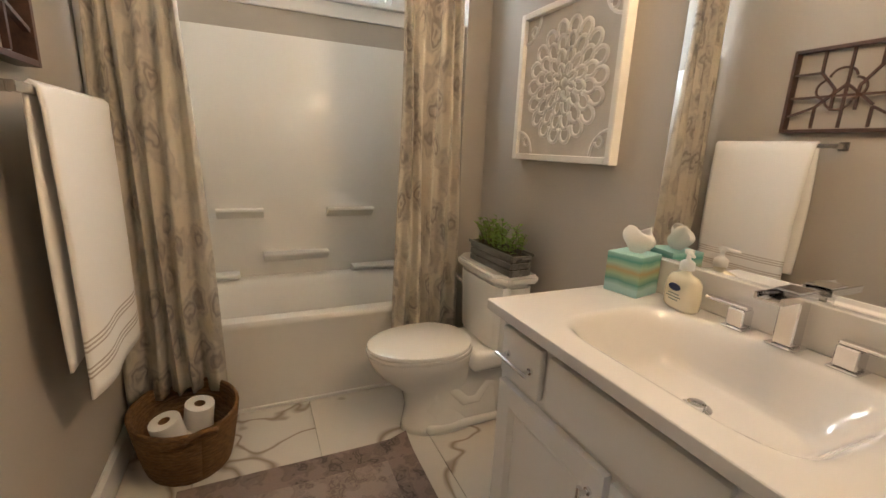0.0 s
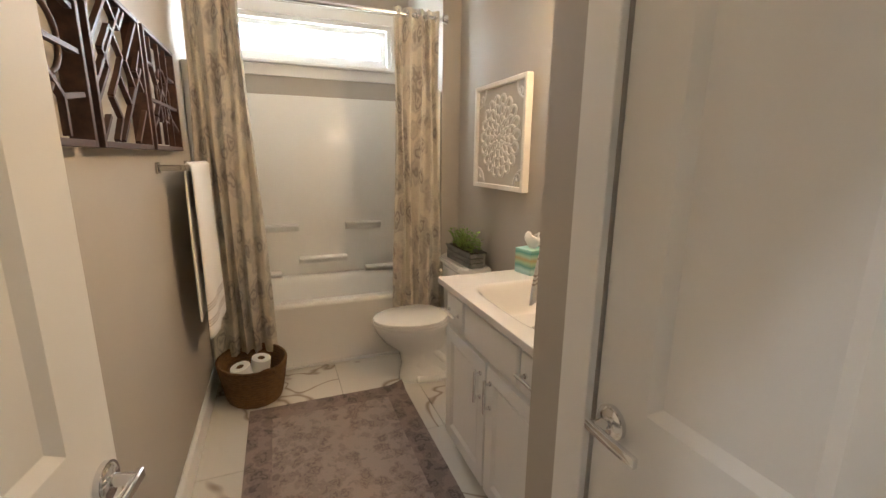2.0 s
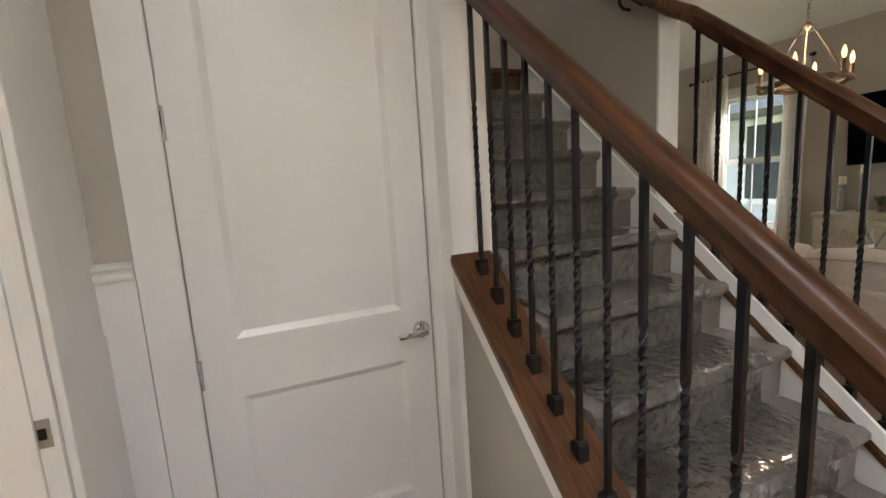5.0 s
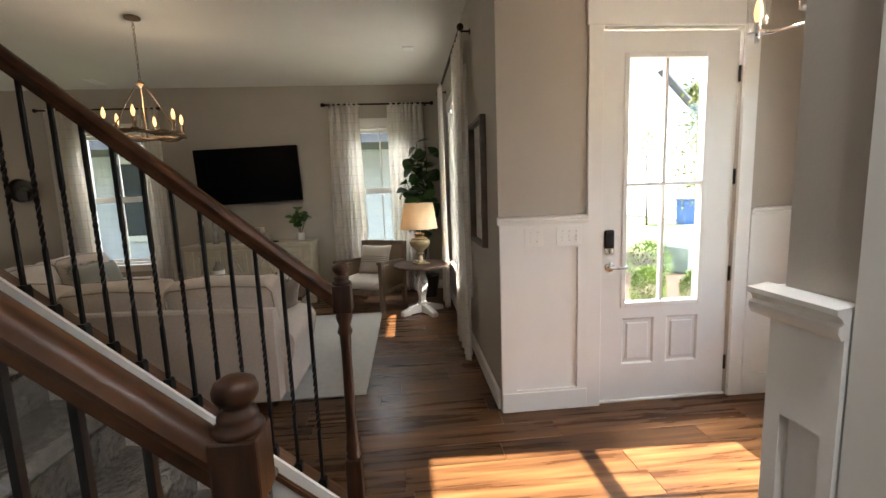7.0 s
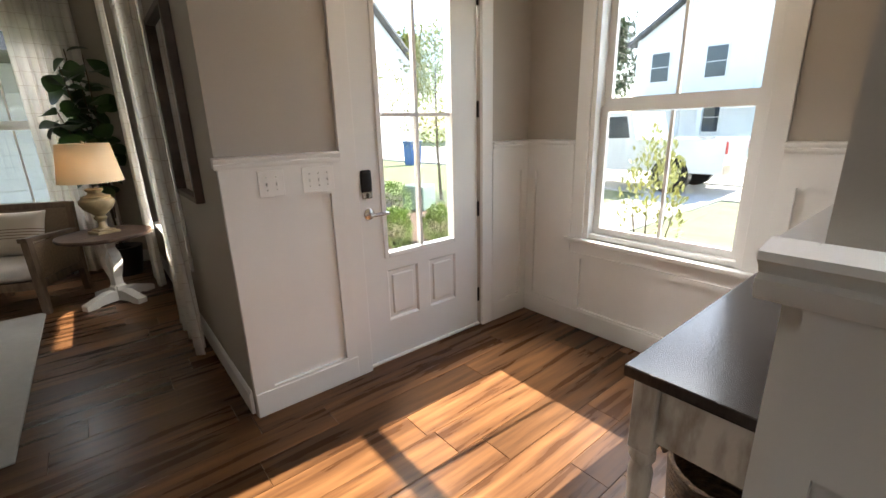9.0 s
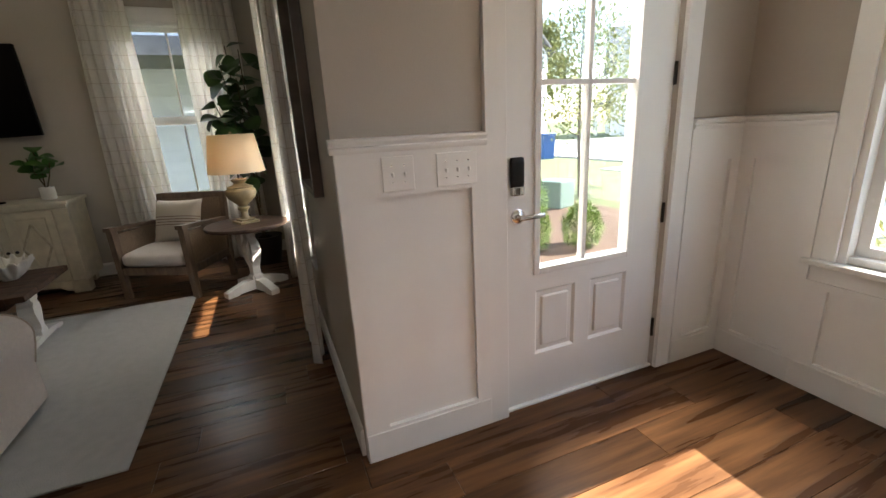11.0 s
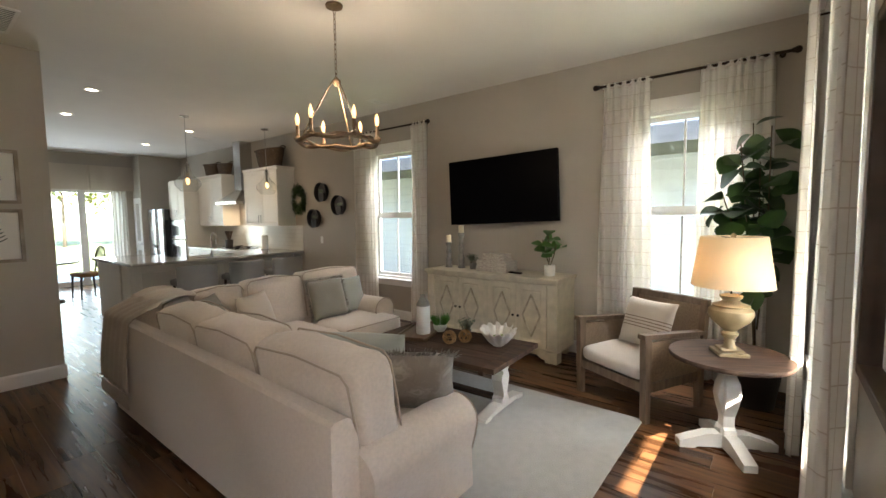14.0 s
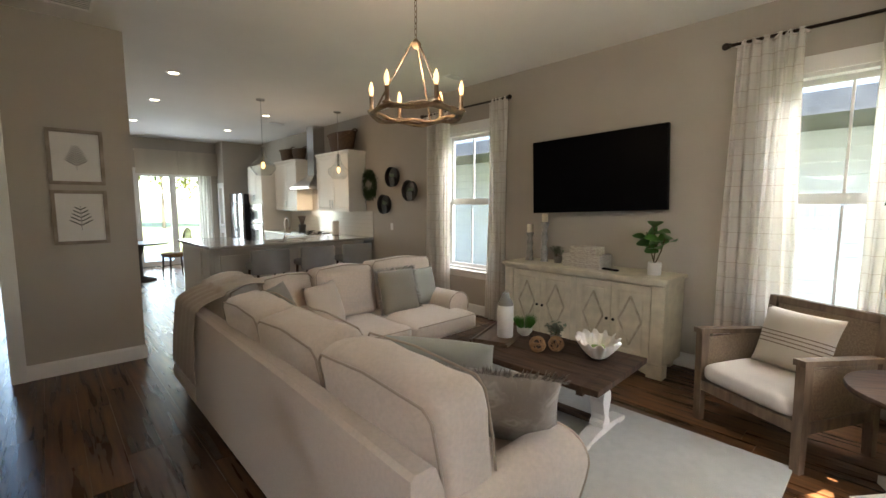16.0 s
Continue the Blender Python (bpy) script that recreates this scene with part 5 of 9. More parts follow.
tb = thing("tissue_box", pose(-1.60, 2.505, 0.881, 0, 0, 12), "teal watercolour tissue box on the vanity top", "tissue box")
part("box", cube(-0.054, -0.054, 0, 0.054, 0.054, 0.120, 0.002), TISSUEBOX, tb)


def tuft(u, v):
    a, r = u * 2 * math.pi, 0.010 + 0.024 * math.sin(v * 2.4) * (1 + 0.35 * math.sin(3 * u * 6.28 + v * 4))
    return (r * math.cos(a) * 1.3 + 0.01 * v, r * math.sin(a) * 0.6, 0.114 + 0.075 * v + 0.010 * math.sin(u * 12.6) * v)


part("tissue", sheet(28, 10, tuft, 0.001), PAPER, tb, "white tissue standing up", True)

SOAP = mat("pearl_liquid_soap", (0.72, 0.66, 0.50), 0.18, var=0.03, coat=0.5)
PUMP = mat("white_pump_plastic", (0.82, 0.81, 0.78), 0.35, var=0.02)
LOGO = mat("navy_label_ink", (0.02, 0.03, 0.10), 0.4, var=0.05)
INKG = mat("grey_ink_and_duct_shade", (0.22, 0.24, 0.20), 0.5, var=0.05)
sb = thing("soap_bottle", pose(-1.445, 2.525, 0.881, 0, 0, -10), "clear pump bottle of cream liquid soap", "soap bottle")
bm = bmesh.new()
lathe(bm, [(0.0, 0.0), (0.046, 0.0), (0.055, 0.008), (0.057, 0.04), (0.053, 0.078), (0.040, 0.092), (0.016, 0.100), (0.015, 0.108), (0.0, 0.108)], 32, sy=0.5)
part("bottle", bm, SOAP, sb, smooth=True)
bm = lathe(bmesh.new(), [(0.0, 0.108), (0.018, 0.108), (0.018, 0.128), (0.010, 0.134), (0.006, 0.136), (0.006, 0.150), (0.011, 0.152), (0.012, 0.162), (0.0, 0.164)], 20)
rod(bm, (0.0, 0.0, 0.157), (0.036, -0.02, 0.152), 0.006, 0.004, 10)
part("pump", bm, PUMP, sb, "white pump top", True)
bm = bmesh.new()
prism(bm, [(0.020 * math.cos(a), 0.062 + 0.010 * math.sin(a)) for a in [2 * math.pi * k / 20 for k in range(20)]], "y", -0.0305, -0.0285)
part("label_mark", bm, LOGO, sb, "dark oval label mark")
for z, w in ((0.042, 0.018), (0.034, 0.024), (0.026, 0.015)):
    part("label_line", cube(-w, -0.0300, z, w, -0.0285, z + 0.003), INKG, sb)

STRAW = mat("woven_seagrass", (0.13, 0.066, 0.026), 0.85, col2=(0.25, 0.135, 0.055), scale=40, stretch=(1, 1, 5), bump=0.6, bscale=120)


def basket(name, m, r0, r1, h, label, sy=0.85, rope=0.011, handles=True, material=STRAW):
    ob = thing(name, m, label, "basket")
    n = int(h / (rope * 1.45))
    for k in range(n):
        z, r = rope + k * rope * 1.45, r0 + (r1 - r0) * (k / n) ** 0.8
        pts = [(r * math.cos(a), r * sy * math.sin(a), z + 0.0015 * math.sin(a * 23 + k)) for a in [2 * math.pi * q / 40 for q in range(41)]]
        part("coil", tube(bmesh.new(), pts, rope * 0.82, 6), material, ob, smooth=True)
    part("base", lathe(bmesh.new(), [(0.0, 0.002), (r0 * 0.98, 0.002), (r0, 0.02), (0.0, 0.022)], 32, sy=sy), material, ob)
    if handles:
        for s in (-1, 1):
            pts = [(s * (r1 + 0.004 + 0.03 * math.sin(a)), 0.05 * math.cos(a), h - 0.02 + 0.0 + 0.035 * math.sin(a)) for a in [math.pi * q / 10 for q in range(11)]]
            part("handle", tube(bmesh.new(), pts, 0.010, 8), material, ob, smooth=True)
    return ob


basket("storage_basket", pose(-2.49, 1.185, 0.0, 0, 0, 20), 0.17, 0.22, 0.245, "brown woven seagrass basket on the tile floor")
for x, y, z, a in ((-2.44, 1.14, 0.180, 10), (-2.53, 1.22, 0.175, -8)):
    tr = thing("toilet_roll", pose(x, y, z - 0.055, a, 6, 0), "white toilet paper roll in the basket", "toilet roll", "spare toilet rolls")
    part("paper", lathe(bmesh.new(), [(0.021, 0.0), (0.054, 0.0), (0.055, 0.004), (0.055, 0.096), (0.054, 0.10), (0.021, 0.10), (0.021, 0.0)], 32), PAPER, tr, smooth="auto")
    part("core", lathe(bmesh.new(), [(0.0205, 0.001), (0.0205, 0.099), (0.019, 0.099), (0.019, 0.001), (0.0205, 0.001)], 24), STRAW, tr, "brown cardboard core")
for x, y, z in ((-2.45, 1.15, 0.0), (-2.54, 1.22, 0.0)):
    tr2 = thing("toilet_roll", pose(x, y, 0.024), "white toilet paper roll at the basket's bottom", "toilet roll", "spare toilet rolls")
    part("paper", lathe(bmesh.new(), [(0.021, 0.0), (0.054, 0.0), (0.055, 0.004), (0.055, 0.096), (0.054, 0.10), (0.021, 0.10), (0.021, 0.0)], 32), PAPER, tr2, smooth="auto")

RUGB = uv_cloth("faded_persian_rug", (0.34, 0.275, 0.24), (0.16, 0.12, 0.11), pattern=True, rough=0.95, pscale=17.0, weave=700)
RUGE = uv_cloth("rug_border_weave", (0.26, 0.20, 0.18), (0.085, 0.062, 0.058), pattern=True, rough=0.95, pscale=13.0, weave=700)
br = thing("bath_rug", pose(-2.29, 1.165, 0.001), "faded grey-brown patterned rug on the tile floor", "rug")


def rug_sheet(x0, y0, x1, y1, z, nx=20, ny=20):
    def f(u, v):
        x, y = x0 + (x1 - x0) * u, y0 + (y1 - y0) * v
        lift = 0.03 * max(0.0, 1 - math.hypot(x - 0.0, y - 0.885) / 0.12) ** 2
        return (x, y, z + lift + 0.001 * noise.noise(Vector((x * 5, y * 5, 0))))
    return sheet(nx, ny, f, 0.006, (abs(x1 - x0), abs(y1 - y0)))


part("field", rug_sheet(0.12, 0.12, 1.28, 0.765, 0.0085), RUGB, br)
for a in ((0.0, 0.0, 0.12, 0.885), (1.28, 0.0, 1.40, 0.885), (0.12, 0.0, 1.28, 0.12), (0.12, 0.765, 1.28, 0.885)):
    part("border", rug_sheet(*a, 0.0085, 12, 12), RUGE, br)

# warm vanity lights above the mirror
vl = thing("vanity_light", pose(-1.21, 2.598, 2.14), "brushed nickel three-lamp vanity light above the mirror", "wall light")
part("back_plate", cube(-0.30, -0.03, -0.03, 0.30, -0.001, 0.03, 0.004), BRUSHED, vl)
OPAL = glow("opal_lit_shade", (1.0, 0.72, 0.42), 4.0)
for x in (-0.22, 0.0, 0.22):
    part("shade", lathe(bmesh.new(), [(0.0, 0.06), (0.03, 0.06), (0.05, -0.04), (0.055, -0.07), (0.0, -0.07)], 20, (x, -0.10, 0.0)), OPAL, vl, "lit opal glass shade", True)
    part("arm", rod(bmesh.new(), (x, -0.03, 0.02), (x, -0.10, 0.07), 0.008), BRUSHED, vl)
lamp("bath_lamp", "AREA", look((-1.21, 2.40, 2.16), (-1.9, 0.9, 1.3)), 1.55, (1.0, 0.72, 0.47), 0.6, 0.12)

TILE = bpy.data.materials.new("veined_marble_tile")
TILE.use_nodes = True
n_, l_ = TILE.node_tree.nodes, TILE.node_tree.links
co_, oi_ = n_.new("ShaderNodeTexCoord"), n_.new("ShaderNodeObjectInfo")
ma_ = n_.new("ShaderNodeVectorMath")
ma_.operation = "MULTIPLY_ADD"
ma_.inputs[1].default_value = (31, 47, 13)
l_.new(oi_.outputs["Random"], ma_.inputs[0])
l_.new(co_.outputs["Object"], ma_.inputs[2])
nw_ = n_.new("ShaderNodeTexNoise")
nw_.inputs["Scale"].default_value, nw_.inputs["Detail"].default_value, nw_.inputs["Distortion"].default_value = 1.1, 3, 0.8
l_.new(ma_.outputs[0], nw_.inputs["Vector"])
rp_ = n_.new("ShaderNodeValToRGB")
for e_ in (0.488, 0.5, 0.512):
    rp_.color_ramp.elements.new(e_)
for e_, c_ in zip(rp_.color_ramp.elements, ((0.70, 0.67, 0.62), (0.68, 0.645, 0.59), (0.33, 0.265, 0.21), (0.68, 0.645, 0.59), (0.71, 0.69, 0.64))):
    e_.color = (*c_, 1)
rp_.color_ramp.elements[0].position, rp_.color_ramp.elements[4].position = 0.3, 0.75
l_.new(nw_.outputs["Fac"], rp_.inputs["Fac"])
l_.new(rp_.outputs["Color"], n_["Principled BSDF"].inputs["Base Color"])
n_["Principled BSDF"].inputs["Roughness"].default_value = 0.22

# ---- foyer and hall ----


def wainscot(name, m, w, panels, h=1.265, label="white board-and-batten wainscot with a chair rail", rail=True, base=0.15, ends=(0, 0)):
    """Local x along the wall, local -y into the room; panels are sunk fields (x0, x1, z0, z1)."""
    ob = thing(name, m, label, "wainscot", "", "structure")
    part("backing", cube(0, -0.006, 0.003, w, -0.0005, h), TRIM, ob)
    xs = sorted({0, w, *[q for p in panels for q in p[:2]]})
    zs = sorted({0.003, h, base, *[q for p in panels for q in p[2:]]})
    for i in range(len(xs) - 1):
        for j in range(len(zs) - 1):
            cx, cz = (xs[i] + xs[i + 1]) / 2, (zs[j] + zs[j + 1]) / 2
            if any(p[0] < cx < p[1] and p[2] < cz < p[3] for p in panels):
                continue
            part("batten", cube(xs[i], -0.024, zs[j], xs[i + 1], -0.006, zs[j + 1]), TRIM, ob)
    part("foot_board", cube(0, -0.030, 0.003, w, -0.024, base - 0.012, 0.003), TRIM, ob)
    if rail:
        bm = prism(bmesh.new(), [(-0.001, h), (-0.020, h), (-0.028, h - 0.008), (-0.034, h + 0.002), (-0.034, h + 0.012), (-0.026, h + 0.016), (-0.030, h + 0.024), (-0.038, h + 0.030), (-0.038, h + 0.038), (-0.001, h + 0.044)], "x", -ends[0], w + ends[1])
        part("chair_rail", bm, TRIM, ob, "moulded white chair rail", "auto")
    return ob


# wall to the left of the front door, and to its right
wainscot("wainscot_1", pose(3.27, -0.152, 0, 0, 0, -90), 0.575, [(0.10, 0.51, 0.15, 1.10)], ends=(0.015, 0))
wainscot("wainscot_2", pose(3.27, -1.845, 0, 0, 0, -90), 0.383, [(0.06, 0.30, 0.15, 1.10)])
wainscot("wainscot_3", pose(3.245, -2.23, 0, 0, 0, 180), 0.385, [(0.07, 0.33, 0.15, 1.10)], ends=(0, 0))
wainscot("wainscot_4", pose(2.86, -2.23, 0, 0, 0, 180), 1.11, [(0.09, 1.0, 0.15, 0.52)], h=0.555, rail=False)
wainscot("wainscot_5", pose(1.75, -2.23, 0, 0, 0, 180), 0.48, [(0.07, 0.40, 0.15, 1.10)])
wainscot("wainscot_6", pose(1.26, -2.205, 0, 0, 0, 90), 1.98, [(0.10, 0.85, 0.15, 1.10), (0.98, 1.85, 0.15, 1.10)], ends=(0, 0.03))
wainscot("wainscot_7", pose(1.26, -0.20, 0, 0, 0, 180), 0.122, [(0.03, 0.10, 0.15, 1.10)], ends=(0.036, 0))
wainscot("wainscot_8", pose(0.131, 2.11, 0), 0.098, [(0.0, 0.07, 0.15, 1.08)], h=1.24)
wainscot("wainscot_9", pose(0.13, -0.18, 0, 0, 0, 90), 1.07, [(0.10, 0.95, 0.15, 1.10)])
solid("trim_hall_side", cube(0.1301, 1.934, 0.003, 0.1325, 2.108, CEIL_H), TRIM, "white painted board beside the closet", "trim", "structure")
solid("trim_hall_corner", cube(0.13, 1.842, 0.003, 0.142, 1.93, CEIL_H, 0.002), TRIM, "white painted corner board in the hall", "trim", "structure")


def jambs(name, x0, x1, y0, y1, h, axis, label="white painted door jamb"):
    """Boards that line an opening through a wall."""
    ob = tagged(new(name), label, "trim", "", "structure")
    t = 0.012
    if axis == "x":
        part("jamb", cube(x0, y0 - 0.001, 0, x1, y0 + t, h), TRIM, ob)
        part("jamb", cube(x0, y1 - t, 0, x1, y1 + 0.001, h), TRIM, ob)
        part("stop", cube((x0 + x1) / 2, y1 - t - 0.010, 0, (x0 + x1) / 2 + 0.03, y1 - t, h), TRIM, ob)
        part("head_jamb", cube(x0, y0 + t, h - t, x1, y1 - t, h + 0.001), TRIM, ob)
    return ob


bj = jambs("jamb_bath", -0.003, 0.1295, 0.99, 1.75, 2.04, "x")
part("strike_plate", cube(0.088, 1.7355, 0.945, 0.118, 1.738, 1.01, 0.001), BRUSHED, bj, "satin steel strike plate")
# latch hole drawn as a raised black patch for the shade inside it
part("strike_hole_patch", cube(0.096, 1.7350, 0.965, 0.110, 1.7356, 0.99), IRON, bj, "dark patch in place of the latch hole's shade")
casing("casing_bath_inside", pose(-0.003, 1.37, 0, 0, 0, -90), 0.76, 2.04, cw=0.036)


def switch_plate(m, n, label):
    ob = thing("switch_plate", m, label, "light switch", "light switches")
    w = 0.046 * n + 0.028
    part("plate", cube(-w / 2, -0.006, -0.062, w / 2, 0, 0.062, 0.003, 2), PUMP, ob)
    for k in range(n):
        x = (k - (n - 1) / 2) * 0.046
        part("toggle", cube(x - 0.004, -0.018, -0.010, x + 0.004, -0.006, 0.006, 0.002), PUMP, ob)
        for z in (-0.03, 0.03):
            part("screw", rod(bmesh.new(), (x, -0.006, z), (x, -0.0072, z), 0.003, seg=8), BRUSHED, ob)
    return ob


switch_plate(pose(3.2455, -0.37, 1.178, 0, 0, -90), 2, "white two-gang switch plate on the wainscot")
switch_plate(pose(3.2455, -0.60, 1.178, 0, 0, -90), 3, "white three-gang switch plate beside the door")


def front_door():
    ob = thing("door_front", pose(3.29, -0.83, 0.015, 0, 0, -90), "white front door with a tall four-light glass", "door", "", "structure")
    W, H, T = 0.905, 2.415, 0.045
    gx0, gx1, gz0, gz1 = 0.145, 0.715, 0.655, 2.285
    bm = bmesh.new()
    pan = [(0.16, 0.25, 0.385, 0.575), (0.475, 0.25, 0.70, 0.575)]
    xs = sorted({0, W, gx0, gx1, 0.16, 0.385, 0.475, 0.70})
    zs = sorted({0, H, gz0, gz1, 0.25, 0.575})
    for i in range(len(xs) - 1):
        for j in range(len(zs) - 1):
            cx, cz = (xs[i] + xs[i + 1]) / 2, (zs[j] + zs[j + 1]) / 2
            if gx0 < cx < gx1 and gz0 < cz < gz1 or any(p[0] < cx < p[2] and p[1] < cz < p[3] for p in pan):
                continue
            box(bm, xs[i], 0, zs[j], xs[i + 1], T, zs[j + 1])
    bmesh.ops.remove_doubles(bm, verts=bm.verts, dist=0.0003)
    part("leaf", bm, DOORP, ob)
    for p in pan:
        b = bmesh.new()
        panel_ring(b, p[0], p[1], p[2], p[3], 0.0, 0.012, 0.012)
        part("panel_mould", b, DOORP, ob)
        part("raised_panel", cube(p[0] + 0.035, 0.002, p[1] + 0.035, p[2] - 0.035, 0.02, p[3] - 0.035, 0.006, 1), DOORP, ob)
    s = 0.03
    for a in ((gx0, gz0, gx0 + s, gz1), (gx1 - s, gz0, gx1, gz1), (gx0 + s, gz0, gx1 - s, gz0 + s), (gx0 + s, gz1 - s, gx1 - s, gz1)):
        part("glass_frame", cube(a[0], -0.010, a[1], a[2], T + 0.010, a[3], 0.004, 2), DOORP, ob)
    xm, zm = (gx0 + gx1) / 2, (gz0 + gz1) / 2
    part("muntin", cube(xm - 0.010, 0.006, gz0 + s, xm + 0.010, T - 0.006, gz1 - s), DOORP, ob)
    for x0, x1 in ((gx0 + s, xm - 0.010), (xm + 0.010, gx1 - s)):
        part("muntin", cube(x0, 0.006, zm - 0.010, x1, T - 0.006, zm + 0.010), DOORP, ob)
        for z0, z1 in ((gz0 + s, zm - 0.010), (zm + 0.010, gz1 - s)):
            p = part("pane", cube(x0, T / 2 - 0.002, z0, x1, T / 2 + 0.002, z1), PANE, ob)
            p.visible_shadow = False
    lever(ob, 0.062, 0.935, 1)
    lk = new("deadbolt")
    lk.parent = ob
    lk.location = (0.055, 0, 1.10)
    part("keypad", soft_box(0.066, 0.024, 0.125, 0.01, n=4, at=(0, -0.012, 0.02)), IRON, lk, "black electronic deadbolt", True)
    part("turn_plate", cube(-0.03, -0.026, -0.075, 0.03, -0.004, -0.035, 0.006, 2), BRUSHED, lk)
    part("thumb_turn", cube(-0.006, -0.042, -0.068, 0.006, -0.026, -0.042, 0.003), BRUSHED, lk)
    for z in (0.22, 0.85, 1.5, 2.15):
        part("hinge", rod(bmesh.new(), (W + 0.003, -0.006, z - 0.05), (W + 0.003, -0.006, z + 0.05), 0.008, seg=10), IRON, ob, "dark steel hinge")
    casing("casing_front_door", pose(3.27, -1.2825, 0, 0, 0, -90), 0.925, 2.45, cw=0.095, t=0.024, head=0.15)
    th = tagged(new("threshold"), "white and dark metal door threshold", "trim", "", "structure")
    part("sill_plate", cube(3.272, -1.742, 0.0, 3.43, -0.823, 0.014, 0.003), TRIM, th)


front_door()

VAL = uv_cloth("oatmeal_valance_cloth", (0.60, 0.545, 0.46), (0.54, 0.485, 0.40), spacing=0.03, width=0.12, translucent=0.4)
vn = thing("window_valance", pose(2.33, -2.10, 2.16), "oatmeal box-pleated valance over the foyer window", "valance")


def val_front(u, v):
    x = (u - 0.5) * 1.34
    pleat = min(abs(x - 0.22), abs(x + 0.22), abs(x - 0.67), abs(x + 0.67))
    return (x, -0.0 - 0.03 * max(0.0, 1 - pleat / 0.02) + 0.004 * math.sin(x * 30), v * 0.55 + 0.012 * (1 - v) * math.sin(x * 7))


part("front_panel", sheet(120, 10, val_front, 0.004, (1.34, 0.55)), VAL, vn, smooth=True)
for s in (-1, 1):
    part("return_panel", sheet(6, 8, lambda u, v, s=s: (s * 0.668, -0.125 * u - 0.002, v * 0.55), 0.004, (0.12, 0.55)), VAL, vn)
part("mounting_board", cube(-0.66, -0.126, 0.535, 0.66, -0.01, 0.55), TRIM, vn)

CLEAR = glass("clear_glass_shade", (0.97, 0.98, 0.98))
FILAMENT = glow("warm_filament", (1.0, 0.60, 0.25), 6.0)
AMBER = glow("warm_bulb", (1.0, 0.52, 0.18), 0.32)


def candle_bulb(ob, x, y, z, material=None):
    b = new("bulb")
    b.parent = ob
    b.location = (x, y, z)
    part("glass_bulb", lathe(bmesh.new(), [(0.006, 0.0), (0.012, 0.015), (0.016, 0.035), (0.013, 0.06), (0.006, 0.082), (0.0, 0.095)], 14), material or AMBER, b, "lit flame-shaped bulb", True)


def foyer_chandelier():
    c = (2.12, -1.08)
    ob = thing("foyer_chandelier", pose(c[0], c[1], FOYER_H, 0, 0, 18), "chrome chandelier with clear glass cylinder shades", "chandelier")
    part("canopy", lathe(bmesh.new(), [(0.0, 0.0), (0.06, 0.0), (0.058, -0.02), (0.015, -0.03), (0.0, -0.03)], 28), CHROME, ob, smooth="auto")
    part("stem", rod(bmesh.new(), (0, 0, -0.03), (0, 0, -0.72), 0.007), CHROME, ob, smooth="auto")
    part("hub", lathe(bmesh.new(), [(0.0, -0.66), (0.016, -0.66), (0.02, -0.69), (0.032, -0.70), (0.032, -0.72), (0.02, -0.735), (0.012, -0.76), (0.0, -0.77)], 20), CHROME, ob, smooth="auto")
    for k in range(4):
        a = k * math.pi / 2 + 0.4
        x, y, z = 0.175 * math.cos(a), 0.175 * math.sin(a), -0.715
        arm = part("arm", tube(bmesh.new(), [(0.02 * math.cos(a), 0.02 * math.sin(a), -0.71), (x * 0.6, y * 0.6, z - 0.002), (x, y, z)], 0.006), CHROME, ob, smooth=True)
        part("cup", lathe(bmesh.new(), [(0.0, -0.03), (0.008, -0.03), (0.010, -0.005), (0.034, 0.0), (0.034, 0.008), (0.012, 0.010), (0.012, 0.045), (0.0, 0.045)], 20, (x, y, z)), CHROME, arm, smooth="auto")
        part("glass_cylinder", lathe(bmesh.new(), [(0.038, 0.006), (0.038, 0.18), (0.0365, 0.18), (0.0365, 0.006)], 28, (x, y, z)), CLEAR, arm, "clear glass cylinder shade", True)
        candle_bulb(arm, x, y, z + 0.045)
    lamp("foyer_chandelier_light", "POINT", pose(c[0], c[1], FOYER_H - 0.60), 1.2, (1.0, 0.76, 0.52), 0.04)


foyer_chandelier()

TABLETOP = mat("black_brown_top", (0.022, 0.018, 0.017), 0.22, var=0.25, scale=12, stretch=(6, 0.6, 1), bump=0.03, bscale=40)
DISTRESS = mat("distressed_whitewash", (0.16, 0.12, 0.085), 0.7, col2=(0.46, 0.42, 0.36), mix=0.40, scale=9, stretch=(3, 3, 0.9), bump=0.15, bscale=50)


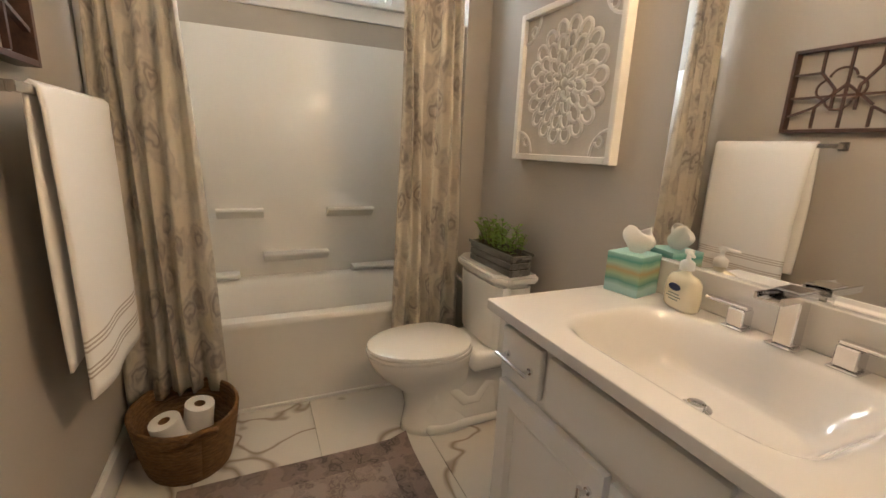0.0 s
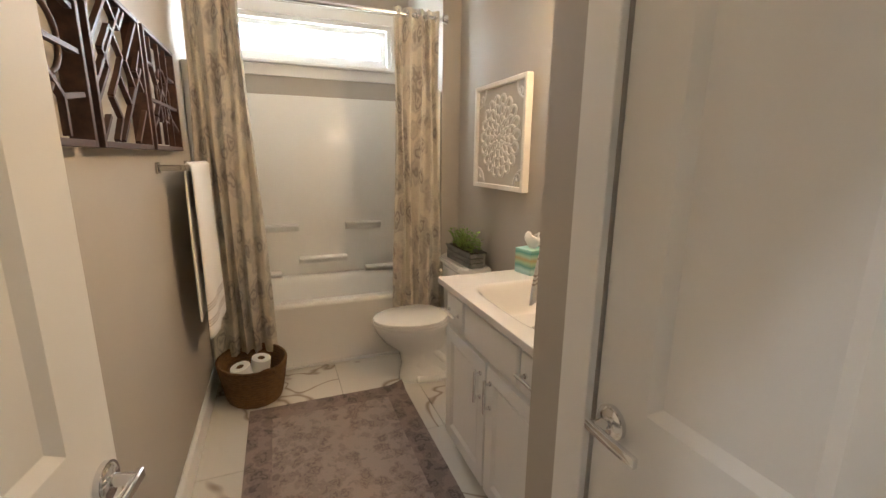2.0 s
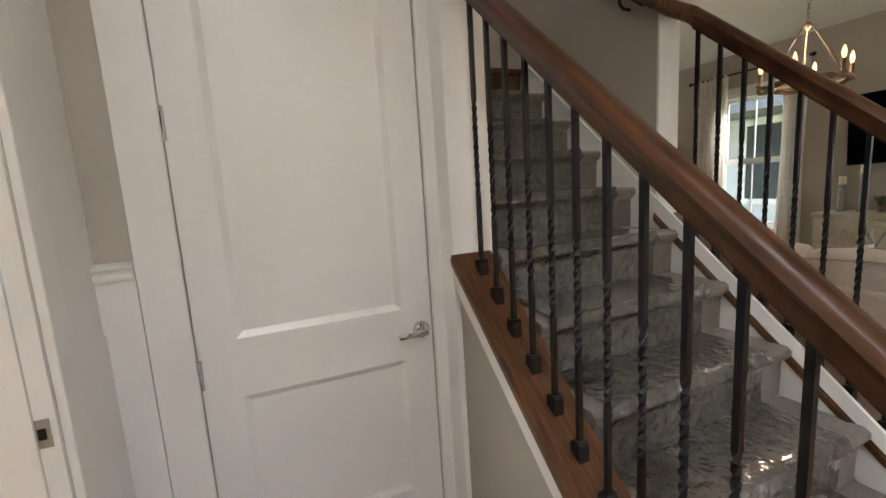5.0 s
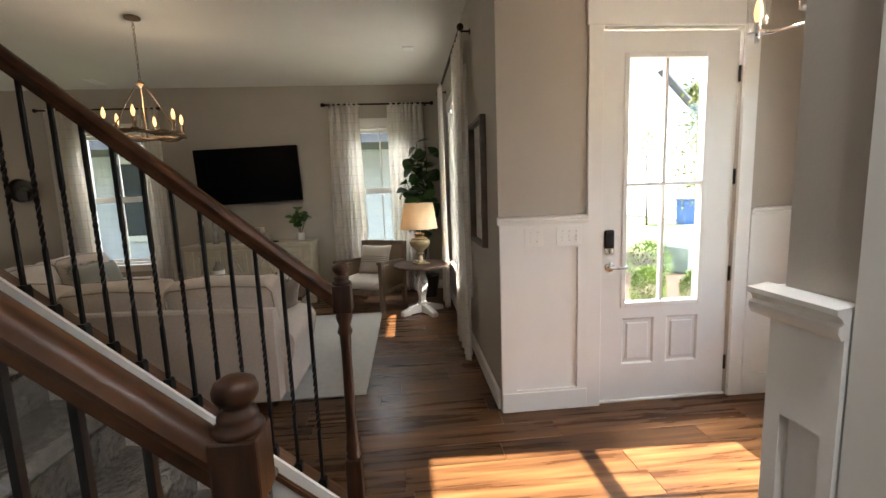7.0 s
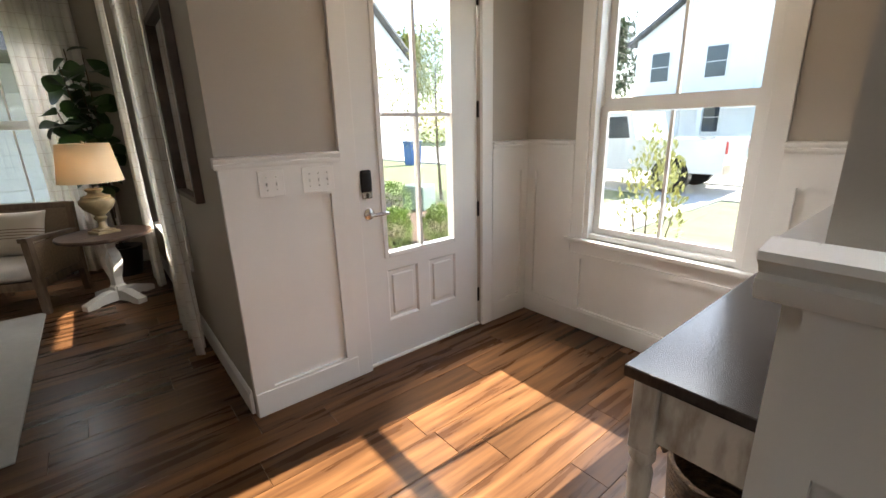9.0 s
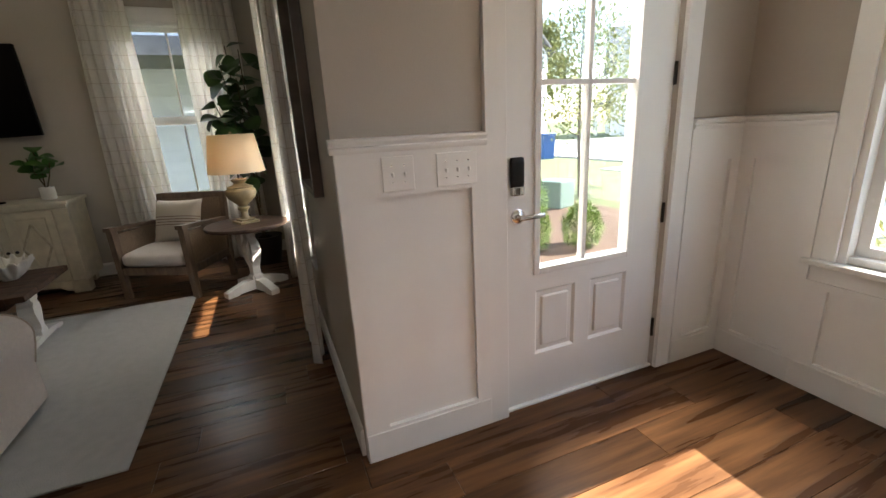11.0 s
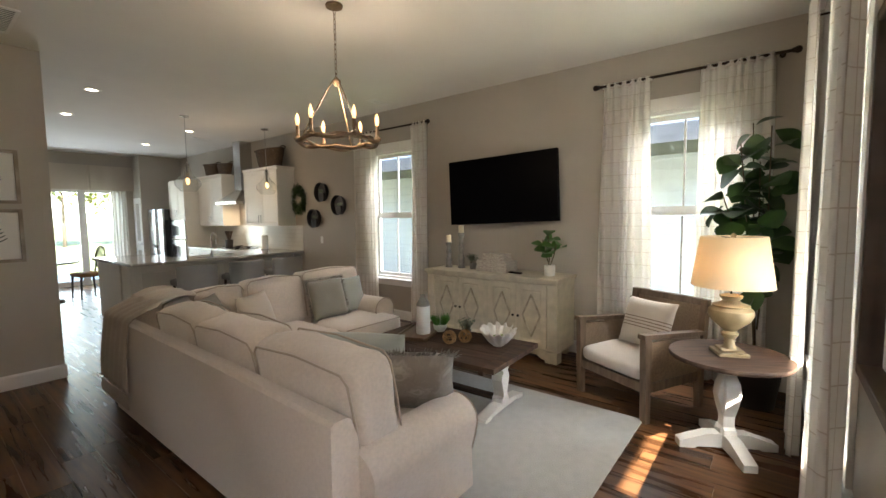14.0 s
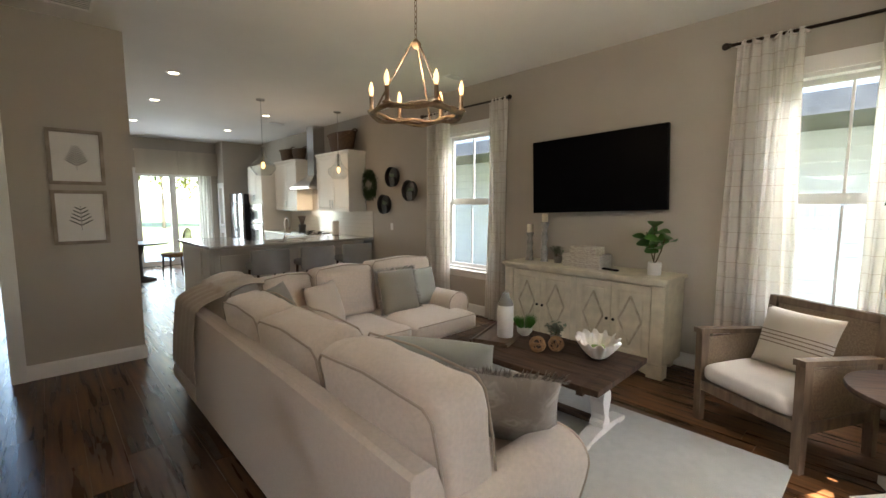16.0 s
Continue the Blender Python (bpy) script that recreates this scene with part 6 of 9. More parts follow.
def console():
    ob = thing("console_table", pose(1.285, -1.32, 0), "whitewashed console table with a dark wood top", "console table")
    w, d = 1.14, 0.38
    part("top", cube(0, -w / 2, 0.745, d + 0.02, w / 2, 0.78, 0.004, 2), TABLETOP, ob, "dark polished wood top")
    for x in (0.035, d - 0.035):
        for s in (-1, 1):
            y = s * (w / 2 - 0.05)
            lg = lathe(bmesh.new(), [(0.020, 0.0), (0.026, 0.03), (0.022, 0.06), (0.030, 0.30), (0.034, 0.44), (0.026, 0.47), (0.036, 0.49), (0.036, 0.51), (0.030, 0.52)], 18, (x, y, 0))
            part("leg", lg, DISTRESS, ob, smooth=True)
            part("leg_block", cube(x - 0.032, y - 0.032, 0.52, x + 0.032, y + 0.032, 0.745, 0.003), DISTRESS, ob)
    part("apron", cube(0.02, -w / 2 + 0.082, 0.56, d - 0.05, w / 2 - 0.082, 0.745), DISTRESS, ob)
    for k in (-1, 1):
        f = part("drawer_front", cube(d - 0.05, k * 0.24 - 0.215, 0.58, d - 0.028, k * 0.24 + 0.215, 0.725, 0.004), DISTRESS, ob)
        part("knob", lathe(bmesh.new(), [(0.0, 0.0), (0.007, 0.0), (0.007, 0.012), (0.014, 0.018), (0.012, 0.026), (0.0, 0.028)], 14), IRON, f).matrix_basis = pose(d - 0.028, k * 0.24, 0.65, 0, 90)
    for s in (-1, 1):
        part("end_apron", cube(0.07, s * (w / 2 - 0.05) - 0.012, 0.56, d - 0.07, s * (w / 2 - 0.05) + 0.012, 0.745), DISTRESS, ob)
    part("lower_shelf", cube(0.01, -w / 2 + 0.03, 0.10, d - 0.01, w / 2 - 0.03, 0.125, 0.003), DISTRESS, ob)


console()
DARKSTRAW = mat("dark_water_hyacinth", (0.045, 0.025, 0.014), 0.85, col2=(0.13, 0.078, 0.04), scale=40, bump=0.7, bscale=110)
basket("storage_basket", pose(1.48, -1.05, 0.126), 0.135, 0.155, 0.27, "large dark woven basket under the console table", sy=0.95, rope=0.012, material=DARKSTRAW)


def can_light(x, y, z, energy, color=(1.0, 0.87, 0.72), lit=True):
    ob = thing("recessed_light", pose(x, y, z), "round white recessed ceiling light, lit", "ceiling light", "recessed ceiling lights")
    part("trim_ring", lathe(bmesh.new(), [(0.052, -0.001), (0.085, -0.001), (0.085, -0.006), (0.078, -0.009), (0.056, -0.006), (0.052, -0.001)], 28), PUMP, ob, smooth="auto")
    part("lens", lathe(bmesh.new(), [(0.0, -0.003), (0.054, -0.003), (0.054, -0.005), (0.0, -0.005)], 24), LENS, ob, "glowing lens")
    if energy:
        lamp("can_beam", "AREA", look((x, y, z - 0.015), (x, y, 0)), energy, color, 0.1, 0.1, 150)


LENS = glow("lit_lens", (1.0, 0.82, 0.58), 1.2)
# unseen fixture: recessed light added to brighten the hall and closet door
can_light(0.62, -0.02, CEIL_H, 2.0, (0.97, 0.98, 1.0))

# ---- living room ----
PLAID = uv_cloth("cream_windowpane_linen", (0.90, 0.875, 0.835), (0.63, 0.56, 0.49), spacing=0.125, width=0.035, translucent=0.58, rough=0.9)
BRONZE = mat("oil_rubbed_bronze", (0.035, 0.025, 0.018), 0.38, metal=0.8, var=0.2)


def curtain_rod(a, b, label):
    ob = thing("curtain_rod", pose(0, 0, 0), label, "curtain rod", "curtain rods")
    part("bar", rod(bmesh.new(), a, b, 0.0125, seg=14), BRONZE, ob, smooth="auto")
    d = (Vector(b) - Vector(a)).normalized()
    for p, s in ((Vector(a), -1), (Vector(b), 1)):
        bm = bmesh.new()
        rod(bm, p, p + d * s * 0.012, 0.020, seg=14)
        bmesh.ops.create_uvsphere(bm, u_segments=14, v_segments=10, radius=0.028, matrix=Matrix.Translation(p + d * s * 0.034))
        part("finial", bm, BRONZE, ob, "round bronze finial", "auto")
        q = p - d * s * 0.06
        w = Vector((XW, q.y, q.z)) if abs(d.y) > 0.5 else Vector((q.x, -0.15, q.z))
        part("bracket", rod(rod(bmesh.new(), q, w, 0.007, seg=10), w, w.lerp(q, 0.08), 0.022, seg=14), BRONZE, ob, smooth="auto")
    return ob


def drape(x, y, width, rz, folds, seed, label, top=2.77, flare=1.15, group="window curtains"):
    ob = thing("window_curtain", pose(x, y, 0.012, 0, 0, rz), label, "curtain", group)
    part("cloth", curtain(width, top - 0.0, folds, 0.032, width * 1.9, flare, seed), PLAID, ob, smooth=True)
    part("header_tape", curtain(width, 0.05, folds, 0.018, width * 1.9, 1.0, seed), PLAID, ob, smooth=True).location = (0, 0, top - 0.05)
    return ob


RODX = XW - 0.085
curtain_rod((RODX, 0.03, 2.765), (RODX, 1.52, 2.765), "bronze curtain rod over the window")
curtain_rod((RODX, 3.79, 2.765), (RODX, 5.33, 2.765), "bronze curtain rod over the far window")
curtain_rod((4.17, -0.06, 2.765), (6.40, -0.06, 2.765), "bronze curtain rod on the front wall")
drape(RODX, 1.26, 0.44, 90, 6, 11, "cream windowpane-check linen curtain beside the armchair")
drape(RODX, 0.385, 0.50, 90, 7, 12, "cream windowpane-check linen curtain behind the lamp")
drape(RODX, 3.935, 0.27, 90, 4, 13, "cream windowpane-check linen curtain beside the sideboard", flare=1.1)
drape(RODX, 5.03, 0.46, 90, 6, 14, "cream windowpane-check linen curtain at the far window")
drape(4.52, -0.070, 0.70, 0, 5, 15, "cream windowpane-check linen curtain beside the framed mirror", flare=1.12)
drape(6.12, -0.055, 0.44, 0, 6, 16, "cream windowpane-check linen curtain in the front corner")

FRAMEW = mat("dark_walnut_frame", (0.05, 0.032, 0.022), 0.45, scale=8, col2=(0.10, 0.068, 0.048), bump=0.05)
fm = thing("framed_mirror", pose(3.905, -0.15, 1.54), "large mirror in a slim dark wood frame", "mirror")
W2, H2 = 0.285, 0.47
part("mirror_plate", cube(-W2 + 0.02, 0.012, -H2 + 0.02, W2 - 0.02, 0.018, H2 - 0.02), MIRROR, fm)
for a in ((-W2, -H2, -W2 + 0.03, H2), (W2 - 0.03, -H2, W2, H2), (-W2 + 0.03, -H2, W2 - 0.03, -H2 + 0.03), (-W2 + 0.03, H2 - 0.03, W2 - 0.03, H2)):
    part("frame_board", cube(a[0], 0.001, a[1], a[2], 0.042, a[3], 0.002), FRAMEW, fm)

# television
tv = thing("television", pose(6.965, 2.635, 1.81, 0, -2, -87), "black flat-screen television on a wall mount", "television")
part("panel", cube(-0.70, -0.028, -0.39, 0.70, 0.02, 0.39, 0.004), BLACK, tv)
part("screen", cube(-0.692, -0.0295, -0.380, 0.692, -0.028, 0.383), mat("tv_glass", (0.003, 0.003, 0.004), 0.35, var=0.0, spec=0.03), tv, "dark glossy switched-off screen")
part("wall_mount", cube(-0.2, 0.02, -0.15, 0.2, 0.055, 0.15), IRON, tv)

GLAZE = mat("antique_glazed_cream", (0.36, 0.31, 0.22), 0.5, col2=(0.56, 0.51, 0.40), scale=14, bump=0.1, bscale=50)


def sideboard():
    ob = thing("sideboard", pose(6.59, 1.77, 0), "antique cream sideboard with diamond panel doors", "sideboard")
    L, D = 1.69, 0.465
    part("body", cube(0.03, 0.05, 0.10, D, L - 0.05, 0.80), CREAM, ob)
    part("top", cube(-0.03, -0.02, 0.835, D + 0.02, L + 0.02, 0.868, 0.006, 2), CREAM, ob, "cream moulded top")
    part("cornice", prism(bmesh.new(), [(0.03, 0.80), (0.0, 0.80), (-0.012, 0.815), (-0.015, 0.835), (D, 0.835), (D, 0.80)], "y", 0.0, L), CREAM, ob)
    for y0, y1 in ((0.0, 0.11), (L - 0.11, L)):
        part("pilaster", cube(0.0, y0, 0.12, 0.06, y1, 0.80, 0.006, 2), CREAM, ob)
        part("plinth_block", cube(-0.02, y0 - 0.012, 0.0, 0.10, y1 + 0.012, 0.12, 0.008, 2), CREAM, ob)
        part("side_panel", cube(0.06, y0 + 0.004, 0.10, D, y1 - 0.004, 0.80), CREAM, ob)
    part("centre_stile", cube(0.008, L / 2 - 0.03, 0.13, 0.03, L / 2 + 0.03, 0.80), CREAM, ob)
    sk = bmesh.new()
    prism(sk, [(0.12, 0.12), (0.12, 0.02), (0.17, 0.03), (0.22, 0.065), (0.40, 0.075), (L - 0.40, 0.075), (L - 0.22, 0.065), (L - 0.17, 0.03), (L - 0.12, 0.02), (L - 0.12, 0.12)], "x", 0.0, 0.03)
    part("shaped_skirt", sk, CREAM, ob)
    for s in (0.06, L - 0.14):
        part("rear_foot", cube(D - 0.08, s, 0, D, s + 0.08, 0.10), CREAM, ob)
    dw = (L / 2 - 0.03 - 0.115) / 2
    for k, y0 in enumerate((0.115, 0.115 + dw, L / 2 + 0.03, L / 2 + 0.03 + dw)):
        d = new("door")
        d.parent = ob
        bm = slab_with_panels(dw - 0.006, 0.655, 0.02, [(0.055, 0.055, dw - 0.061, 0.60)])
        p = part("door_panel", bm, CREAM, d)
        p.matrix_basis = pose(0.008, y0 + dw - 0.003, 0.135, 0, 0, -90)
        cy, cz, hy, hz = y0 + dw / 2, 0.135 + 0.3275, dw / 2 - 0.075, 0.22
        pts = [(cy - hy, cz), (cy, cz + hz), (cy + hy, cz), (cy, cz - hz)]
        bm = bmesh.new()
        for (ya, za), (yb, zb) in zip(pts, pts[1:] + pts[:1]):
            rod(bm, (0.012, ya, za), (0.012, yb, zb), 0.010, seg=6)
        part("diamond_moulding", bm, GLAZE, d, "raised diamond moulding")
        ky = y0 + 0.028 if k % 2 else y0 + dw - 0.034
        part("knob", lathe(bmesh.new(), [(0.0, 0.0), (0.006, 0.0), (0.006, 0.014), (0.014, 0.02), (0.012, 0.028), (0.0, 0.03)], 14), IRON, d, "dark bronze knob", True).matrix_basis = pose(0.008, ky, 0.45, 0, -90)
    return ob


sideboard()

# ---- things on the sideboard (top at 0.868) ----
ZS = 0.868
CANDLE = mat("ivory_wax", (0.78, 0.70, 0.52), 0.5, var=0.03)
GREYGL = mat("grey_mercury_ceramic", (0.20, 0.19, 0.175), 0.3, col2=(0.36, 0.34, 0.31), scale=14, coat=0.4)
for x, y, h in ((6.85, 3.32, 0.315), (6.87, 3.14, 0.435)):
    ob = thing("candle_holder", pose(x, y, ZS), "grey turned candle holder with an ivory candle", "candle holder", "candle holders")
    part("stem", lathe(bmesh.new(), [(0.0, 0.0), (0.045, 0.0), (0.045, 0.015), (0.034, 0.03), (0.040, h * 0.3), (0.026, h * 0.45), (0.038, h * 0.6), (0.022, h * 0.8), (0.042, h * 0.94), (0.044, h), (0.0, h)], 24), GREYGL, ob, smooth=True)
    part("candle", lathe(bmesh.new(), [(0.0, h), (0.033, h), (0.034, h + 0.085), (0.030, h + 0.09), (0.0, h + 0.088)], 24), CANDLE, ob, "ivory pillar candle", "auto")
POTG = mat("grey_stone_pot", (0.30, 0.29, 0.27), 0.7, var=0.12, scale=20, bump=0.1)
hp = thing("potted_herb", pose(6.86, 2.96, ZS), "small grey pot of grey-green herbs on the sideboard", "potted plant")
part("pot", lathe(bmesh.new(), [(0.0, 0.0), (0.035, 0.0), (0.045, 0.07), (0.042, 0.07), (0.0, 0.065)], 20), POTG, hp, smooth="auto")
sprigs(hp, 22, (0.06, 0.06), 0.065, 0.11, 0.03, LEAFG, 8, leaves=9, spread=1.2)
BONE = mat("bone_inlay", (0.36, 0.31, 0.25), 0.5, col2=(0.66, 0.62, 0.54), scale=60, stretch=(1, 1, 2), bump=0.1, bscale=120)
for k, (w, d, h, z) in enumerate(((0.40, 0.26, 0.042, 0.0), (0.39, 0.25, 0.042, 0.0425), (0.40, 0.25, 0.040, 0.085), (0.28, 0.19, 0.040, 0.1255), (0.27, 0.18, 0.038, 0.166))):
    ob = thing("decorative_box", pose(6.85, 2.62, ZS + z, 0, 0, 90), "cream bone-patterned box in a stack on the sideboard", "box", "stacked boxes")
    part("body", cube(-w / 2, -d / 2, 0, w / 2, d / 2, h * 0.6, 0.003), BONE, ob)
    part("lid", cube(-w / 2 - 0.003, -d / 2 - 0.003, h * 0.6, w / 2 + 0.003, d / 2 + 0.003, h, 0.003), BONE, ob)
rc = thing("remote_control", pose(6.76, 2.33, ZS, 0, 0, 75), "black remote control lying on the sideboard", "remote control")
part("body", cube(-0.085, -0.022, 0, 0.085, 0.022, 0.018, 0.006, 2), BLACK, rc)
WHITEPOT = mat("white_stoneware", (0.68, 0.66, 0.62), 0.45, var=0.05, scale=12, bump=0.05)


def leafy(ob, stems, material, seed, rise=(-0.1, 0.65)):
    """Stems (top, leaves, leaf length) that carry broad leaves."""
    rnd = random.Random(seed)
    for base, top, cnt, ln in stems:
        b, t = Vector(base), Vector(top)
        mid = (b + t) / 2 + Vector((rnd.uniform(-.03, .03), rnd.uniform(-.03, .03), 0))
        pts = [b, b.lerp(mid, 0.6), mid, mid.lerp(t, 0.6), t]
        part("stem", tube(bmesh.new(), pts, 0.009 * max(0.4, ln / 0.3), 6, 0.004), STEM, ob, smooth=True)
        for k in range(cnt):
            f = 0.35 + 0.65 * (k + 0.5) / cnt
            p = b.lerp(mid, f * 2) if f < 0.5 else mid.lerp(t, f * 2 - 1)
            a = k * 2.4 + rnd.random() * 1.5
            s = ln * rnd.uniform(0.75, 1.1)
            tip = p + Vector((math.cos(a) * s * 0.85, math.sin(a) * s * 0.85, s * rnd.uniform(*rise)))
            bm = bmesh.new()
            face = Vector((rnd.uniform(-0.9, 0.4), rnd.uniform(-0.7, 0.7), rnd.uniform(0.4, 1.0)))
            leaf(bm, p.lerp(tip, 0.10), tip, s * 0.80, 0.25, face, n=8, belly=1.2)
            part("leaf", bm, material, ob, smooth=True)


LEAFM = mat("fresh_broad_leaf", (0.03, 0.10, 0.015), 0.45, col2=(0.085, 0.20, 0.035), scale=6, bump=0.2, bscale=30)
pp = thing("potted_plant", pose(6.80, 1.945, ZS), "white pot of broad green leaves on the sideboard", "potted plant")
part("pot", lathe(bmesh.new(), [(0.0, 0.0), (0.05, 0.0), (0.056, 0.01), (0.056, 0.11), (0.050, 0.115), (0.0, 0.105)], 24), WHITEPOT, pp, smooth="auto")
leafy(pp, [((0, 0, 0.1), (0.02, 0.09, 0.38), 6, 0.19), ((0.01, 0, 0.1), (-0.04, -0.09, 0.34), 5, 0.18), ((0.0, 0.01, 0.1), (-0.03, 0.01, 0.43), 6, 0.17)], LEAFM, 3, (-0.15, 0.6))

# ---- rug and coffee table ----
rg = thing("area_rug", pose(0, 0, 0), "cream woven area rug on the plank floor", "rug")
part("weave", cube(3.66, 0.79, 0.001, 5.86, 3.9, 0.012, 0.004), RUGL, rg)
PLANKT = mat("dark_plank_tabletop", (0.032, 0.018, 0.012), 0.7, spec=0.2, scale=5, col2=(0.095, 0.058, 0.038), stretch=(8, 0.8, 1), bump=0.1, bscale=30)
WHITEW = mat("chalk_white_wood", (0.66, 0.635, 0.59), 0.55, var=0.06, scale=9, bump=0.06, bscale=50)


def coffee_table():
    ob = thing("coffee_table", pose(5.385, 2.22, 0.012, 0, 0, 2), "dark plank coffee table on white baluster legs", "coffee table")
    for k in range(5):
        x0 = -0.37 + k * 0.148
        part("plank", cube(x0 + 0.001, -0.55, 0.405, x0 + 0.147, 0.55, 0.445, 0.003), PLANKT, ob)
    for s in (-1, 1):
        part("breadboard_end", cube(-0.37, s * 0.551, 0.405, 0.37, s * 0.65, 0.445, 0.003), PLANKT, ob)
        part("apron", cube(-0.30, s * 0.50 - 0.02, 0.35, 0.30, s * 0.50 + 0.02, 0.405), PLANKT, ob)
        prof = [(-0.05, 0.06), (-0.05, 0.09), (-0.03, 0.105), (-0.028, 0.14), (-0.045, 0.19), (-0.058, 0.235), (-0.052, 0.275), (-0.03, 0.30), (-0.055, 0.32), (-0.06, 0.35)]
        o = prof + [(-x, z) for x, z in reversed(prof)]
        bm = prism(bmesh.new(), o, "y", s * 0.50 - 0.045, s * 0.50 + 0.045)
        part("leg", bm, WHITEW, ob, "white baluster-cut leg")
        o = [(-0.30, 0.0), (-0.22, 0.0), (-0.20, 0.015), (0.20, 0.015), (0.22, 0.0), (0.30, 0.0), (0.30, 0.025), (0.10, 0.06), (-0.10, 0.06), (-0.30, 0.025)]
        part("foot", prism(bmesh.new(), o, "y", s * 0.50 - 0.045, s * 0.50 + 0.045), WHITEW, ob, "white sled foot")
    part("stretcher", cube(-0.035, -0.455, 0.06, 0.035, 0.455, 0.09, 0.004), PLANKT, ob)


coffee_table()
ZT = 0.457
TRAYW = mat("brown_tray_wood", (0.10, 0.055, 0.03), 0.5, scale=6, col2=(0.18, 0.11, 0.065), stretch=(1, 6, 1))
ty = thing("serving_tray", pose(5.46, 2.58, ZT, 0, 0, 20), "long brown wooden tray on the coffee table", "tray")
part("base", cube(-0.28, -0.14, 0, 0.28, 0.14, 0.012, 0.003), TRAYW, ty)
for s in (-1, 1):
    part("rim", prism(bmesh.new(), [(-0.31, 0.012), (0.31, 0.012), (0.33, 0.04), (0.25, 0.03), (-0.25, 0.03), (-0.33, 0.04)], "y", s * 0.14 - 0.006, s * 0.14 + 0.006), TRAYW, ty)
    part("end_rim", cube(s * 0.28 - 0.006, -0.134, 0.012, s * 0.28 + 0.006, 0.134, 0.035, 0.002), TRAYW, ty)
GREYC = mat("grey_stone_glaze", (0.20, 0.185, 0.165), 0.7, var=0.15, scale=18, bump=0.15)
bo = thing("ceramic_bottle", pose(5.42, 2.52, ZT + 0.013) @ Matrix.Diagonal((1.15, 1.15, 1.25, 1.0)), "white ceramic bottle with a grey shoulder on the tray", "vase")
part("body", lathe(bmesh.new(), [(0.0, 0.0), (0.05, 0.0), (0.054, 0.006), (0.054, 0.19), (0.052, 0.20)], 28), WHITEPOT, bo, smooth="auto")
part("shoulder", lathe(bmesh.new(), [(0.052, 0.20), (0.046, 0.222), (0.030, 0.245), (0.022, 0.262), (0.024, 0.275), (0.016, 0.276), (0.0, 0.26)], 28), GREYC, bo, "rough grey shoulder and neck", True)
gp = thing("grass_pot", pose(5.56, 2.44, ZT + 0.013), "white bowl of bright green grass on the tray", "potted plant")
part("bowl", lathe(bmesh.new(), [(0.0, 0.0), (0.035, 0.0), (0.058, 0.03), (0.062, 0.062), (0.056, 0.062), (0.0, 0.055)], 24), WHITEPOT, gp, smooth="auto")
GRASS = mat("grass_blade", (0.05, 0.17, 0.012), 0.5, var=0.3, scale=40)
bm, rnd_ = bmesh.new(), random.Random(2)
for _ in range(260):
    a, r = rnd_.random() * 6.28, 0.05 * math.sqrt(rnd_.random())
    p = Vector((r * math.cos(a), r * math.sin(a), 0.055))
    h = rnd_.uniform(0.07, 0.11)
    leaf(bm, p, p + Vector((math.cos(a) * r * 1.1, math.sin(a) * r * 1.1, h)), 0.006, 0.1, Vector((math.sin(a), -math.cos(a), 0.2)), n=3)
ob_ = part("grass", bm, GRASS, gp, smooth=True)
ob_["kind"] = "stuff"
sp = thing("succulent_pot", pose(5.66, 2.22, ZT), "grey-green trailing plant in a small pot", "potted plant")
part("pot", lathe(bmesh.new(), [(0.0, 0.0), (0.03, 0.0), (0.045, 0.04), (0.040, 0.04), (0.0, 0.035)], 18), GREYC, sp, smooth="auto")
sprigs(sp, 26, (0.06, 0.06), 0.035, 0.09, 0.032, LEAFG, 12, leaves=8, spread=1.6)
VINE = mat("pale_rattan", (0.30, 0.17, 0.075), 0.6, var=0.15)
for x, y, r in ((5.33, 2.16, 0.058), (5.44, 2.08, 0.055)):
    ob = thing("rattan_ball", pose(x, y, ZT + r), "open woven rattan ball on the coffee table", "decor ball", "rattan balls")
    rr_ = random.Random(int(x * 100))
    for k in range(9):
        q = Euler((rr_.random() * 3.1, rr_.random() * 3.1, rr_.random() * 3.1)).to_matrix()
        part("hoop", tube(bmesh.new(), [q @ Vector((r * 0.95 * math.cos(a), r * 0.95 * math.sin(a), 0)) for a in [2 * math.pi * i / 20 for i in range(21)]], 0.0042, 5), VINE, ob, smooth=True)
SHELL = mat("white_shell_glaze", (0.76, 0.73, 0.67), 0.35, var=0.04, scale=15, coat=0.3)
sh = thing("shell_bowl", pose(5.54, 1.82, ZT, 0, 0, 30), "white ruffled clam-shell bowl on the coffee table", "bowl")


def shell(u, v):
    a = u * 2 * math.pi
    ruff = 1 + 0.13 * math.sin(a * 12) * v ** 1.5
    r = (0.035 + 0.125 * v ** 0.75) * ruff
    return (r * math.cos(a) * 1.15, r * math.sin(a) * 0.85, 0.006 + 0.125 * v ** 1.4 + 0.014 * math.sin(a * 12 + 1.2) * v)


part("shell", sheet(108, 12, shell, 0.006), SHELL, sh, smooth=True)
part("foot", lathe(bmesh.new(), [(0.0, 0.0), (0.045, 0.0), (0.04, 0.02), (0.0, 0.02)], 20), SHELL, sh)
part("moss", soft_box(0.12, 0.10, 0.05, 0.024, n=6, at=(0, 0, 0.055), sag=0.02), LEAF, sh, "green moss in the shell", True)


# ---- sectional sofa ----
PIPE = mat("sofa_piping", (0.42, 0.35, 0.285), 0.9, var=0.05)
FOOT = mat("black_sofa_foot", (0.015, 0.012, 0.011), 0.4, var=0.1)


def piping(parent, pts):
    part("piping", tube(bmesh.new(), pts, 0.006, 6), PIPE, parent, smooth=True)


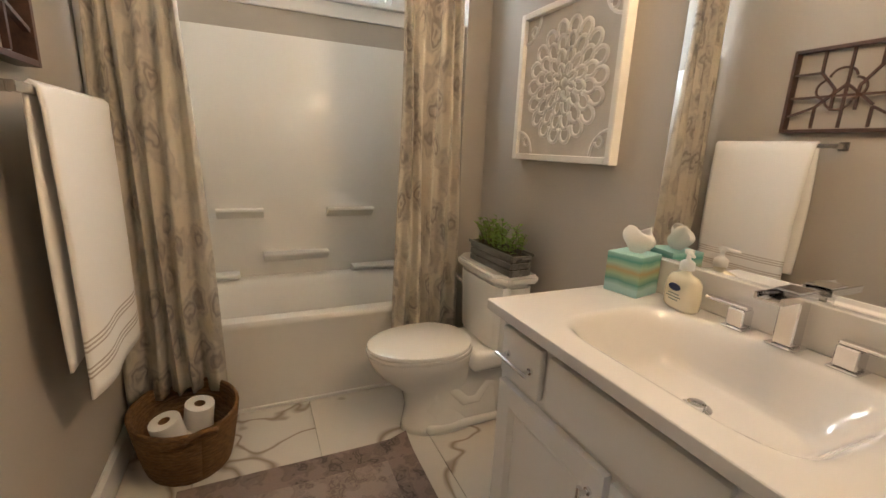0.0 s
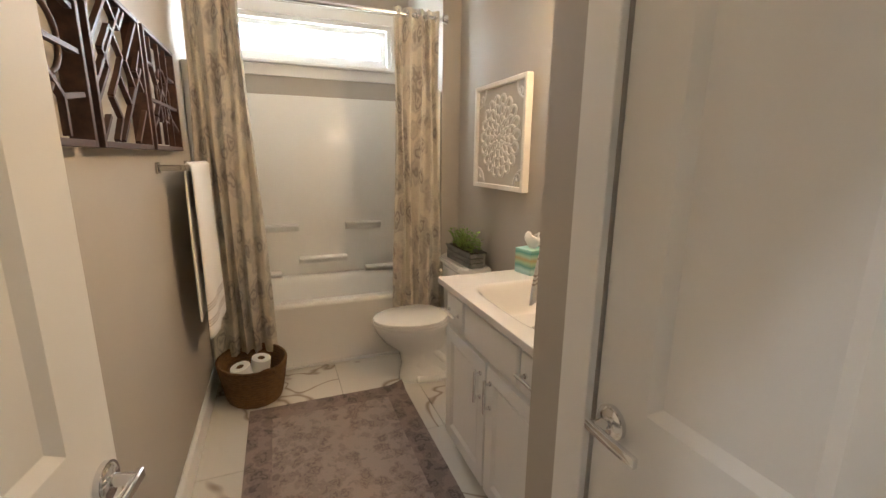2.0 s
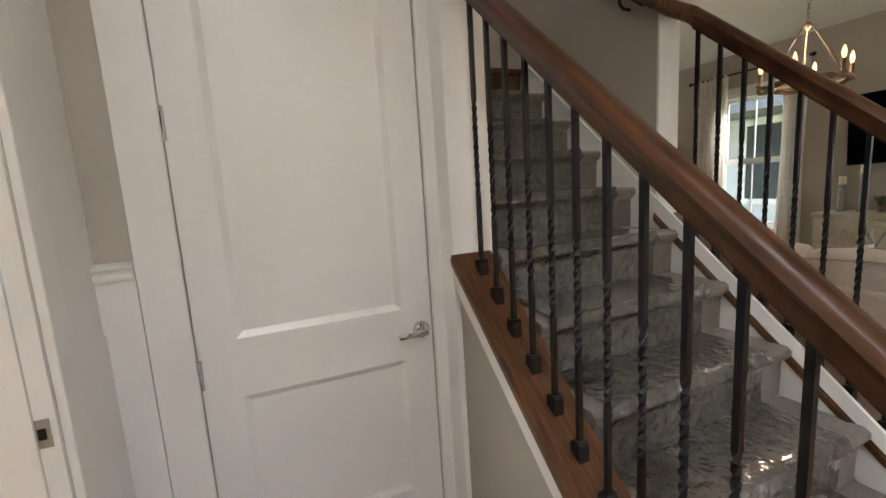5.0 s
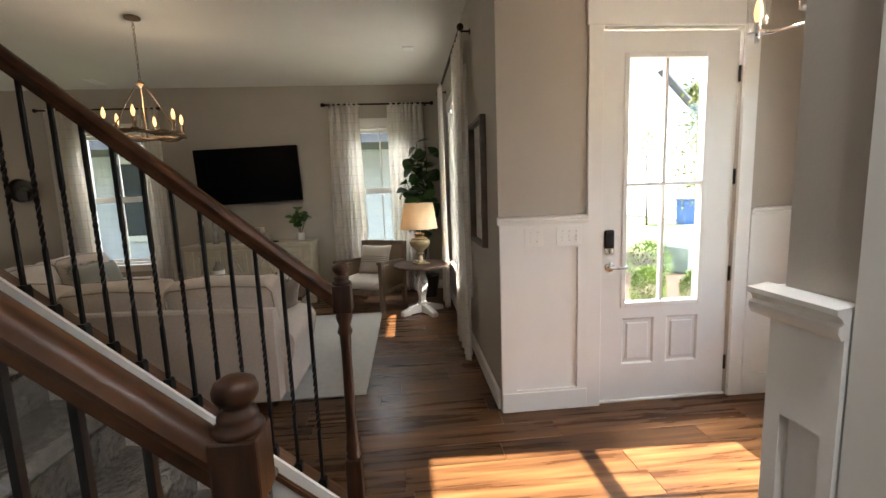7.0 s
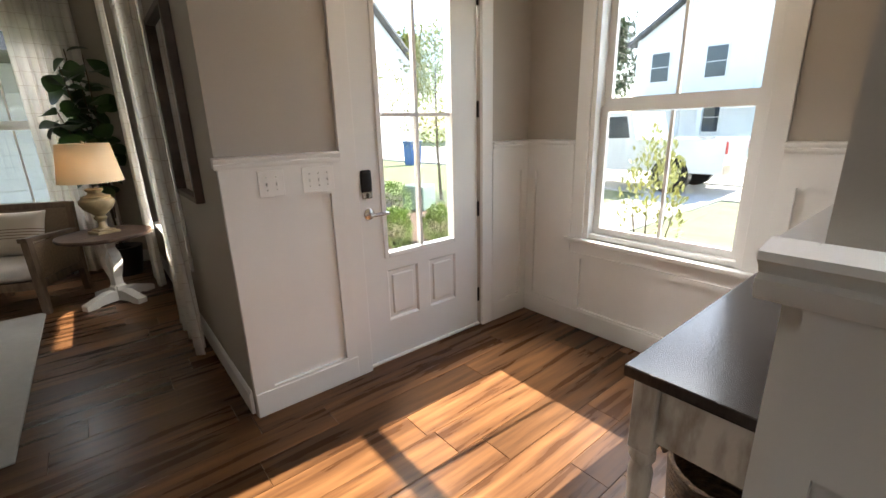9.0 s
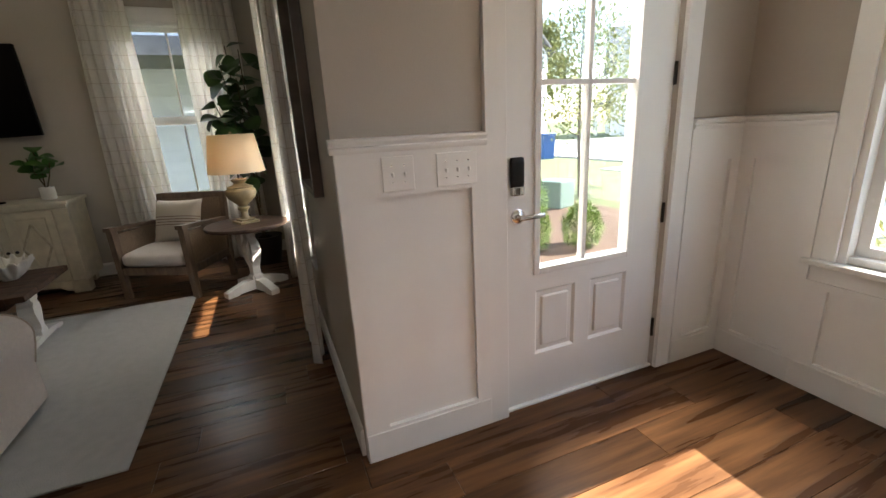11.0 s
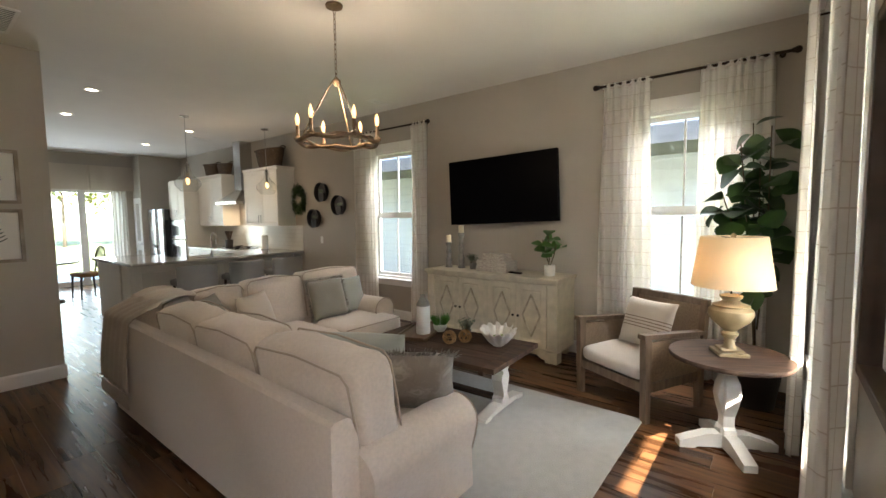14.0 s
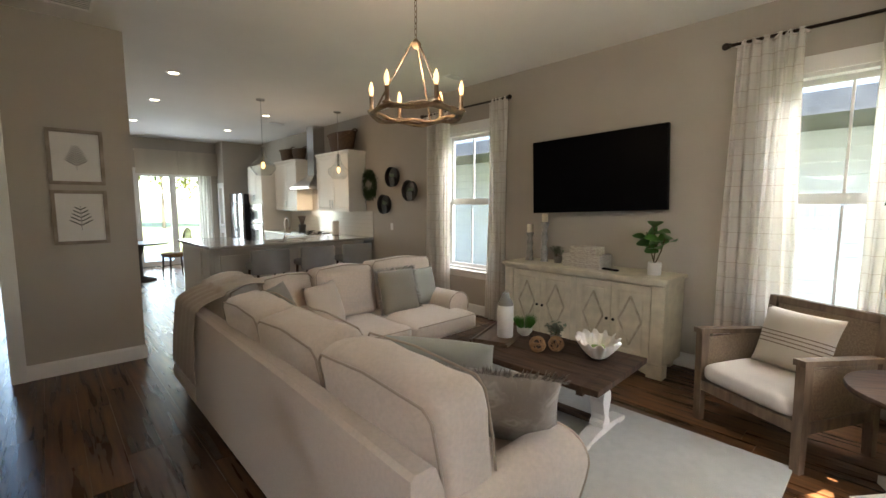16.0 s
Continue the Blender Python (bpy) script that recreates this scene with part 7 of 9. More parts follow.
def cushion_back(ob, cx, cy, rz, w, h, t, z0, lean, seed):
    """A loose back cushion: local x across, its front to -y, leaning back."""
    c = part("back_cushion", soft_box(w, t, h, 0.055, (0.01, 0.045, 0.03), 10, sag=0.018, seed=seed), SOFA, ob, "plump loose beige back cushion", True)
    c.matrix_basis = pose(cx, cy, z0 + h / 2, 0, 0, rz) @ pose(0, 0, 0, -lean)
    y = t / 2 - 0.006
    for yy in (-y, y):
        pts = [(-w / 2 + 0.012, yy, -h / 2 + 0.03), (-w / 2 + 0.006, yy, 0), (-w / 2 + 0.014, yy, h / 2 - 0.05), (-w / 2 + 0.05, yy, h / 2 - 0.008), (0, yy, h / 2 + 0.014), (w / 2 - 0.05, yy, h / 2 - 0.008), (w / 2 - 0.014, yy, h / 2 - 0.05), (w / 2 - 0.006, yy, 0), (w / 2 - 0.012, yy, -h / 2 + 0.03)]
        part("piping", tube(bmesh.new(), pts, 0.0055, 6), PIPE, c, smooth=True)


def sofa():
    ob = thing("sectional_sofa", pose(0, 0, 0.0), "beige upholstered L-shaped sectional sofa with piped cushions", "sofa")
    zf = 0.05
    # long back along the walkway, and the back towards the kitchen
    bm = bmesh.new()
    ends = []
    for y, h in ((1.385, 0.715), (2.3, 0.745), (4.10, 0.765)):
        ends.append([bm.verts.new((x, y, z)) for x, z in ((3.565, zf), (3.76, zf), (3.70, h - 0.10), (3.665, h - 0.012), (3.645, h), (3.585, h), (3.568, h - 0.015))])
    for a, b in zip(ends, ends[1:]):
        for k in range(7):
            bm.faces.new((a[k], a[(k + 1) % 7], b[(k + 1) % 7], b[k]))
    bm.faces.new(ends[0][::-1])
    bm.faces.new(ends[-1])
    part("back_frame", bm, SOFA, ob)
    part("back_frame", prism(bmesh.new(), [(4.36, zf), (4.16, zf), (4.20, 0.68), (4.24, 0.755), (4.32, 0.755), (4.35, 0.74)], "x", 3.76, 5.98), SOFA, ob, smooth="auto")
    part("corner_frame", soft_box(0.20, 0.26, 0.715, 0.03, n=4, at=(3.664, 4.228, 0.408)), SOFA, ob, smooth=True)
    part("seat_base", cube(3.75, 1.44, zf + 0.001, 4.50, 3.30, 0.28, 0.02, 2), SOFA, ob, smooth="auto")
    part("seat_base", cube(3.75, 3.302, zf + 0.001, 5.74, 4.17, 0.28, 0.02, 2), SOFA, ob, smooth="auto")
    for k in range(2):
        y0, y1 = 1.46 + k * 0.92, 1.46 + (k + 1) * 0.92
        c = part("seat_cushion", soft_box(0.72, y1 - y0 - 0.01, 0.17, 0.05, (0.01, 0.0, 0.02), 8, ((3.82 + 4.54) / 2, (y0 + y1) / 2, 0.365), sag=0.01, seed=k), SOFA, ob, smooth=True)
    for k, (x0, x1, y0) in enumerate(((3.83, 4.50, 3.30), (4.50, 5.12, 3.27), (5.12, 5.90, 3.24))):
        c = part("seat_cushion", soft_box(x1 - x0 - 0.01, 4.10 - y0, 0.17, 0.05, (0.0, 0.01, 0.02), 8, ((x0 + x1) / 2, (y0 + 4.10) / 2, 0.365), sag=0.01, seed=k + 4), SOFA, ob, smooth=True)
        piping(c, [(x0 + 0.03, y0 + 0.004, 0.43), (x1 - 0.03, y0 + 0.004, 0.43)])
    for k, (y0, y1) in enumerate(((1.40, 2.16), (2.16, 2.86), (2.86, 3.50))):
        cushion_back(ob, 3.83, (y0 + y1) / 2, 90, y1 - y0, 0.47, 0.26, 0.425, 10, k)
    cushion_back(ob, 3.93, 3.98, 45, 0.56, 0.39, 0.22, 0.45, 12, 5)
    cushion_back(ob, 4.88, 4.07, 0, 0.62, 0.47, 0.25, 0.43, 10, 6)
    cushion_back(ob, 4.33, 4.09, 8, 0.50, 0.44, 0.24, 0.43, 10, 8)
    cushion_back(ob, 5.55, 4.07, -3, 0.74, 0.49, 0.25, 0.43, 10, 7)
    # rolled arms
    prof = [(0.02, zf), (0.025, 0.26), (0.0, 0.36)] + [(0.125 - 0.135 * math.cos(a), 0.425 + 0.12 * math.sin(a)) for a in [math.pi * k / 14 for k in range(15)]] + [(0.25, 0.36), (0.235, zf)]
    part("arm", prism(bmesh.new(), [(1.30 + u, z) for u, z in prof], "x", 3.70, 4.43), SOFA, ob, "rolled sofa arm", "auto")
    piping(ob, [(4.43, 1.30 + u, z) for u, z in prof[1:-1]])
    part("arm", prism(bmesh.new(), [(5.73 + u, z + (0.07 if z > 0.3 else 0)) for u, z in prof], "y", 3.46, 4.10), SOFA, ob, "rolled sofa arm", "auto")
    piping(ob, [(5.73 + u, 3.458, z + (0.07 if z > 0.3 else 0)) for u, z in prof[1:-1]])
    for x, y in ((3.62, 1.44), (4.36, 1.38), (3.62, 4.28), (5.90, 3.52), (5.90, 4.26), (4.45, 3.2)):
        part("foot", lathe(bmesh.new(), [(0.0, 0.0), (0.025, 0.0), (0.033, 0.055), (0.0, 0.055)], 12, (x, y, 0)), FOOT, ob)


sofa()
SAGE = uv_cloth("sage_velvet", (0.235, 0.22, 0.18), (0.16, 0.16, 0.14), rough=0.8)
SEAF = uv_cloth("pale_seafoam_cloth", (0.36, 0.375, 0.34), (0.27, 0.28, 0.26), rough=0.9)
TAUPE = uv_cloth("taupe_embroidered_cloth", (0.23, 0.205, 0.18), (0.40, 0.37, 0.33), pattern=True, rough=0.8, pscale=9)
BEIGEP = uv_cloth("beige_cushion_cloth", (0.47, 0.40, 0.325), (0.3, 0.25, 0.2), rough=0.9)
FUR = mat("grey_faux_fur", (0.13, 0.115, 0.10), 0.95, col2=(0.25, 0.225, 0.20), scale=45, bump=0.9, bscale=200, sheen=0.6)


def throw_pillow(x, y, z, rz, tilt, w, h, d, cloth, label, fringe=None, roll=0):
    ob = thing("throw_pillow", pose(x, y, z, 0, 0, rz) @ pose(0, 0, 0, tilt, roll), label, "pillow", "throw pillows")
    part("cover", pillow(w, h, d), cloth, ob, smooth=True)
    if fringe:
        rnd = random.Random(7)
        bm = bmesh.new()
        e = [(-w / 2 + w * k / 40, h / 2) for k in range(41)] + [(w / 2, h / 2 - h * k / 40) for k in range(41)] + [(w / 2 - w * k / 40, -h / 2) for k in range(41)] + [(-w / 2, -h / 2 + h * k / 40) for k in range(41)]
        if fringe == "ends":
            e = [(-w / 2 + w * k / 60, h / 2 - 0.01) for k in range(61)]
        for px, pz in e:
            for _ in range(5):
                o = Vector((px * 0.97, 0, pz * 0.97))
                leaf(bm, o, o + Vector((px * 0.10 + rnd.uniform(-.02, .02), rnd.uniform(-.03, .03), pz * 0.12 + rnd.uniform(-.02, .02))), 0.006, 0.2, Vector((0, 1, 0)), n=2)
        part("fringe", bm, FUR, ob, "soft grey fringe")
    return ob


throw_pillow(4.24, 1.66, 0.615, 122, -24, 0.60, 0.38, 0.18, TAUPE, "taupe embroidered lumbar pillow with a fur edge against the arm", "ends")
throw_pillow(4.36, 2.10, 0.63, 120, -26, 0.58, 0.38, 0.15, SEAF, "pale seafoam piped pillow on the sofa seat")
throw_pillow(5.34, 3.78, 0.655, 0, -17, 0.44, 0.42, 0.15, SAGE, "sage velvet pillow with a fringe on the sofa", "all")
throw_pillow(5.66, 3.84, 0.645, -6, -18, 0.40, 0.40, 0.14, SEAF, "pale sage pillow beside the sofa arm")
throw_pillow(4.52, 3.70, 0.645, 30, -18, 0.44, 0.40, 0.15, BEIGEP, "beige cushion in the sofa corner")
throw_pillow(4.12, 3.66, 0.675, 45, -18, 0.44, 0.42, 0.15, SAGE, "sage grey pillow in the sofa corner")

THROW = uv_cloth("tan_throw_weave", (0.45, 0.375, 0.30), (0.36, 0.29, 0.225), rough=0.95, weave=350)
bl = thing("throw_blanket", pose(0, 0, 0), "tan woven throw with tassels over the sofa corner", "blanket")


def throw_cloth(u, v):
    y = 3.66 + 0.62 * u + 0.02 * math.sin(v * 9)
    s = v * 1.35
    wob = 0.012 * math.sin(u * 17 + v * 5)
    if s < 0.50:
        return (3.535 + 0.03 * (s / 0.5) - abs(wob), y + 0.06 * (0.5 - s), 0.27 + s)
    if s < 0.72:
        f = (s - 0.50) / 0.22
        return (3.565 + 0.19 * f, y, 0.775 + 0.085 * f * f + 0.03 * math.sin(f * 3.1) + abs(wob))
    f = (s - 0.72) / 0.63
    return (3.755 + 0.36 * f, y + 0.25 * f, 0.88 + 0.03 * math.sin(f * 2.6) - 0.02 * f + wob)


part("cloth", sheet(34, 60, throw_cloth, 0.006, (0.62, 1.35)), THROW, bl, smooth=True)
bm = bmesh.new()
for k in range(20):
    y = 3.69 + 0.62 * k / 19
    tube(bm, [(3.528, y, 0.245), (3.522, y + 0.004, 0.19), (3.526, y - 0.003, 0.145)], 0.005, 5, 0.007)
ob_ = part("tassels", bm, THROW, bl)
ob_["kind"] = "stuff"

# ---- armchair ----
CHAIRW = mat("greyed_oak", (0.10, 0.066, 0.042), 0.5, scale=7, col2=(0.19, 0.13, 0.085), stretch=(5, 5, 0.8), bump=0.06, bscale=40)
CANE = mat("woven_cane", (0.16, 0.115, 0.075), 0.7, col2=(0.27, 0.20, 0.135), scale=90, bump=0.5, bscale=150)
SEATC = mat("oatmeal_seat_cloth", (0.56, 0.51, 0.46), 0.92, var=0.05, bump=0.3, bscale=300)


def armchair():
    ob = thing("armchair", pose(6.25, 0.925, 0.0, 0, 0, 243.5), "grey oak armchair with cane sides and a pale cushion", "armchair")
    w, d = 0.34, 0.62
    for s in (-1, 1):
        x = s * (w - 0.02)
        part("front_leg", prism(bmesh.new(), [(-0.33, 0.0), (-0.285, 0.0), (-0.28, 0.62), (-0.345, 0.62)], "x", x - 0.025, x + 0.025), CHAIRW, ob)
        part("rear_leg", prism(bmesh.new(), [(0.27, 0.0), (0.31, 0.0), (0.31, 0.30), (0.37, 0.84), (0.325, 0.84), (0.25, 0.30)], "x", x - 0.025, x + 0.025), CHAIRW, ob)
        part("arm", prism(bmesh.new(), [(-0.36, 0.62), (0.33, 0.57), (0.33, 0.60), (-0.36, 0.655)], "x", x - 0.032, x + 0.032), CHAIRW, ob)
        part("side_rail", cube(x - 0.018, -0.285, 0.22, x + 0.018, 0.27, 0.29, 0.004), CHAIRW, ob)
        part("cane_side", cube(x - 0.006, -0.283, 0.29, x + 0.006, 0.28, 0.585), CANE, ob, "woven cane side panel")
    part("front_rail", cube(-w + 0.045, -0.33, 0.22, w - 0.045, -0.295, 0.29, 0.004), CHAIRW, ob)
    part("seat_deck", cube(-w + 0.04, -0.295, 0.26, w - 0.04, 0.27, 0.29), CHAIRW, ob)
    b = part("back_rest", cube(-w + 0.045, 0.0, 0.0, w - 0.045, 0.02, 0.55, 0.004), CANE, ob, "woven cane back")
    b.matrix_basis = pose(0, 0.285, 0.30, -6.5)
    part("top_rail", cube(-w + 0.045, 0.325, 0.79, w - 0.045, 0.372, 0.845, 0.008, 2), CHAIRW, ob)
    part("seat_cushion", soft_box(0.58, 0.62, 0.13, 0.05, (0, 0.012, 0.02), 8, (0, -0.03, 0.355), sag=0.008), SEATC, ob, "pale oatmeal seat cushion", True)


armchair()
STRIPE = uv_cloth("cream_striped_pillow_cloth", (0.60, 0.54, 0.46), (0.20, 0.14, 0.10), rough=0.9, stripes=[(0.15, 0.157), (0.175, 0.182), (0.20, 0.207), (0.225, 0.232)])
throw_pillow(6.33, 0.885, 0.615, 243.5, -20, 0.46, 0.40, 0.15, STRIPE, "cream pillow with brown dashed stripes on the armchair")

# ---- lamp table, lamp, fig tree ----
def lamp_table():
    ob = thing("side_table", pose(5.80, 0.285, 0, 0, 0, 30), "round dark-topped pedestal table with a white base", "side table")
    part("top", lathe(bmesh.new(), [(0.0, 0.575), (0.30, 0.575), (0.335, 0.585), (0.34, 0.60), (0.335, 0.612), (0.0, 0.614)], 56), PLANKT, ob, "round dark wood top", "auto")
    prof = [(-0.05, 0.10), (-0.05, 0.13), (-0.032, 0.15), (-0.030, 0.20), (-0.055, 0.28), (-0.070, 0.35), (-0.062, 0.42), (-0.035, 0.48), (-0.05, 0.53), (-0.065, 0.575)]
    for axis in ("x", "y"):
        part("pedestal", prism(bmesh.new(), prof + [(-x, z) for x, z in reversed(prof)], axis, -0.035, 0.035), WHITEW, ob, "white baluster-cut pedestal")
    for axis in ("x", "y"):
        o = [(-0.29, 0.0), (-0.20, 0.0), (-0.18, 0.012), (0.18, 0.012), (0.20, 0.0), (0.29, 0.0), (0.29, 0.045), (0.12, 0.10), (-0.12, 0.10), (-0.29, 0.045)]
        if axis == "x":
            part("foot", prism(bmesh.new(), o, axis, -0.038, 0.038), WHITEW, ob)
        else:
            part("foot", prism(bmesh.new(), o[:3] + [(-0.039, 0.012), (-0.039, 0.10), (-0.12, 0.10), (-0.29, 0.045)], axis, -0.038, 0.038), WHITEW, ob)
            part("foot", prism(bmesh.new(), [(0.039, 0.012), (0.18, 0.012), (0.20, 0.0), (0.29, 0.0), (0.29, 0.045), (0.12, 0.10), (0.039, 0.10)], axis, -0.038, 0.038), WHITEW, ob)


lamp_table()
GOLD = mat("worn_gilt_wood", (0.17, 0.12, 0.055), 0.55, col2=(0.29, 0.215, 0.115), scale=11, bump=0.1, bscale=60)


def shade_mat():
    m = mat("lit_linen_shade", (0.78, 0.66, 0.48), 0.9, var=0.03, bump=0.2, bscale=400)
    n, l = m.node_tree.nodes, m.node_tree.links
    tl, mx = n.new("ShaderNodeBsdfTranslucent"), n.new("ShaderNodeMixShader")
    tl.inputs["Color"].default_value = (0.9, 0.72, 0.48, 1)
    mx.inputs[0].default_value = 0.5
    l.new(n["Principled BSDF"].outputs[0], mx.inputs[1])
    l.new(tl.outputs[0], mx.inputs[2])
    l.new(mx.outputs[0], n["Material Output"].inputs["Surface"])
    return m


tl_ = thing("table_lamp", pose(5.80, 0.285, 0.6145, 0, 0, 25), "gilt urn table lamp with a cream drum shade, lit", "table lamp")
part("base_plate", cube(-0.085, -0.085, 0, 0.085, 0.085, 0.022, 0.004), GOLD, tl_)
part("base_step", cube(-0.062, -0.062, 0.022, 0.062, 0.062, 0.040, 0.004), GOLD, tl_)
part("urn", lathe(bmesh.new(), [(0.045, 0.04), (0.030, 0.06), (0.028, 0.10), (0.045, 0.12), (0.050, 0.135), (0.034, 0.15), (0.060, 0.175), (0.105, 0.215), (0.125, 0.255), (0.122, 0.285), (0.10, 0.305), (0.105, 0.315), (0.06, 0.33), (0.045, 0.345), (0.060, 0.36), (0.065, 0.375), (0.03, 0.385), (0.0, 0.385)], 40), GOLD, tl_, "turned gilt urn body", "auto")
part("neck", rod(bmesh.new(), (0, 0, 0.385), (0, 0, 0.70), 0.006), BRONZE, tl_)
part("shade", lathe(bmesh.new(), [(0.225, 0.435), (0.178, 0.745), (0.176, 0.745), (0.223, 0.435), (0.225, 0.435)], 56), shade_mat(), tl_, "cream linen drum shade", True)
part("spider", rod(rod(bmesh.new(), (-0.176, 0, 0.735), (0.176, 0, 0.735), 0.003), (0, -0.176, 0.735), (0, 0.176, 0.735), 0.003), BRONZE, tl_)
part("finial", lathe(bmesh.new(), [(0.0, 0.735), (0.012, 0.738), (0.016, 0.75), (0.010, 0.762), (0.0, 0.77)], 14), GOLD, tl_, smooth=True)
part("bulb", lathe(bmesh.new(), [(0.0, 0.52), (0.014, 0.53), (0.03, 0.575), (0.022, 0.61), (0.0, 0.62)], 14), glow("lamp_bulb", (1.0, 0.74, 0.42), 1.5), tl_, "lit bulb", True)
lamp("table_lamp_light", "POINT", pose(5.80, 0.285, 1.20), 0.28, (1.0, 0.76, 0.52), 0.05)

fg = thing("fiddle_leaf_fig", pose(6.66, 0.17, 0.0), "tall fiddle-leaf fig in a dark pot in the corner", "potted tree")
part("pot", lathe(bmesh.new(), [(0.0, 0.0), (0.13, 0.0), (0.17, 0.28), (0.175, 0.30), (0.16, 0.30), (0.0, 0.27)], 28), FOOT, fg, smooth="auto")
part("soil", lathe(bmesh.new(), [(0.0, 0.272), (0.155, 0.268), (0.155, 0.28), (0.0, 0.285)], 20), SOIL, fg)
leafy(fg, [((0, 0, 0.28), (-0.14, 0.14, 2.02), 26, 0.225), ((0.02, 0, 0.28), (0.10, 0.08, 2.2), 26, 0.23), ((0, 0.02, 0.28), (-0.10, 0.02, 1.88), 22, 0.225), ((0, 0.0, 0.9), (-0.20, 0.24, 1.65), 16, 0.22), ((0, 0.0, 0.6), (-0.18, -0.04, 2.12), 24, 0.225)], LEAFD, 9, (-0.75, 0.5))

# ---- chandelier ----
AGED = mat("aged_driftwood_gold", (0.10, 0.06, 0.032), 0.6, col2=(0.25, 0.17, 0.095), scale=16, bump=0.2, bscale=50)


def living_chandelier():
    c = (4.66, 2.67)
    ob = thing("living_chandelier", pose(c[0], c[1], CEIL_H), "six-candle wood-ring chandelier on a chain, lit", "chandelier")
    part("canopy", lathe(bmesh.new(), [(0.0, -0.001), (0.062, -0.001), (0.060, -0.018), (0.02, -0.03), (0.0, -0.03)], 28), AGED, ob, smooth="auto")
    z = -0.03
    k = 0
    while z > -0.50:
        q = pose(0, 0, z - 0.02, 0, 0, 90 * (k % 2))
        part("chain_link", tube(bmesh.new(), [q @ Vector((0.009 * math.cos(a), 0, 0.021 * math.sin(a))) for a in [2 * math.pi * i / 12 for i in range(13)]], 0.0025, 5), AGED, ob, smooth=True)
        z -= 0.035
        k += 1
    hz = -0.54
    part("hub", lathe(bmesh.new(), [(0.0, hz + 0.03), (0.010, hz + 0.025), (0.034, hz), (0.034, hz - 0.008), (0.012, hz - 0.035), (0.0, hz - 0.04)], 8), AGED, ob, smooth="auto")
    R, rz = 0.29, -0.985
    ring = [(R * math.cos(a), R * math.sin(a), rz + 0.010 * math.sin(a * 6)) for a in [2 * math.pi * i / 72 for i in range(73)]]
    part("ring", tube(bmesh.new(), ring, 0.016, 8), AGED, ob, "knotted driftwood-look ring", True)
    ring = [((R - 0.03) * math.cos(a), (R - 0.03) * math.sin(a), rz + 0.014 + 0.010 * math.sin(a * 6 + 2)) for a in [2 * math.pi * i / 72 for i in range(73)]]
    part("ring", tube(bmesh.new(), ring, 0.012, 8), AGED, ob, "knotted driftwood-look ring", True)
    for k in range(3):
        a = 2 * math.pi * k / 3 + 0.5
        part("rod", rod(rod(bmesh.new(), (0.03 * math.cos(a), 0.03 * math.sin(a), hz - 0.005), (0.16 * math.cos(a), 0.16 * math.sin(a), hz - 0.235), 0.005, seg=8), (0.16 * math.cos(a), 0.16 * math.sin(a), hz - 0.235), ((R - 0.02) * math.cos(a), (R - 0.02) * math.sin(a), rz), 0.006, seg=8), AGED, ob, smooth="auto")
    for k in range(6):
        a = 2 * math.pi * k / 6 + 0.25
        x, y = R * math.cos(a), R * math.sin(a)
        cd = part("candle_sleeve", lathe(bmesh.new(), [(0.0, 0.0), (0.026, 0.0), (0.030, 0.012), (0.018, 0.022), (0.0135, 0.03), (0.0135, 0.105), (0.0, 0.105)], 14, (x, y, rz + 0.016)), AGED, ob, "candle sleeve on a cup", "auto")
        candle_bulb(cd, x, y, rz + 0.12)
    lamp("living_chandelier_light", "POINT", pose(c[0], c[1], CEIL_H - 0.72), 1.1, (1.0, 0.78, 0.56), 0.05)


living_chandelier()

# ---- small fixtures and the framed prints ----
FRAMEG = mat("weathered_oak_frame", (0.23, 0.19, 0.15), 0.6, scale=9, col2=(0.36, 0.31, 0.26), bump=0.08)
MATW = mat("white_mat_board", (0.74, 0.73, 0.71), 0.8, var=0.01)
INK = mat("grey_botanical_ink", (0.075, 0.075, 0.072), 0.8, var=0.2)


def print_frame(z, kind, label):
    ob = thing("framed_print", pose(3.095, 5.42, z), label, "picture frame", "framed prints")
    w, h, t = 0.19, 0.235, 0.028
    for a in ((-w, -h, -w + t, h), (w - t, -h, w, h), (-w + t, -h, w - t, -h + t), (-w + t, h - t, w - t, h)):
        part("frame_board", cube(a[0], -0.026, a[1], a[2], -0.001, a[3], 0.002), FRAMEG, ob)
    part("mat_board", cube(-w + t, -0.010, -h + t, w - t, -0.004, h - t), MATW, ob)
    bm, rnd = bmesh.new(), random.Random(len(kind))
    box(bm, -0.0015, -0.0115, -0.11, 0.0015, -0.0105, 0.10)
    for k in range(9 if kind == "fern" else 5):
        zc = -0.07 + k * (0.019 if kind == "fern" else 0.034)
        for s in (-1, 1):
            ln = 0.085 * (1 - k * (0.08 if kind == "fern" else 0.12))
            leaf(bm, (0, -0.011, zc), (s * ln, -0.0112, zc + ln * 0.6), ln * (0.15 if kind == "fern" else 0.30), 0.0, Vector((0, 1, 0)), n=5)
    part("botanical_drawing", bm, INK, ob, "grey ink drawing of a leafy branch")


print_frame(1.90, "fern", "botanical fern print in a weathered oak frame")
print_frame(1.38, "branch", "botanical leaf print in a weathered oak frame")
casing("casing_passage", pose(2.155, 5.42, 0), 0.81, 2.45, cw=0.10, head=0.14)


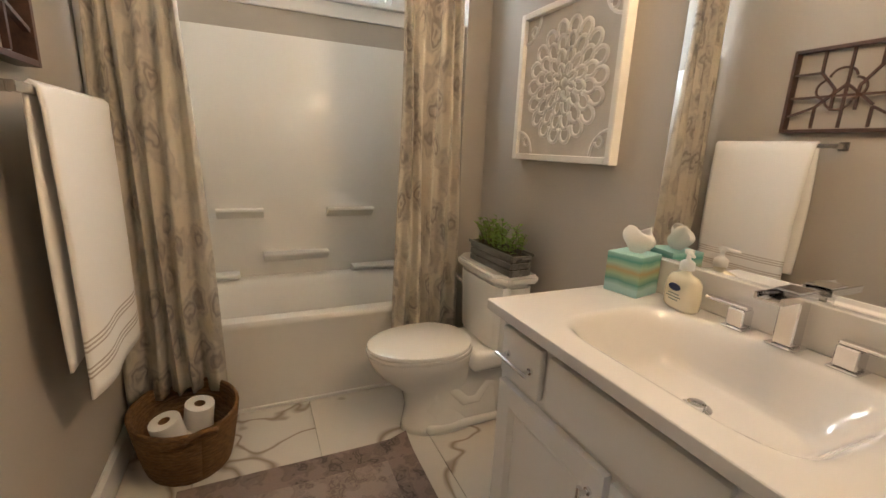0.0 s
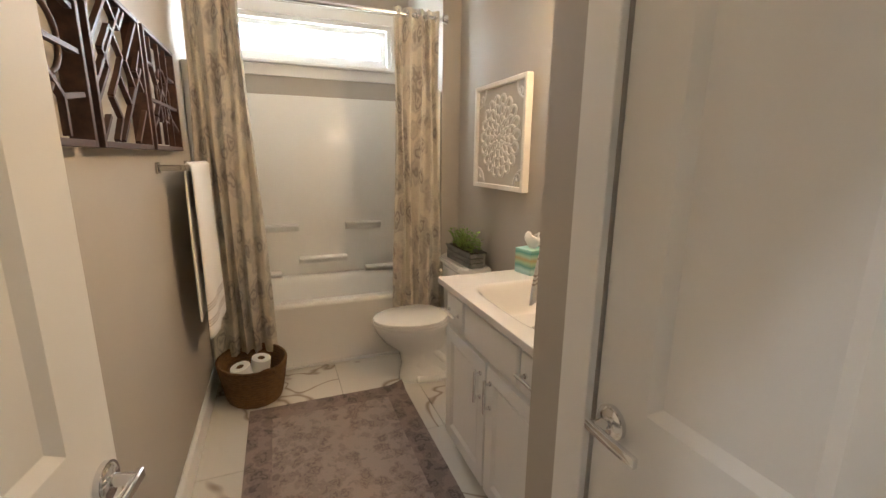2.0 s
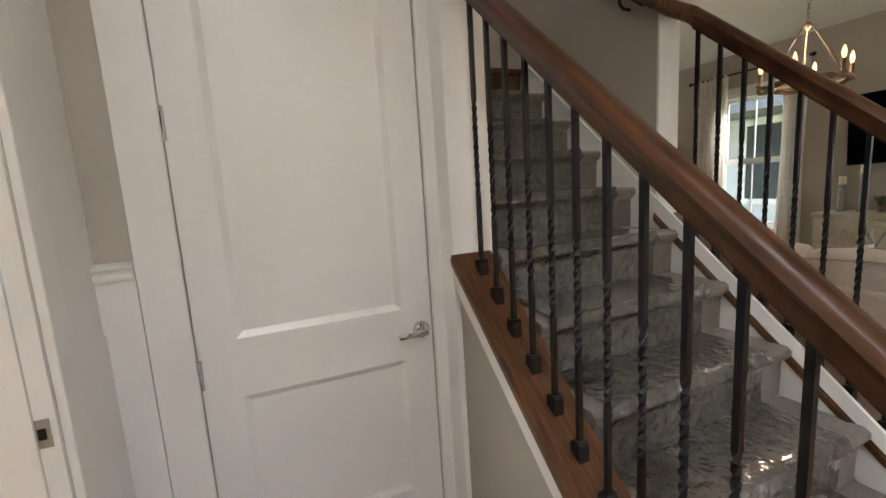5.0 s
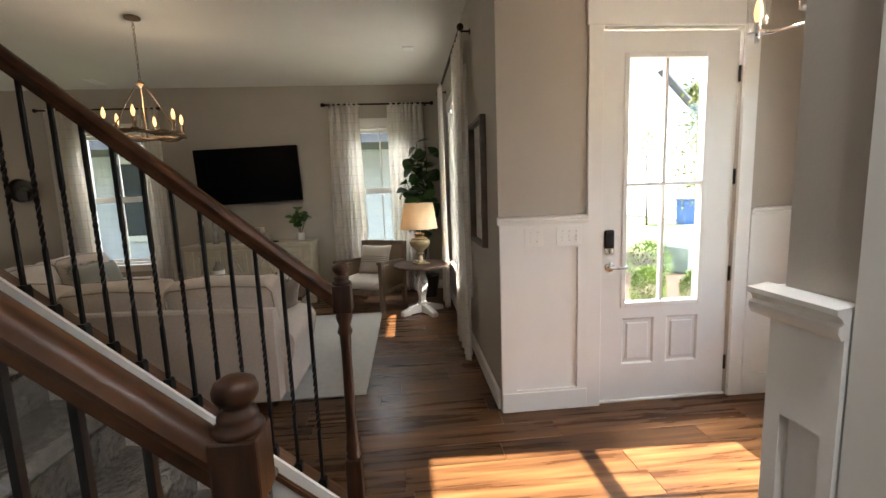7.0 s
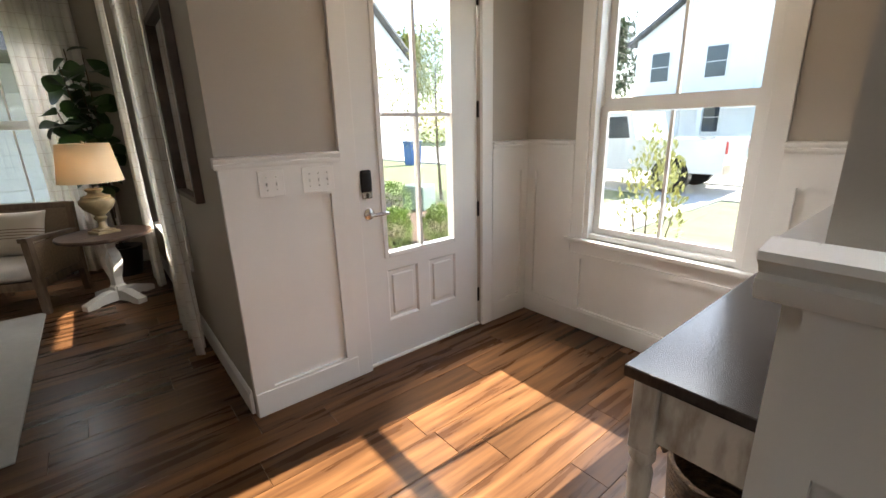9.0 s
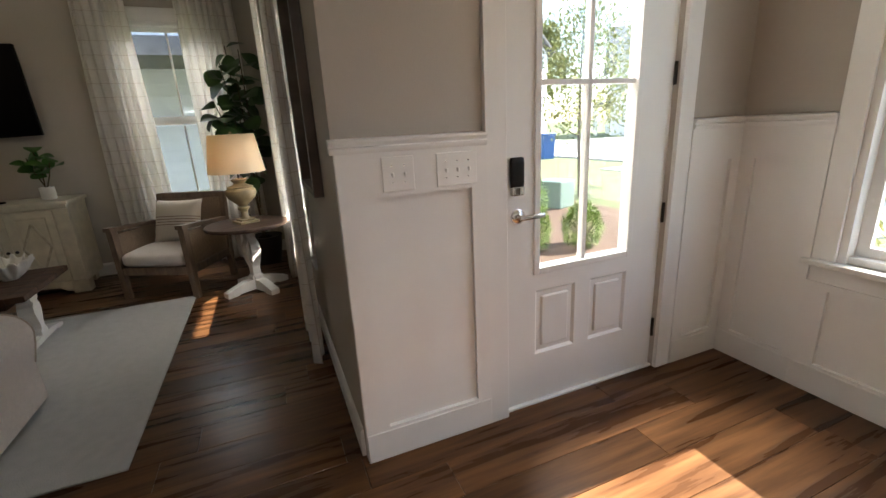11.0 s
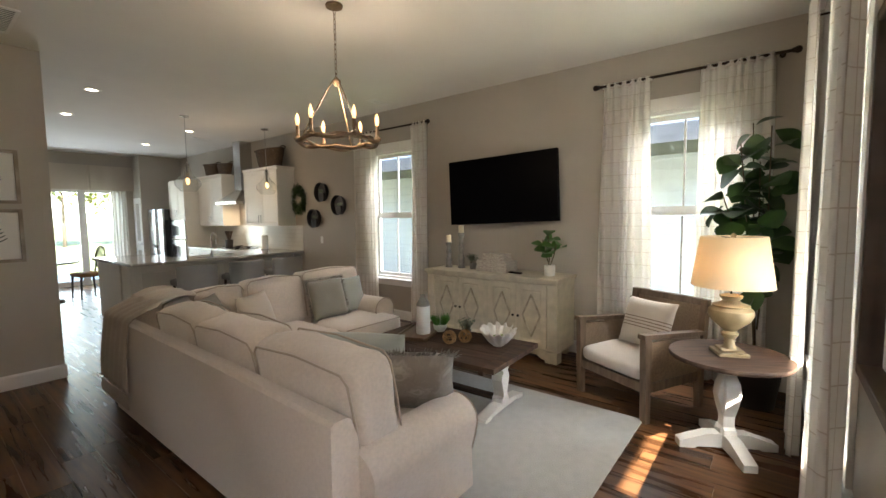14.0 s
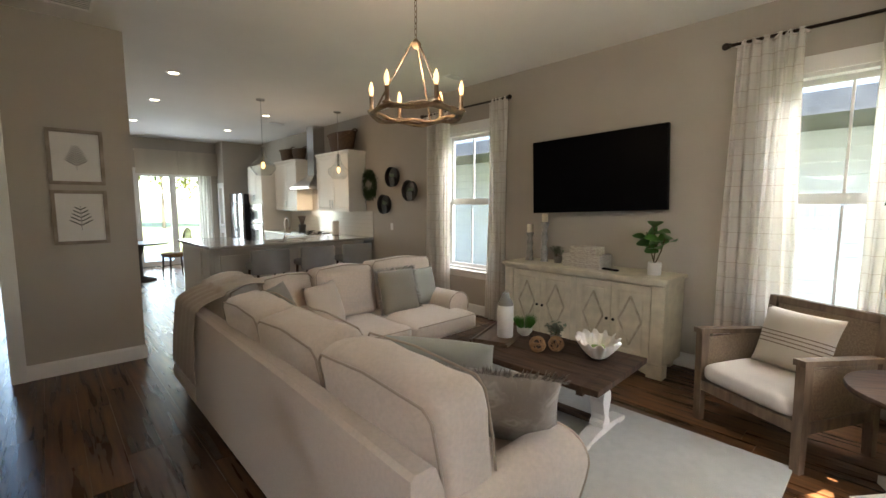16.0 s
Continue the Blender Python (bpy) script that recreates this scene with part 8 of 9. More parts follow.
def grille(name, m, w, d, n, label, material=None):
    ob = thing(name, m, label, "air vent", "ceiling vents")
    part("frame", prism(prism(prism(prism(bmesh.new(), [(-w / 2, -d / 2), (w / 2, -d / 2), (w / 2, -d / 2 + 0.02), (-w / 2, -d / 2 + 0.02)], "z", -0.010, -0.001), [(-w / 2, d / 2 - 0.02), (w / 2, d / 2 - 0.02), (w / 2, d / 2), (-w / 2, d / 2)], "z", -0.010, -0.001),
                        [(-w / 2, -d / 2 + 0.02), (-w / 2 + 0.02, -d / 2 + 0.02), (-w / 2 + 0.02, d / 2 - 0.02), (-w / 2, d / 2 - 0.02)], "z", -0.010, -0.001),
                  [(w / 2 - 0.02, -d / 2 + 0.02), (w / 2, -d / 2 + 0.02), (w / 2, d / 2 - 0.02), (w / 2 - 0.02, d / 2 - 0.02)], "z", -0.010, -0.001), PUMP, ob)
    for k in range(n):
        y = -d / 2 + 0.02 + (d - 0.04) * (k + 0.5) / n
        part("slat", cube(-w / 2 + 0.02, y - 0.004, -0.008, w / 2 - 0.02, y + 0.004, -0.003), PUMP, ob)
    # no duct is cut: this sheet's grey stands in for the shade behind the slats
    part("backing", cube(-w / 2 + 0.02, -d / 2 + 0.02, -0.003, w / 2 - 0.02, d / 2 - 0.02, -0.001), INKG, ob, "grey sheet in place of the shaded duct")
    return ob


grille("air_vent", pose(6.68, 4.35, CEIL_H), 0.30, 0.12, 6, "small white ceiling air register")
grille("air_vent", pose(2.98, 4.80, CEIL_H), 0.55, 0.60, 14, "large white ceiling return-air grille")
grille("air_vent", pose(6.25, 8.8, CEIL_H), 0.30, 0.12, 6, "small white ceiling air register in the kitchen")
# square ceiling register, built as one small closed case
sd = thing("smoke_sensor", pose(5.50, 0.33, CEIL_H), "small grey-white square ceiling register near the windows", "sensor")
part("case", cube(-0.06, -0.06, -0.018, 0.06, 0.06, -0.001, 0.004), PUMP, sd)
outlet = thing("wall_outlet", pose(XW, 6.25, 1.13, 0, 0, -90), "white outlet plate on the wall", "outlet")
part("plate", cube(-0.036, -0.006, -0.058, 0.036, -0.0005, 0.058, 0.002), PUMP, outlet)

# ---- kitchen and dining end ----
CAB = mat("white_kitchen_paint", (0.72, 0.69, 0.63), 0.4, var=0.02)
QUARTZ = mat("speckled_quartz", (0.46, 0.44, 0.41), 0.14, var=0.15, scale=60, coat=0.3)
STEEL = mat("stainless_steel", (0.55, 0.55, 0.56), 0.24, metal=1.0, var=0.05, scale=3, stretch=(30, 30, 1))
SUBWAY = mat("glazed_subway_tile", (0.68, 0.655, 0.60), 0.16, var=0.03, coat=0.3)
STOOLC = mat("grey_stool_cloth", (0.36, 0.36, 0.36), 0.85, var=0.06, bump=0.25, bscale=300)
BLADE = mat("dark_oven_glass", (0.01, 0.01, 0.012), 0.08, var=0.0)


def kdoor(parent, x, y0, y1, z0, z1, handle=None):
    """A shaker door on a face at x that looks to -x."""
    w, h = y1 - y0, z1 - z0
    d = new("door")
    d.parent = parent
    p = part("door_panel", slab_with_panels(w - 0.004, h - 0.004, 0.02, [(0.055, 0.055, w - 0.059, h - 0.059)]), CAB, d)
    p.matrix_basis = pose(x - 0.021, y1 - 0.002, z0 + 0.002, 0, 0, -90)
    if handle:
        hy, hz = handle
        part("pull", rod(bmesh.new(), (x - 0.045, hy, hz - 0.07), (x - 0.045, hy, hz + 0.07), 0.006, seg=8), STEEL, d, "steel bar pull")
    return d


def upper(y0, y1, z0, z1, label, n):
    ob = thing("wall_cabinet", pose(0, 0, 0), label, "cabinet", "kitchen wall cabinets")
    part("body", cube(6.75, y0, z0, XW - 0.001, y1, z1), CAB, ob)
    part("crown", prism(bmesh.new(), [(6.75, z1), (6.715, z1 + 0.03), (6.71, z1 + 0.055), (XW - 0.001, z1 + 0.055), (XW - 0.001, z1)], "y", y0 - 0.02, y1 + 0.02), CAB, ob)
    w = (y1 - y0) / n
    for k in range(n):
        a = y0 + k * w
        kdoor(ob, 6.75, a, a + w, z0, z1, (a + w - 0.04 if k % 2 == 0 else a + 0.04, z0 + 0.13))


upper(7.02, 8.18, 1.37, 2.38, "white shaker wall cabinet beside the hood", 2)
upper(9.10, 10.20, 1.37, 2.38, "white shaker wall cabinet past the hood", 2)
hd = thing("range_hood", pose(6.6, 8.64, 1.80), "stainless chimney range hood on the wall", "range hood")
bm = bmesh.new()
lo = [bm.verts.new(p) for p in ((-0.02, -0.42, 0.0), (0.479, -0.42, 0.0), (0.479, 0.42, 0.0), (-0.02, 0.42, 0.0))]
l2 = [bm.verts.new(p) for p in ((-0.02, -0.42, 0.05), (0.479, -0.42, 0.05), (0.479, 0.42, 0.05), (-0.02, 0.42, 0.05))]
hi = [bm.verts.new(p) for p in ((0.24, -0.14, 0.28), (0.479, -0.14, 0.28), (0.479, 0.14, 0.28), (0.24, 0.14, 0.28))]
for a, b in ((lo, l2), (l2, hi)):
    for k in range(4):
        bm.faces.new((a[k], a[(k + 1) % 4], b[(k + 1) % 4], b[k]))
bm.faces.new(lo)
bm.faces.new(hi)
part("canopy", bm, STEEL, hd)
part("chimney", cube(0.24, -0.14, 0.28, 0.479, 0.14, CEIL_H - 1.802), STEEL, hd)


def base_run():
    ob = thing("base_cabinets", pose(0, 0, 0), "white base cabinets along the kitchen wall", "cabinet")
    part("body", cube(6.48, 7.5, 0.10, XW - 0.001, 10.2, 0.88), CAB, ob)
    part("toe_kick", cube(6.55, 7.5, 0.0, XW - 0.02, 10.2, 0.10), IRON, ob)
    for k in range(4):
        a = 8.55 + k * 0.41
        kdoor(ob, 6.48, a, a + 0.41, 0.12, 0.68, (a + 0.05, 0.6))
        d = part("drawer_front", cube(6.459, a + 0.002, 0.70, 6.48, a + 0.408, 0.86, 0.003), CAB, ob)
        part("pull", rod(bmesh.new(), (6.435, a + 0.13, 0.78), (6.435, a + 0.28, 0.78), 0.006, seg=8), STEEL, d)
    t = thing("kitchen_worktop", pose(0, 0, 0), "speckled quartz worktop along the wall", "worktop")
    part("slab", cube(6.44, 7.56, 0.881, XW - 0.001, 10.2, 0.92, 0.003), QUARTZ, t)


base_run()


def peninsula():
    ob = thing("peninsula_cabinet", pose(0, 0, 0), "white panelled kitchen peninsula base", "cabinet")
    part("body", cube(4.52, 7.13, 0.0, XW - 0.001, 7.49, 0.88), CAB, ob)
    part("return_body", cube(4.50, 7.491, 0.0, 5.15, 8.58, 0.88), CAB, ob)
    for k in range(4):
        a = 4.58 + k * 0.62
        part("back_panel", slab_with_panels(0.58, 0.74, 0.012, [(0.07, 0.07, 0.51, 0.67)]), CAB, ob).matrix_basis = pose(a, 7.117, 0.10)
    t = thing("peninsula_worktop", pose(0, 0, 0), "pale speckled quartz breakfast bar top", "worktop")
    part("bar_slab", cube(4.45, 6.80, 0.881, XW - 0.001, 7.555, 0.92, 0.003), QUARTZ, t)
    part("return_slab", cube(4.44, 7.556, 0.881, 5.20, 8.62, 0.92, 0.003), QUARTZ, t)
    f = thing("kitchen_faucet", pose(5.75, 7.42, 0.92), "chrome pull-down kitchen faucet on the peninsula", "faucet")
    pts = [(0, 0, 0)] + [(0, -0.09 + 0.09 * math.cos(a), 0.26 + 0.10 * math.sin(a)) for a in [math.pi * k / 10 for k in range(11)]] + [(0, -0.18, 0.17)]
    part("spout", tube(bmesh.new(), pts, 0.013, 10), CHROME, f, smooth=True)
    part("base", lathe(bmesh.new(), [(0.0, 0.0), (0.028, 0.0), (0.026, 0.03), (0.018, 0.05), (0.0, 0.05)], 18), CHROME, f, smooth="auto")
    part("lever", rod(bmesh.new(), (0.02, 0, 0.05), (0.10, 0, 0.09), 0.006), CHROME, f)
    s = thing("kitchen_sink", pose(5.75, 7.20, 0.921), "stainless sink set in the peninsula top", "sink")
    part("rim", prism(bmesh.new(), [(-0.32, -0.18), (0.32, -0.18), (0.32, 0.18), (-0.32, 0.18)], "z", 0.0, 0.004), STEEL, s)


peninsula()


def stool(x):
    ob = thing("bar_stool", pose(x, 6.70, 0), "grey upholstered low-back bar stool at the peninsula", "bar stool", "bar stools")
    for sx in (-1, 1):
        for sy in (-1, 1):
            part("leg", rod(bmesh.new(), (sx * 0.20, sy * 0.19, 0.0), (sx * 0.18, sy * 0.17, 0.56), 0.016, 0.02, 8), FRAMEW, ob)
        part("stretcher", cube(sx * 0.185 - 0.010, -0.16, 0.22, sx * 0.185 + 0.010, 0.16, 0.245), FRAMEW, ob)
    part("seat", soft_box(0.47, 0.44, 0.10, 0.04, (0, 0, 0.01), 6, (0, 0, 0.61)), STOOLC, ob, "grey cushioned seat", True)
    c = bmesh.new()
    pts = [(-0.27 + 0.54 * k / 12, -0.20 - 0.05 * math.cos((k / 12 - 0.5) * math.pi)) for k in range(13)]
    prism(c, pts + [(px, py + 0.055) for px, py in reversed(pts)], "z", 0.52, 0.86)
    bmesh.ops.bevel(c, geom=list(c.edges), offset=0.012, segments=2, affect="EDGES")
    part("backrest", c, STOOLC, ob, "curved grey wraparound back", "auto")


for x in (5.16, 5.88, 6.58):
    stool(x)


def pendant(x, y, z):
    ob = thing("pendant_light", pose(x, y, CEIL_H), "clear glass bell pendant light, lit", "pendant light", "pendant lights")
    part("canopy", lathe(bmesh.new(), [(0.0, -0.001), (0.06, -0.001), (0.06, -0.02), (0.0, -0.024)], 24), STEEL, ob, smooth="auto")
    h = z - CEIL_H
    part("cord", rod(bmesh.new(), (0, 0, -0.02), (0, 0, h + 0.30), 0.005, seg=6), STEEL, ob)
    part("glass_bell", lathe(bmesh.new(), [(0.035, h + 0.30), (0.04, h + 0.20), (0.075, h + 0.12), (0.17, h + 0.04), (0.18, h), (0.165, h - 0.04), (0.10, h - 0.12), (0.098, h - 0.12), (0.162, h - 0.04), (0.177, h), (0.167, h + 0.038), (0.072, h + 0.117), (0.037, h + 0.20), (0.033, h + 0.30)], 36), CLEAR, ob, "clear blown glass bell", True)
    part("socket", rod(bmesh.new(), (0, 0, h + 0.30), (0, 0, h + 0.08), 0.018, seg=10), STEEL, ob)
    part("bulb", lathe(bmesh.new(), [(0.0, h - 0.02), (0.02, h - 0.01), (0.03, h + 0.03), (0.018, h + 0.08), (0.0, h + 0.08)], 14), AMBER, ob, "lit warm bulb", True)


pendant(5.32, 7.09, 2.05)
pendant(6.58, 7.08, 2.05)
lamp("pendant_glow", "POINT", pose(5.95, 7.05, 1.95), 0.6, (1.0, 0.74, 0.48), 0.05)
for x, y, e in ((4.18, 8.2, 0.25), (5.83, 8.23, 0.4), (5.80, 10.28, 0.4), (4.18, 10.3, 0), (4.1, 6.5, 0)):
    can_light(x, y, CEIL_H, e)


def tall_unit():
    ob = thing("oven_cabinet", pose(0, 0, 0), "tall white cabinet with built-in double oven", "cabinet")
    part("body", cube(6.45, 10.22, 0.0, XW - 0.001, 11.05, 2.38), CAB, ob)
    for z0, z1 in ((0.55, 1.05), (1.08, 1.50)):
        o = part("oven", cube(6.425, 10.27, z0, 6.45, 11.0, z1, 0.004), STEEL, ob, "stainless built-in oven")
        part("oven_glass", cube(6.421, 10.36, z0 + 0.07, 6.425, 10.91, z1 - 0.13), BLADE, o)
        part("oven_handle", rod(bmesh.new(), (6.39, 10.34, z1 - 0.09), (6.39, 10.93, z1 - 0.09), 0.011, seg=10), STEEL, o)
    kdoor(ob, 6.45, 10.22, 10.635, 1.55, 2.36, (10.59, 1.65))
    kdoor(ob, 6.45, 10.635, 11.05, 1.55, 2.36, (10.68, 1.65))
    fr = thing("refrigerator", pose(6.28, 11.10, 0.0), "stainless steel french-door refrigerator beside the ovens", "refrigerator")
    part("body", cube(0.06, 0.0, 0.03, 0.78, 0.90, 1.75), BLADE, fr)
    for k in (0, 1):
        d = part("door", cube(0.0, 0.452 * k + 0.002, 0.70, 0.058, 0.452 * k + 0.446, 1.76, 0.012, 2), STEEL, fr, smooth="auto")
        y = 0.40 if k == 0 else 0.50
        part("handle", tube(bmesh.new(), [(0.0, y, 0.85), (-0.05, y, 0.95), (-0.06, y, 1.2), (-0.05, y, 1.45), (0.0, y, 1.55)], 0.011, 8), STEEL, d, smooth=True)
    part("freezer_drawer", cube(0.0, 0.002, 0.06, 0.058, 0.898, 0.69, 0.012, 2), STEEL, fr, smooth="auto")
    pw = walled("wall_pantry", (6.30, 12.05, 0), (XW, 12.17, CEIL_H), [], PAINT + " wall beside the pantry")
    p2 = walled("wall_pantry_front", (6.18, 12.05, 0), (6.30, 12.6, CEIL_H), [], PAINT + " wall beside the refrigerator")


tall_unit()
inner_door("door_pantry", pose(6.172, 12.58, 0.008, 0, 0, -90), 0.50, 2.03, True, "white two-panel closed pantry door")


def splash():
    ob = tagged(new("backsplash"), "white glazed subway tile backsplash over the worktop", "backsplash", "", "structure")
    shared = {}
    w, h = 0.152, 0.076
    for j in range(6):
        z = 0.922 + j * h
        y = 6.80 - (w / 2 if j % 2 else 0)
        while y < 10.18:
            a, b = max(y, 6.80), min(y + w, 10.18)
            y += w
            if b - a < 0.01:
                continue
            key = round(b - a, 3)
            if key not in shared:
                shared[key] = mesh_of("tile", cube(-0.008, -(b - a) / 2 + 0.001, 0.001, 0, (b - a) / 2 - 0.001, h - 0.001, 0.0015), SUBWAY)
            t = new("tile", shared[key])
            t.location, t.parent = (XW - 0.001, (a + b) / 2, z), ob


WREATH = mat("boxwood_green", (0.018, 0.045, 0.010), 0.6, col2=(0.05, 0.10, 0.025), scale=30)
wr_ = thing("wreath", pose(XW - 0.035, 6.86, 1.84), "green boxwood wreath hanging on the wall", "wreath")
bm, rnd_ = bmesh.new(), random.Random(3)
for _ in range(1500):
    a, r = rnd_.random() * 6.283, 0.165 + rnd_.gauss(0, 0.04)
    p = Vector((rnd_.uniform(-0.03, 0.02), r * math.cos(a), r * math.sin(a)))
    d = Vector((rnd_.uniform(-1, 0.2), math.cos(a) + rnd_.uniform(-1, 1), math.sin(a) + rnd_.uniform(-1, 1))).normalized() * 0.055
    leaf(bm, p, p + d, 0.022, 0.2, n=2)
ob_ = part("leaves", bm, WREATH, wr_, smooth=True)
ob_["kind"] = "stuff"
part("hoop", tube(bmesh.new(), [(0.015, 0.17 * math.cos(a), 0.17 * math.sin(a)) for a in [2 * math.pi * k / 30 for k in range(31)]], 0.012, 6), STEM, wr_)
PLATEM = mat("galvanised_dark_metal", (0.06, 0.06, 0.06), 0.4, metal=0.7, var=0.25, scale=8)
for y, z, c in ((6.17, 1.94, 2), (5.72, 1.71, 1), (6.40, 1.50, 0)):
    ob = thing("metal_wall_planter", pose(XW - 0.001, y, z, 0, -90, 0), "round dark metal wall pocket with greenery", "wall decor", "round wall planters")
    part("dish", lathe(bmesh.new(), [(0.0, 0.004), (0.15, 0.004), (0.155, 0.05), (0.165, 0.075), (0.160, 0.075), (0.148, 0.01), (0.0, 0.01)], 36), PLATEM, ob, smooth="auto")
    part("pocket", cube(-0.15, -0.07, 0.012, -0.01, 0.07, 0.05, 0.01, 2), PLATEM, ob)
    bm = bmesh.new()
    for k in range(26):
        p = Vector((-0.01, random.uniform(-0.05, 0.05), 0.03))
        leaf(bm, p, p + Vector((random.uniform(0.02, 0.08), random.uniform(-0.05, 0.05), random.uniform(0.0, 0.04))), 0.02, 0.2, n=3)
    part("greenery", bm, LEAFG, ob, smooth=True)
for y, w, h in ((7.52, 0.86, 0.50), (9.30, 0.56, 0.34), (9.90, 0.60, 0.40)):
    basket("woven_basket", pose(6.91, y, 2.436, 0, 0, 90), w * 0.36, w * 0.5, h * 0.7, "dark wicker basket on top of the cabinets", sy=0.34, rope=0.013, material=DARKSTRAW)
lamp("hood_light", "AREA", look((6.80, 8.64, 1.79), (6.80, 8.64, 0)), 0.45, (1.0, 0.76, 0.50), 0.4, 0.2)
ct = thing("gas_cooktop", pose(6.78, 8.64, 0.9205), "black gas cooktop on the worktop", "cooktop")
part("plate", cube(-0.24, -0.37, 0, 0.24, 0.37, 0.012, 0.004), BLADE, ct)
for y in (-0.2, 0.2):
    for x in (-0.11, 0.11):
        part("grate", tube(bmesh.new(), [(x - 0.09, y, 0.03), (x + 0.09, y, 0.03)], 0.006), IRON, ct)
        part("burner", lathe(bmesh.new(), [(0.0, 0.012), (0.04, 0.012), (0.035, 0.025), (0.0, 0.025)], 14, (x, y, 0)), IRON, ct)
pt = thing("paper_towel_roll", pose(6.85, 7.72, 0.9205), "white paper towel roll on the worktop", "paper towel")
part("roll", lathe(bmesh.new(), [(0.0, 0.012), (0.06, 0.012), (0.06, 0.27), (0.0, 0.27)], 24), PAPER, pt, smooth="auto")
part("stand", lathe(bmesh.new(), [(0.0, 0.0), (0.08, 0.0), (0.08, 0.01), (0.0, 0.012)], 20), STEEL, pt)
us = thing("utensil_crock", pose(6.9, 9.25, 0.9205), "dark crock of utensils beside the cooktop", "crock")
part("crock", lathe(bmesh.new(), [(0.0, 0.0), (0.07, 0.0), (0.08, 0.15), (0.07, 0.15), (0.0, 0.14)], 20), FOOT, us, smooth="auto")
for k in range(6):
    part("utensil", rod(bmesh.new(), (0.02 * math.cos(k), 0.02 * math.sin(k), 0.13), (0.07 * math.cos(k), 0.07 * math.sin(k), 0.33), 0.007, 0.016, 8), FRAMEW, us)

# sliding door, valance, dining set
sdoor = thing("sliding_door", pose(5.20, 12.6, 0.0), "white sliding glass patio door", "door", "", "structure")
for x0 in (-0.75, 0.0):
    bm = bmesh.new()
    y0 = 0.05 if x0 < 0 else 0.09
    for a in ((x0, 0.02, x0 + 0.07, 2.25), (x0 + 0.68, 0.02, x0 + 0.75, 2.25), (x0 + 0.07, 0.02, x0 + 0.68, 0.13), (x0 + 0.07, 2.16, x0 + 0.68, 2.25)):
        box(bm, a[0], y0, a[1], a[2], y0 + 0.035, a[3])
    fr_ = part("sash", bm, TRIM, sdoor)
    pn = part("pane", cube(x0 + 0.07, y0 + 0.014, 0.13, x0 + 0.68, y0 + 0.02, 2.16), PANE, fr_)
    pn.visible_shadow = False
part("track", cube(-0.75, 0.03, 0.0, 0.75, 0.15, 0.02), STEEL, sdoor)
casing("casing_sliding_door", pose(5.20, 12.6, 0), 1.5, 2.25, cw=0.09, head=0.10)
v2 = thing("door_valance", pose(5.30, 12.42, 2.21), "oatmeal box-pleated valance over the patio door", "valance")
part("front_panel", sheet(60, 6, lambda u, v: ((u - 0.5) * 1.72, -0.0 - 0.02 * max(0.0, 1 - abs((u - 0.5) * 1.72) / 0.03) + 0.003 * math.sin(u * 40), v * 0.56), 0.004, (1.72, 0.56)), VAL, v2)
part("mounting_board", cube(-0.85, 0.005, 0.54, 0.85, 0.175, 0.56), TRIM, v2)
SHEER = uv_cloth("white_sheer_curtain", (0.72, 0.70, 0.66), (0.6, 0.58, 0.55), translucent=0.55, rough=0.9)
cu = thing("patio_curtain", pose(5.86, 12.50, 0.012), "white sheer curtain beside the patio door", "curtain")
part("cloth", curtain(0.30, 2.2, 5, 0.025, 0.55, 1.1, 31), SHEER, cu, smooth=True)
DCHAIR = mat("dark_dining_wood", (0.03, 0.02, 0.015), 0.4, var=0.2)
dt = thing("dining_table", pose(4.15, 10.6, 0), "round dark dining table near the patio door", "dining table")
part("tabletop", lathe(bmesh.new(), [(0.0, 0.72), (0.50, 0.72), (0.52, 0.735), (0.52, 0.75), (0.0, 0.755)], 40), DCHAIR, dt, smooth="auto")
part("pedestal", lathe(bmesh.new(), [(0.0, 0.0), (0.28, 0.0), (0.26, 0.04), (0.06, 0.10), (0.05, 0.5), (0.12, 0.72), (0.0, 0.72)], 24), DCHAIR, dt, smooth=True)
for a, r in ((10, 0.66), (190, 0.66)):
    ob = thing("dining_chair", pose(4.15, 10.6, 0) @ pose(0, 0, 0, 0, 0, a) @ pose(r, 0, 0), "dark wooden dining chair with an oval back", "dining chair", "dining chairs")
    for sx in (-1, 1):
        for sy in (-1, 1):
            part("leg", rod(bmesh.new(), (sx * 0.19, sy * 0.19, 0), (sx * 0.17, sy * 0.18, 0.44), 0.014, 0.02, 8), DCHAIR, ob)
    part("seat", soft_box(0.42, 0.44, 0.08, 0.03, (0, 0, 0.01), 4, (0, 0, 0.46)), STRAW, ob, "tan cushioned seat", True)
    pts = [(0.21 + 0.05 * (math.sin(t) * 0.5 + 0.5), 0.19 * math.cos(t), 0.78 + 0.22 * math.sin(t)) for t in [2 * math.pi * k / 24 for k in range(25)]]
    part("back_hoop", tube(bmesh.new(), pts, 0.014, 8), DCHAIR, ob, smooth=True)
    bm = bmesh.new()
    for k in range(-3, 4):
        y = k * 0.045
        hz = 0.21 * math.sqrt(max(0.0, 1 - (y / 0.19) ** 2))
        rod(bm, (0.215, y, 0.78 - hz), (0.255, y, 0.78 + hz), 0.006, seg=6)
    part("back_spindles", bm, DCHAIR, ob)
    for s in (-1, 1):
        part("back_post", rod(bmesh.new(), (0.19, s * 0.17, 0.44), (0.22, s * 0.15, 0.65), 0.012, seg=8), DCHAIR, ob)

# ---- outside ----
GRASSG = mat("lawn", (0.10, 0.125, 0.045), 0.95, col2=(0.19, 0.21, 0.09), scale=2.2, bump=0.5, bscale=60)
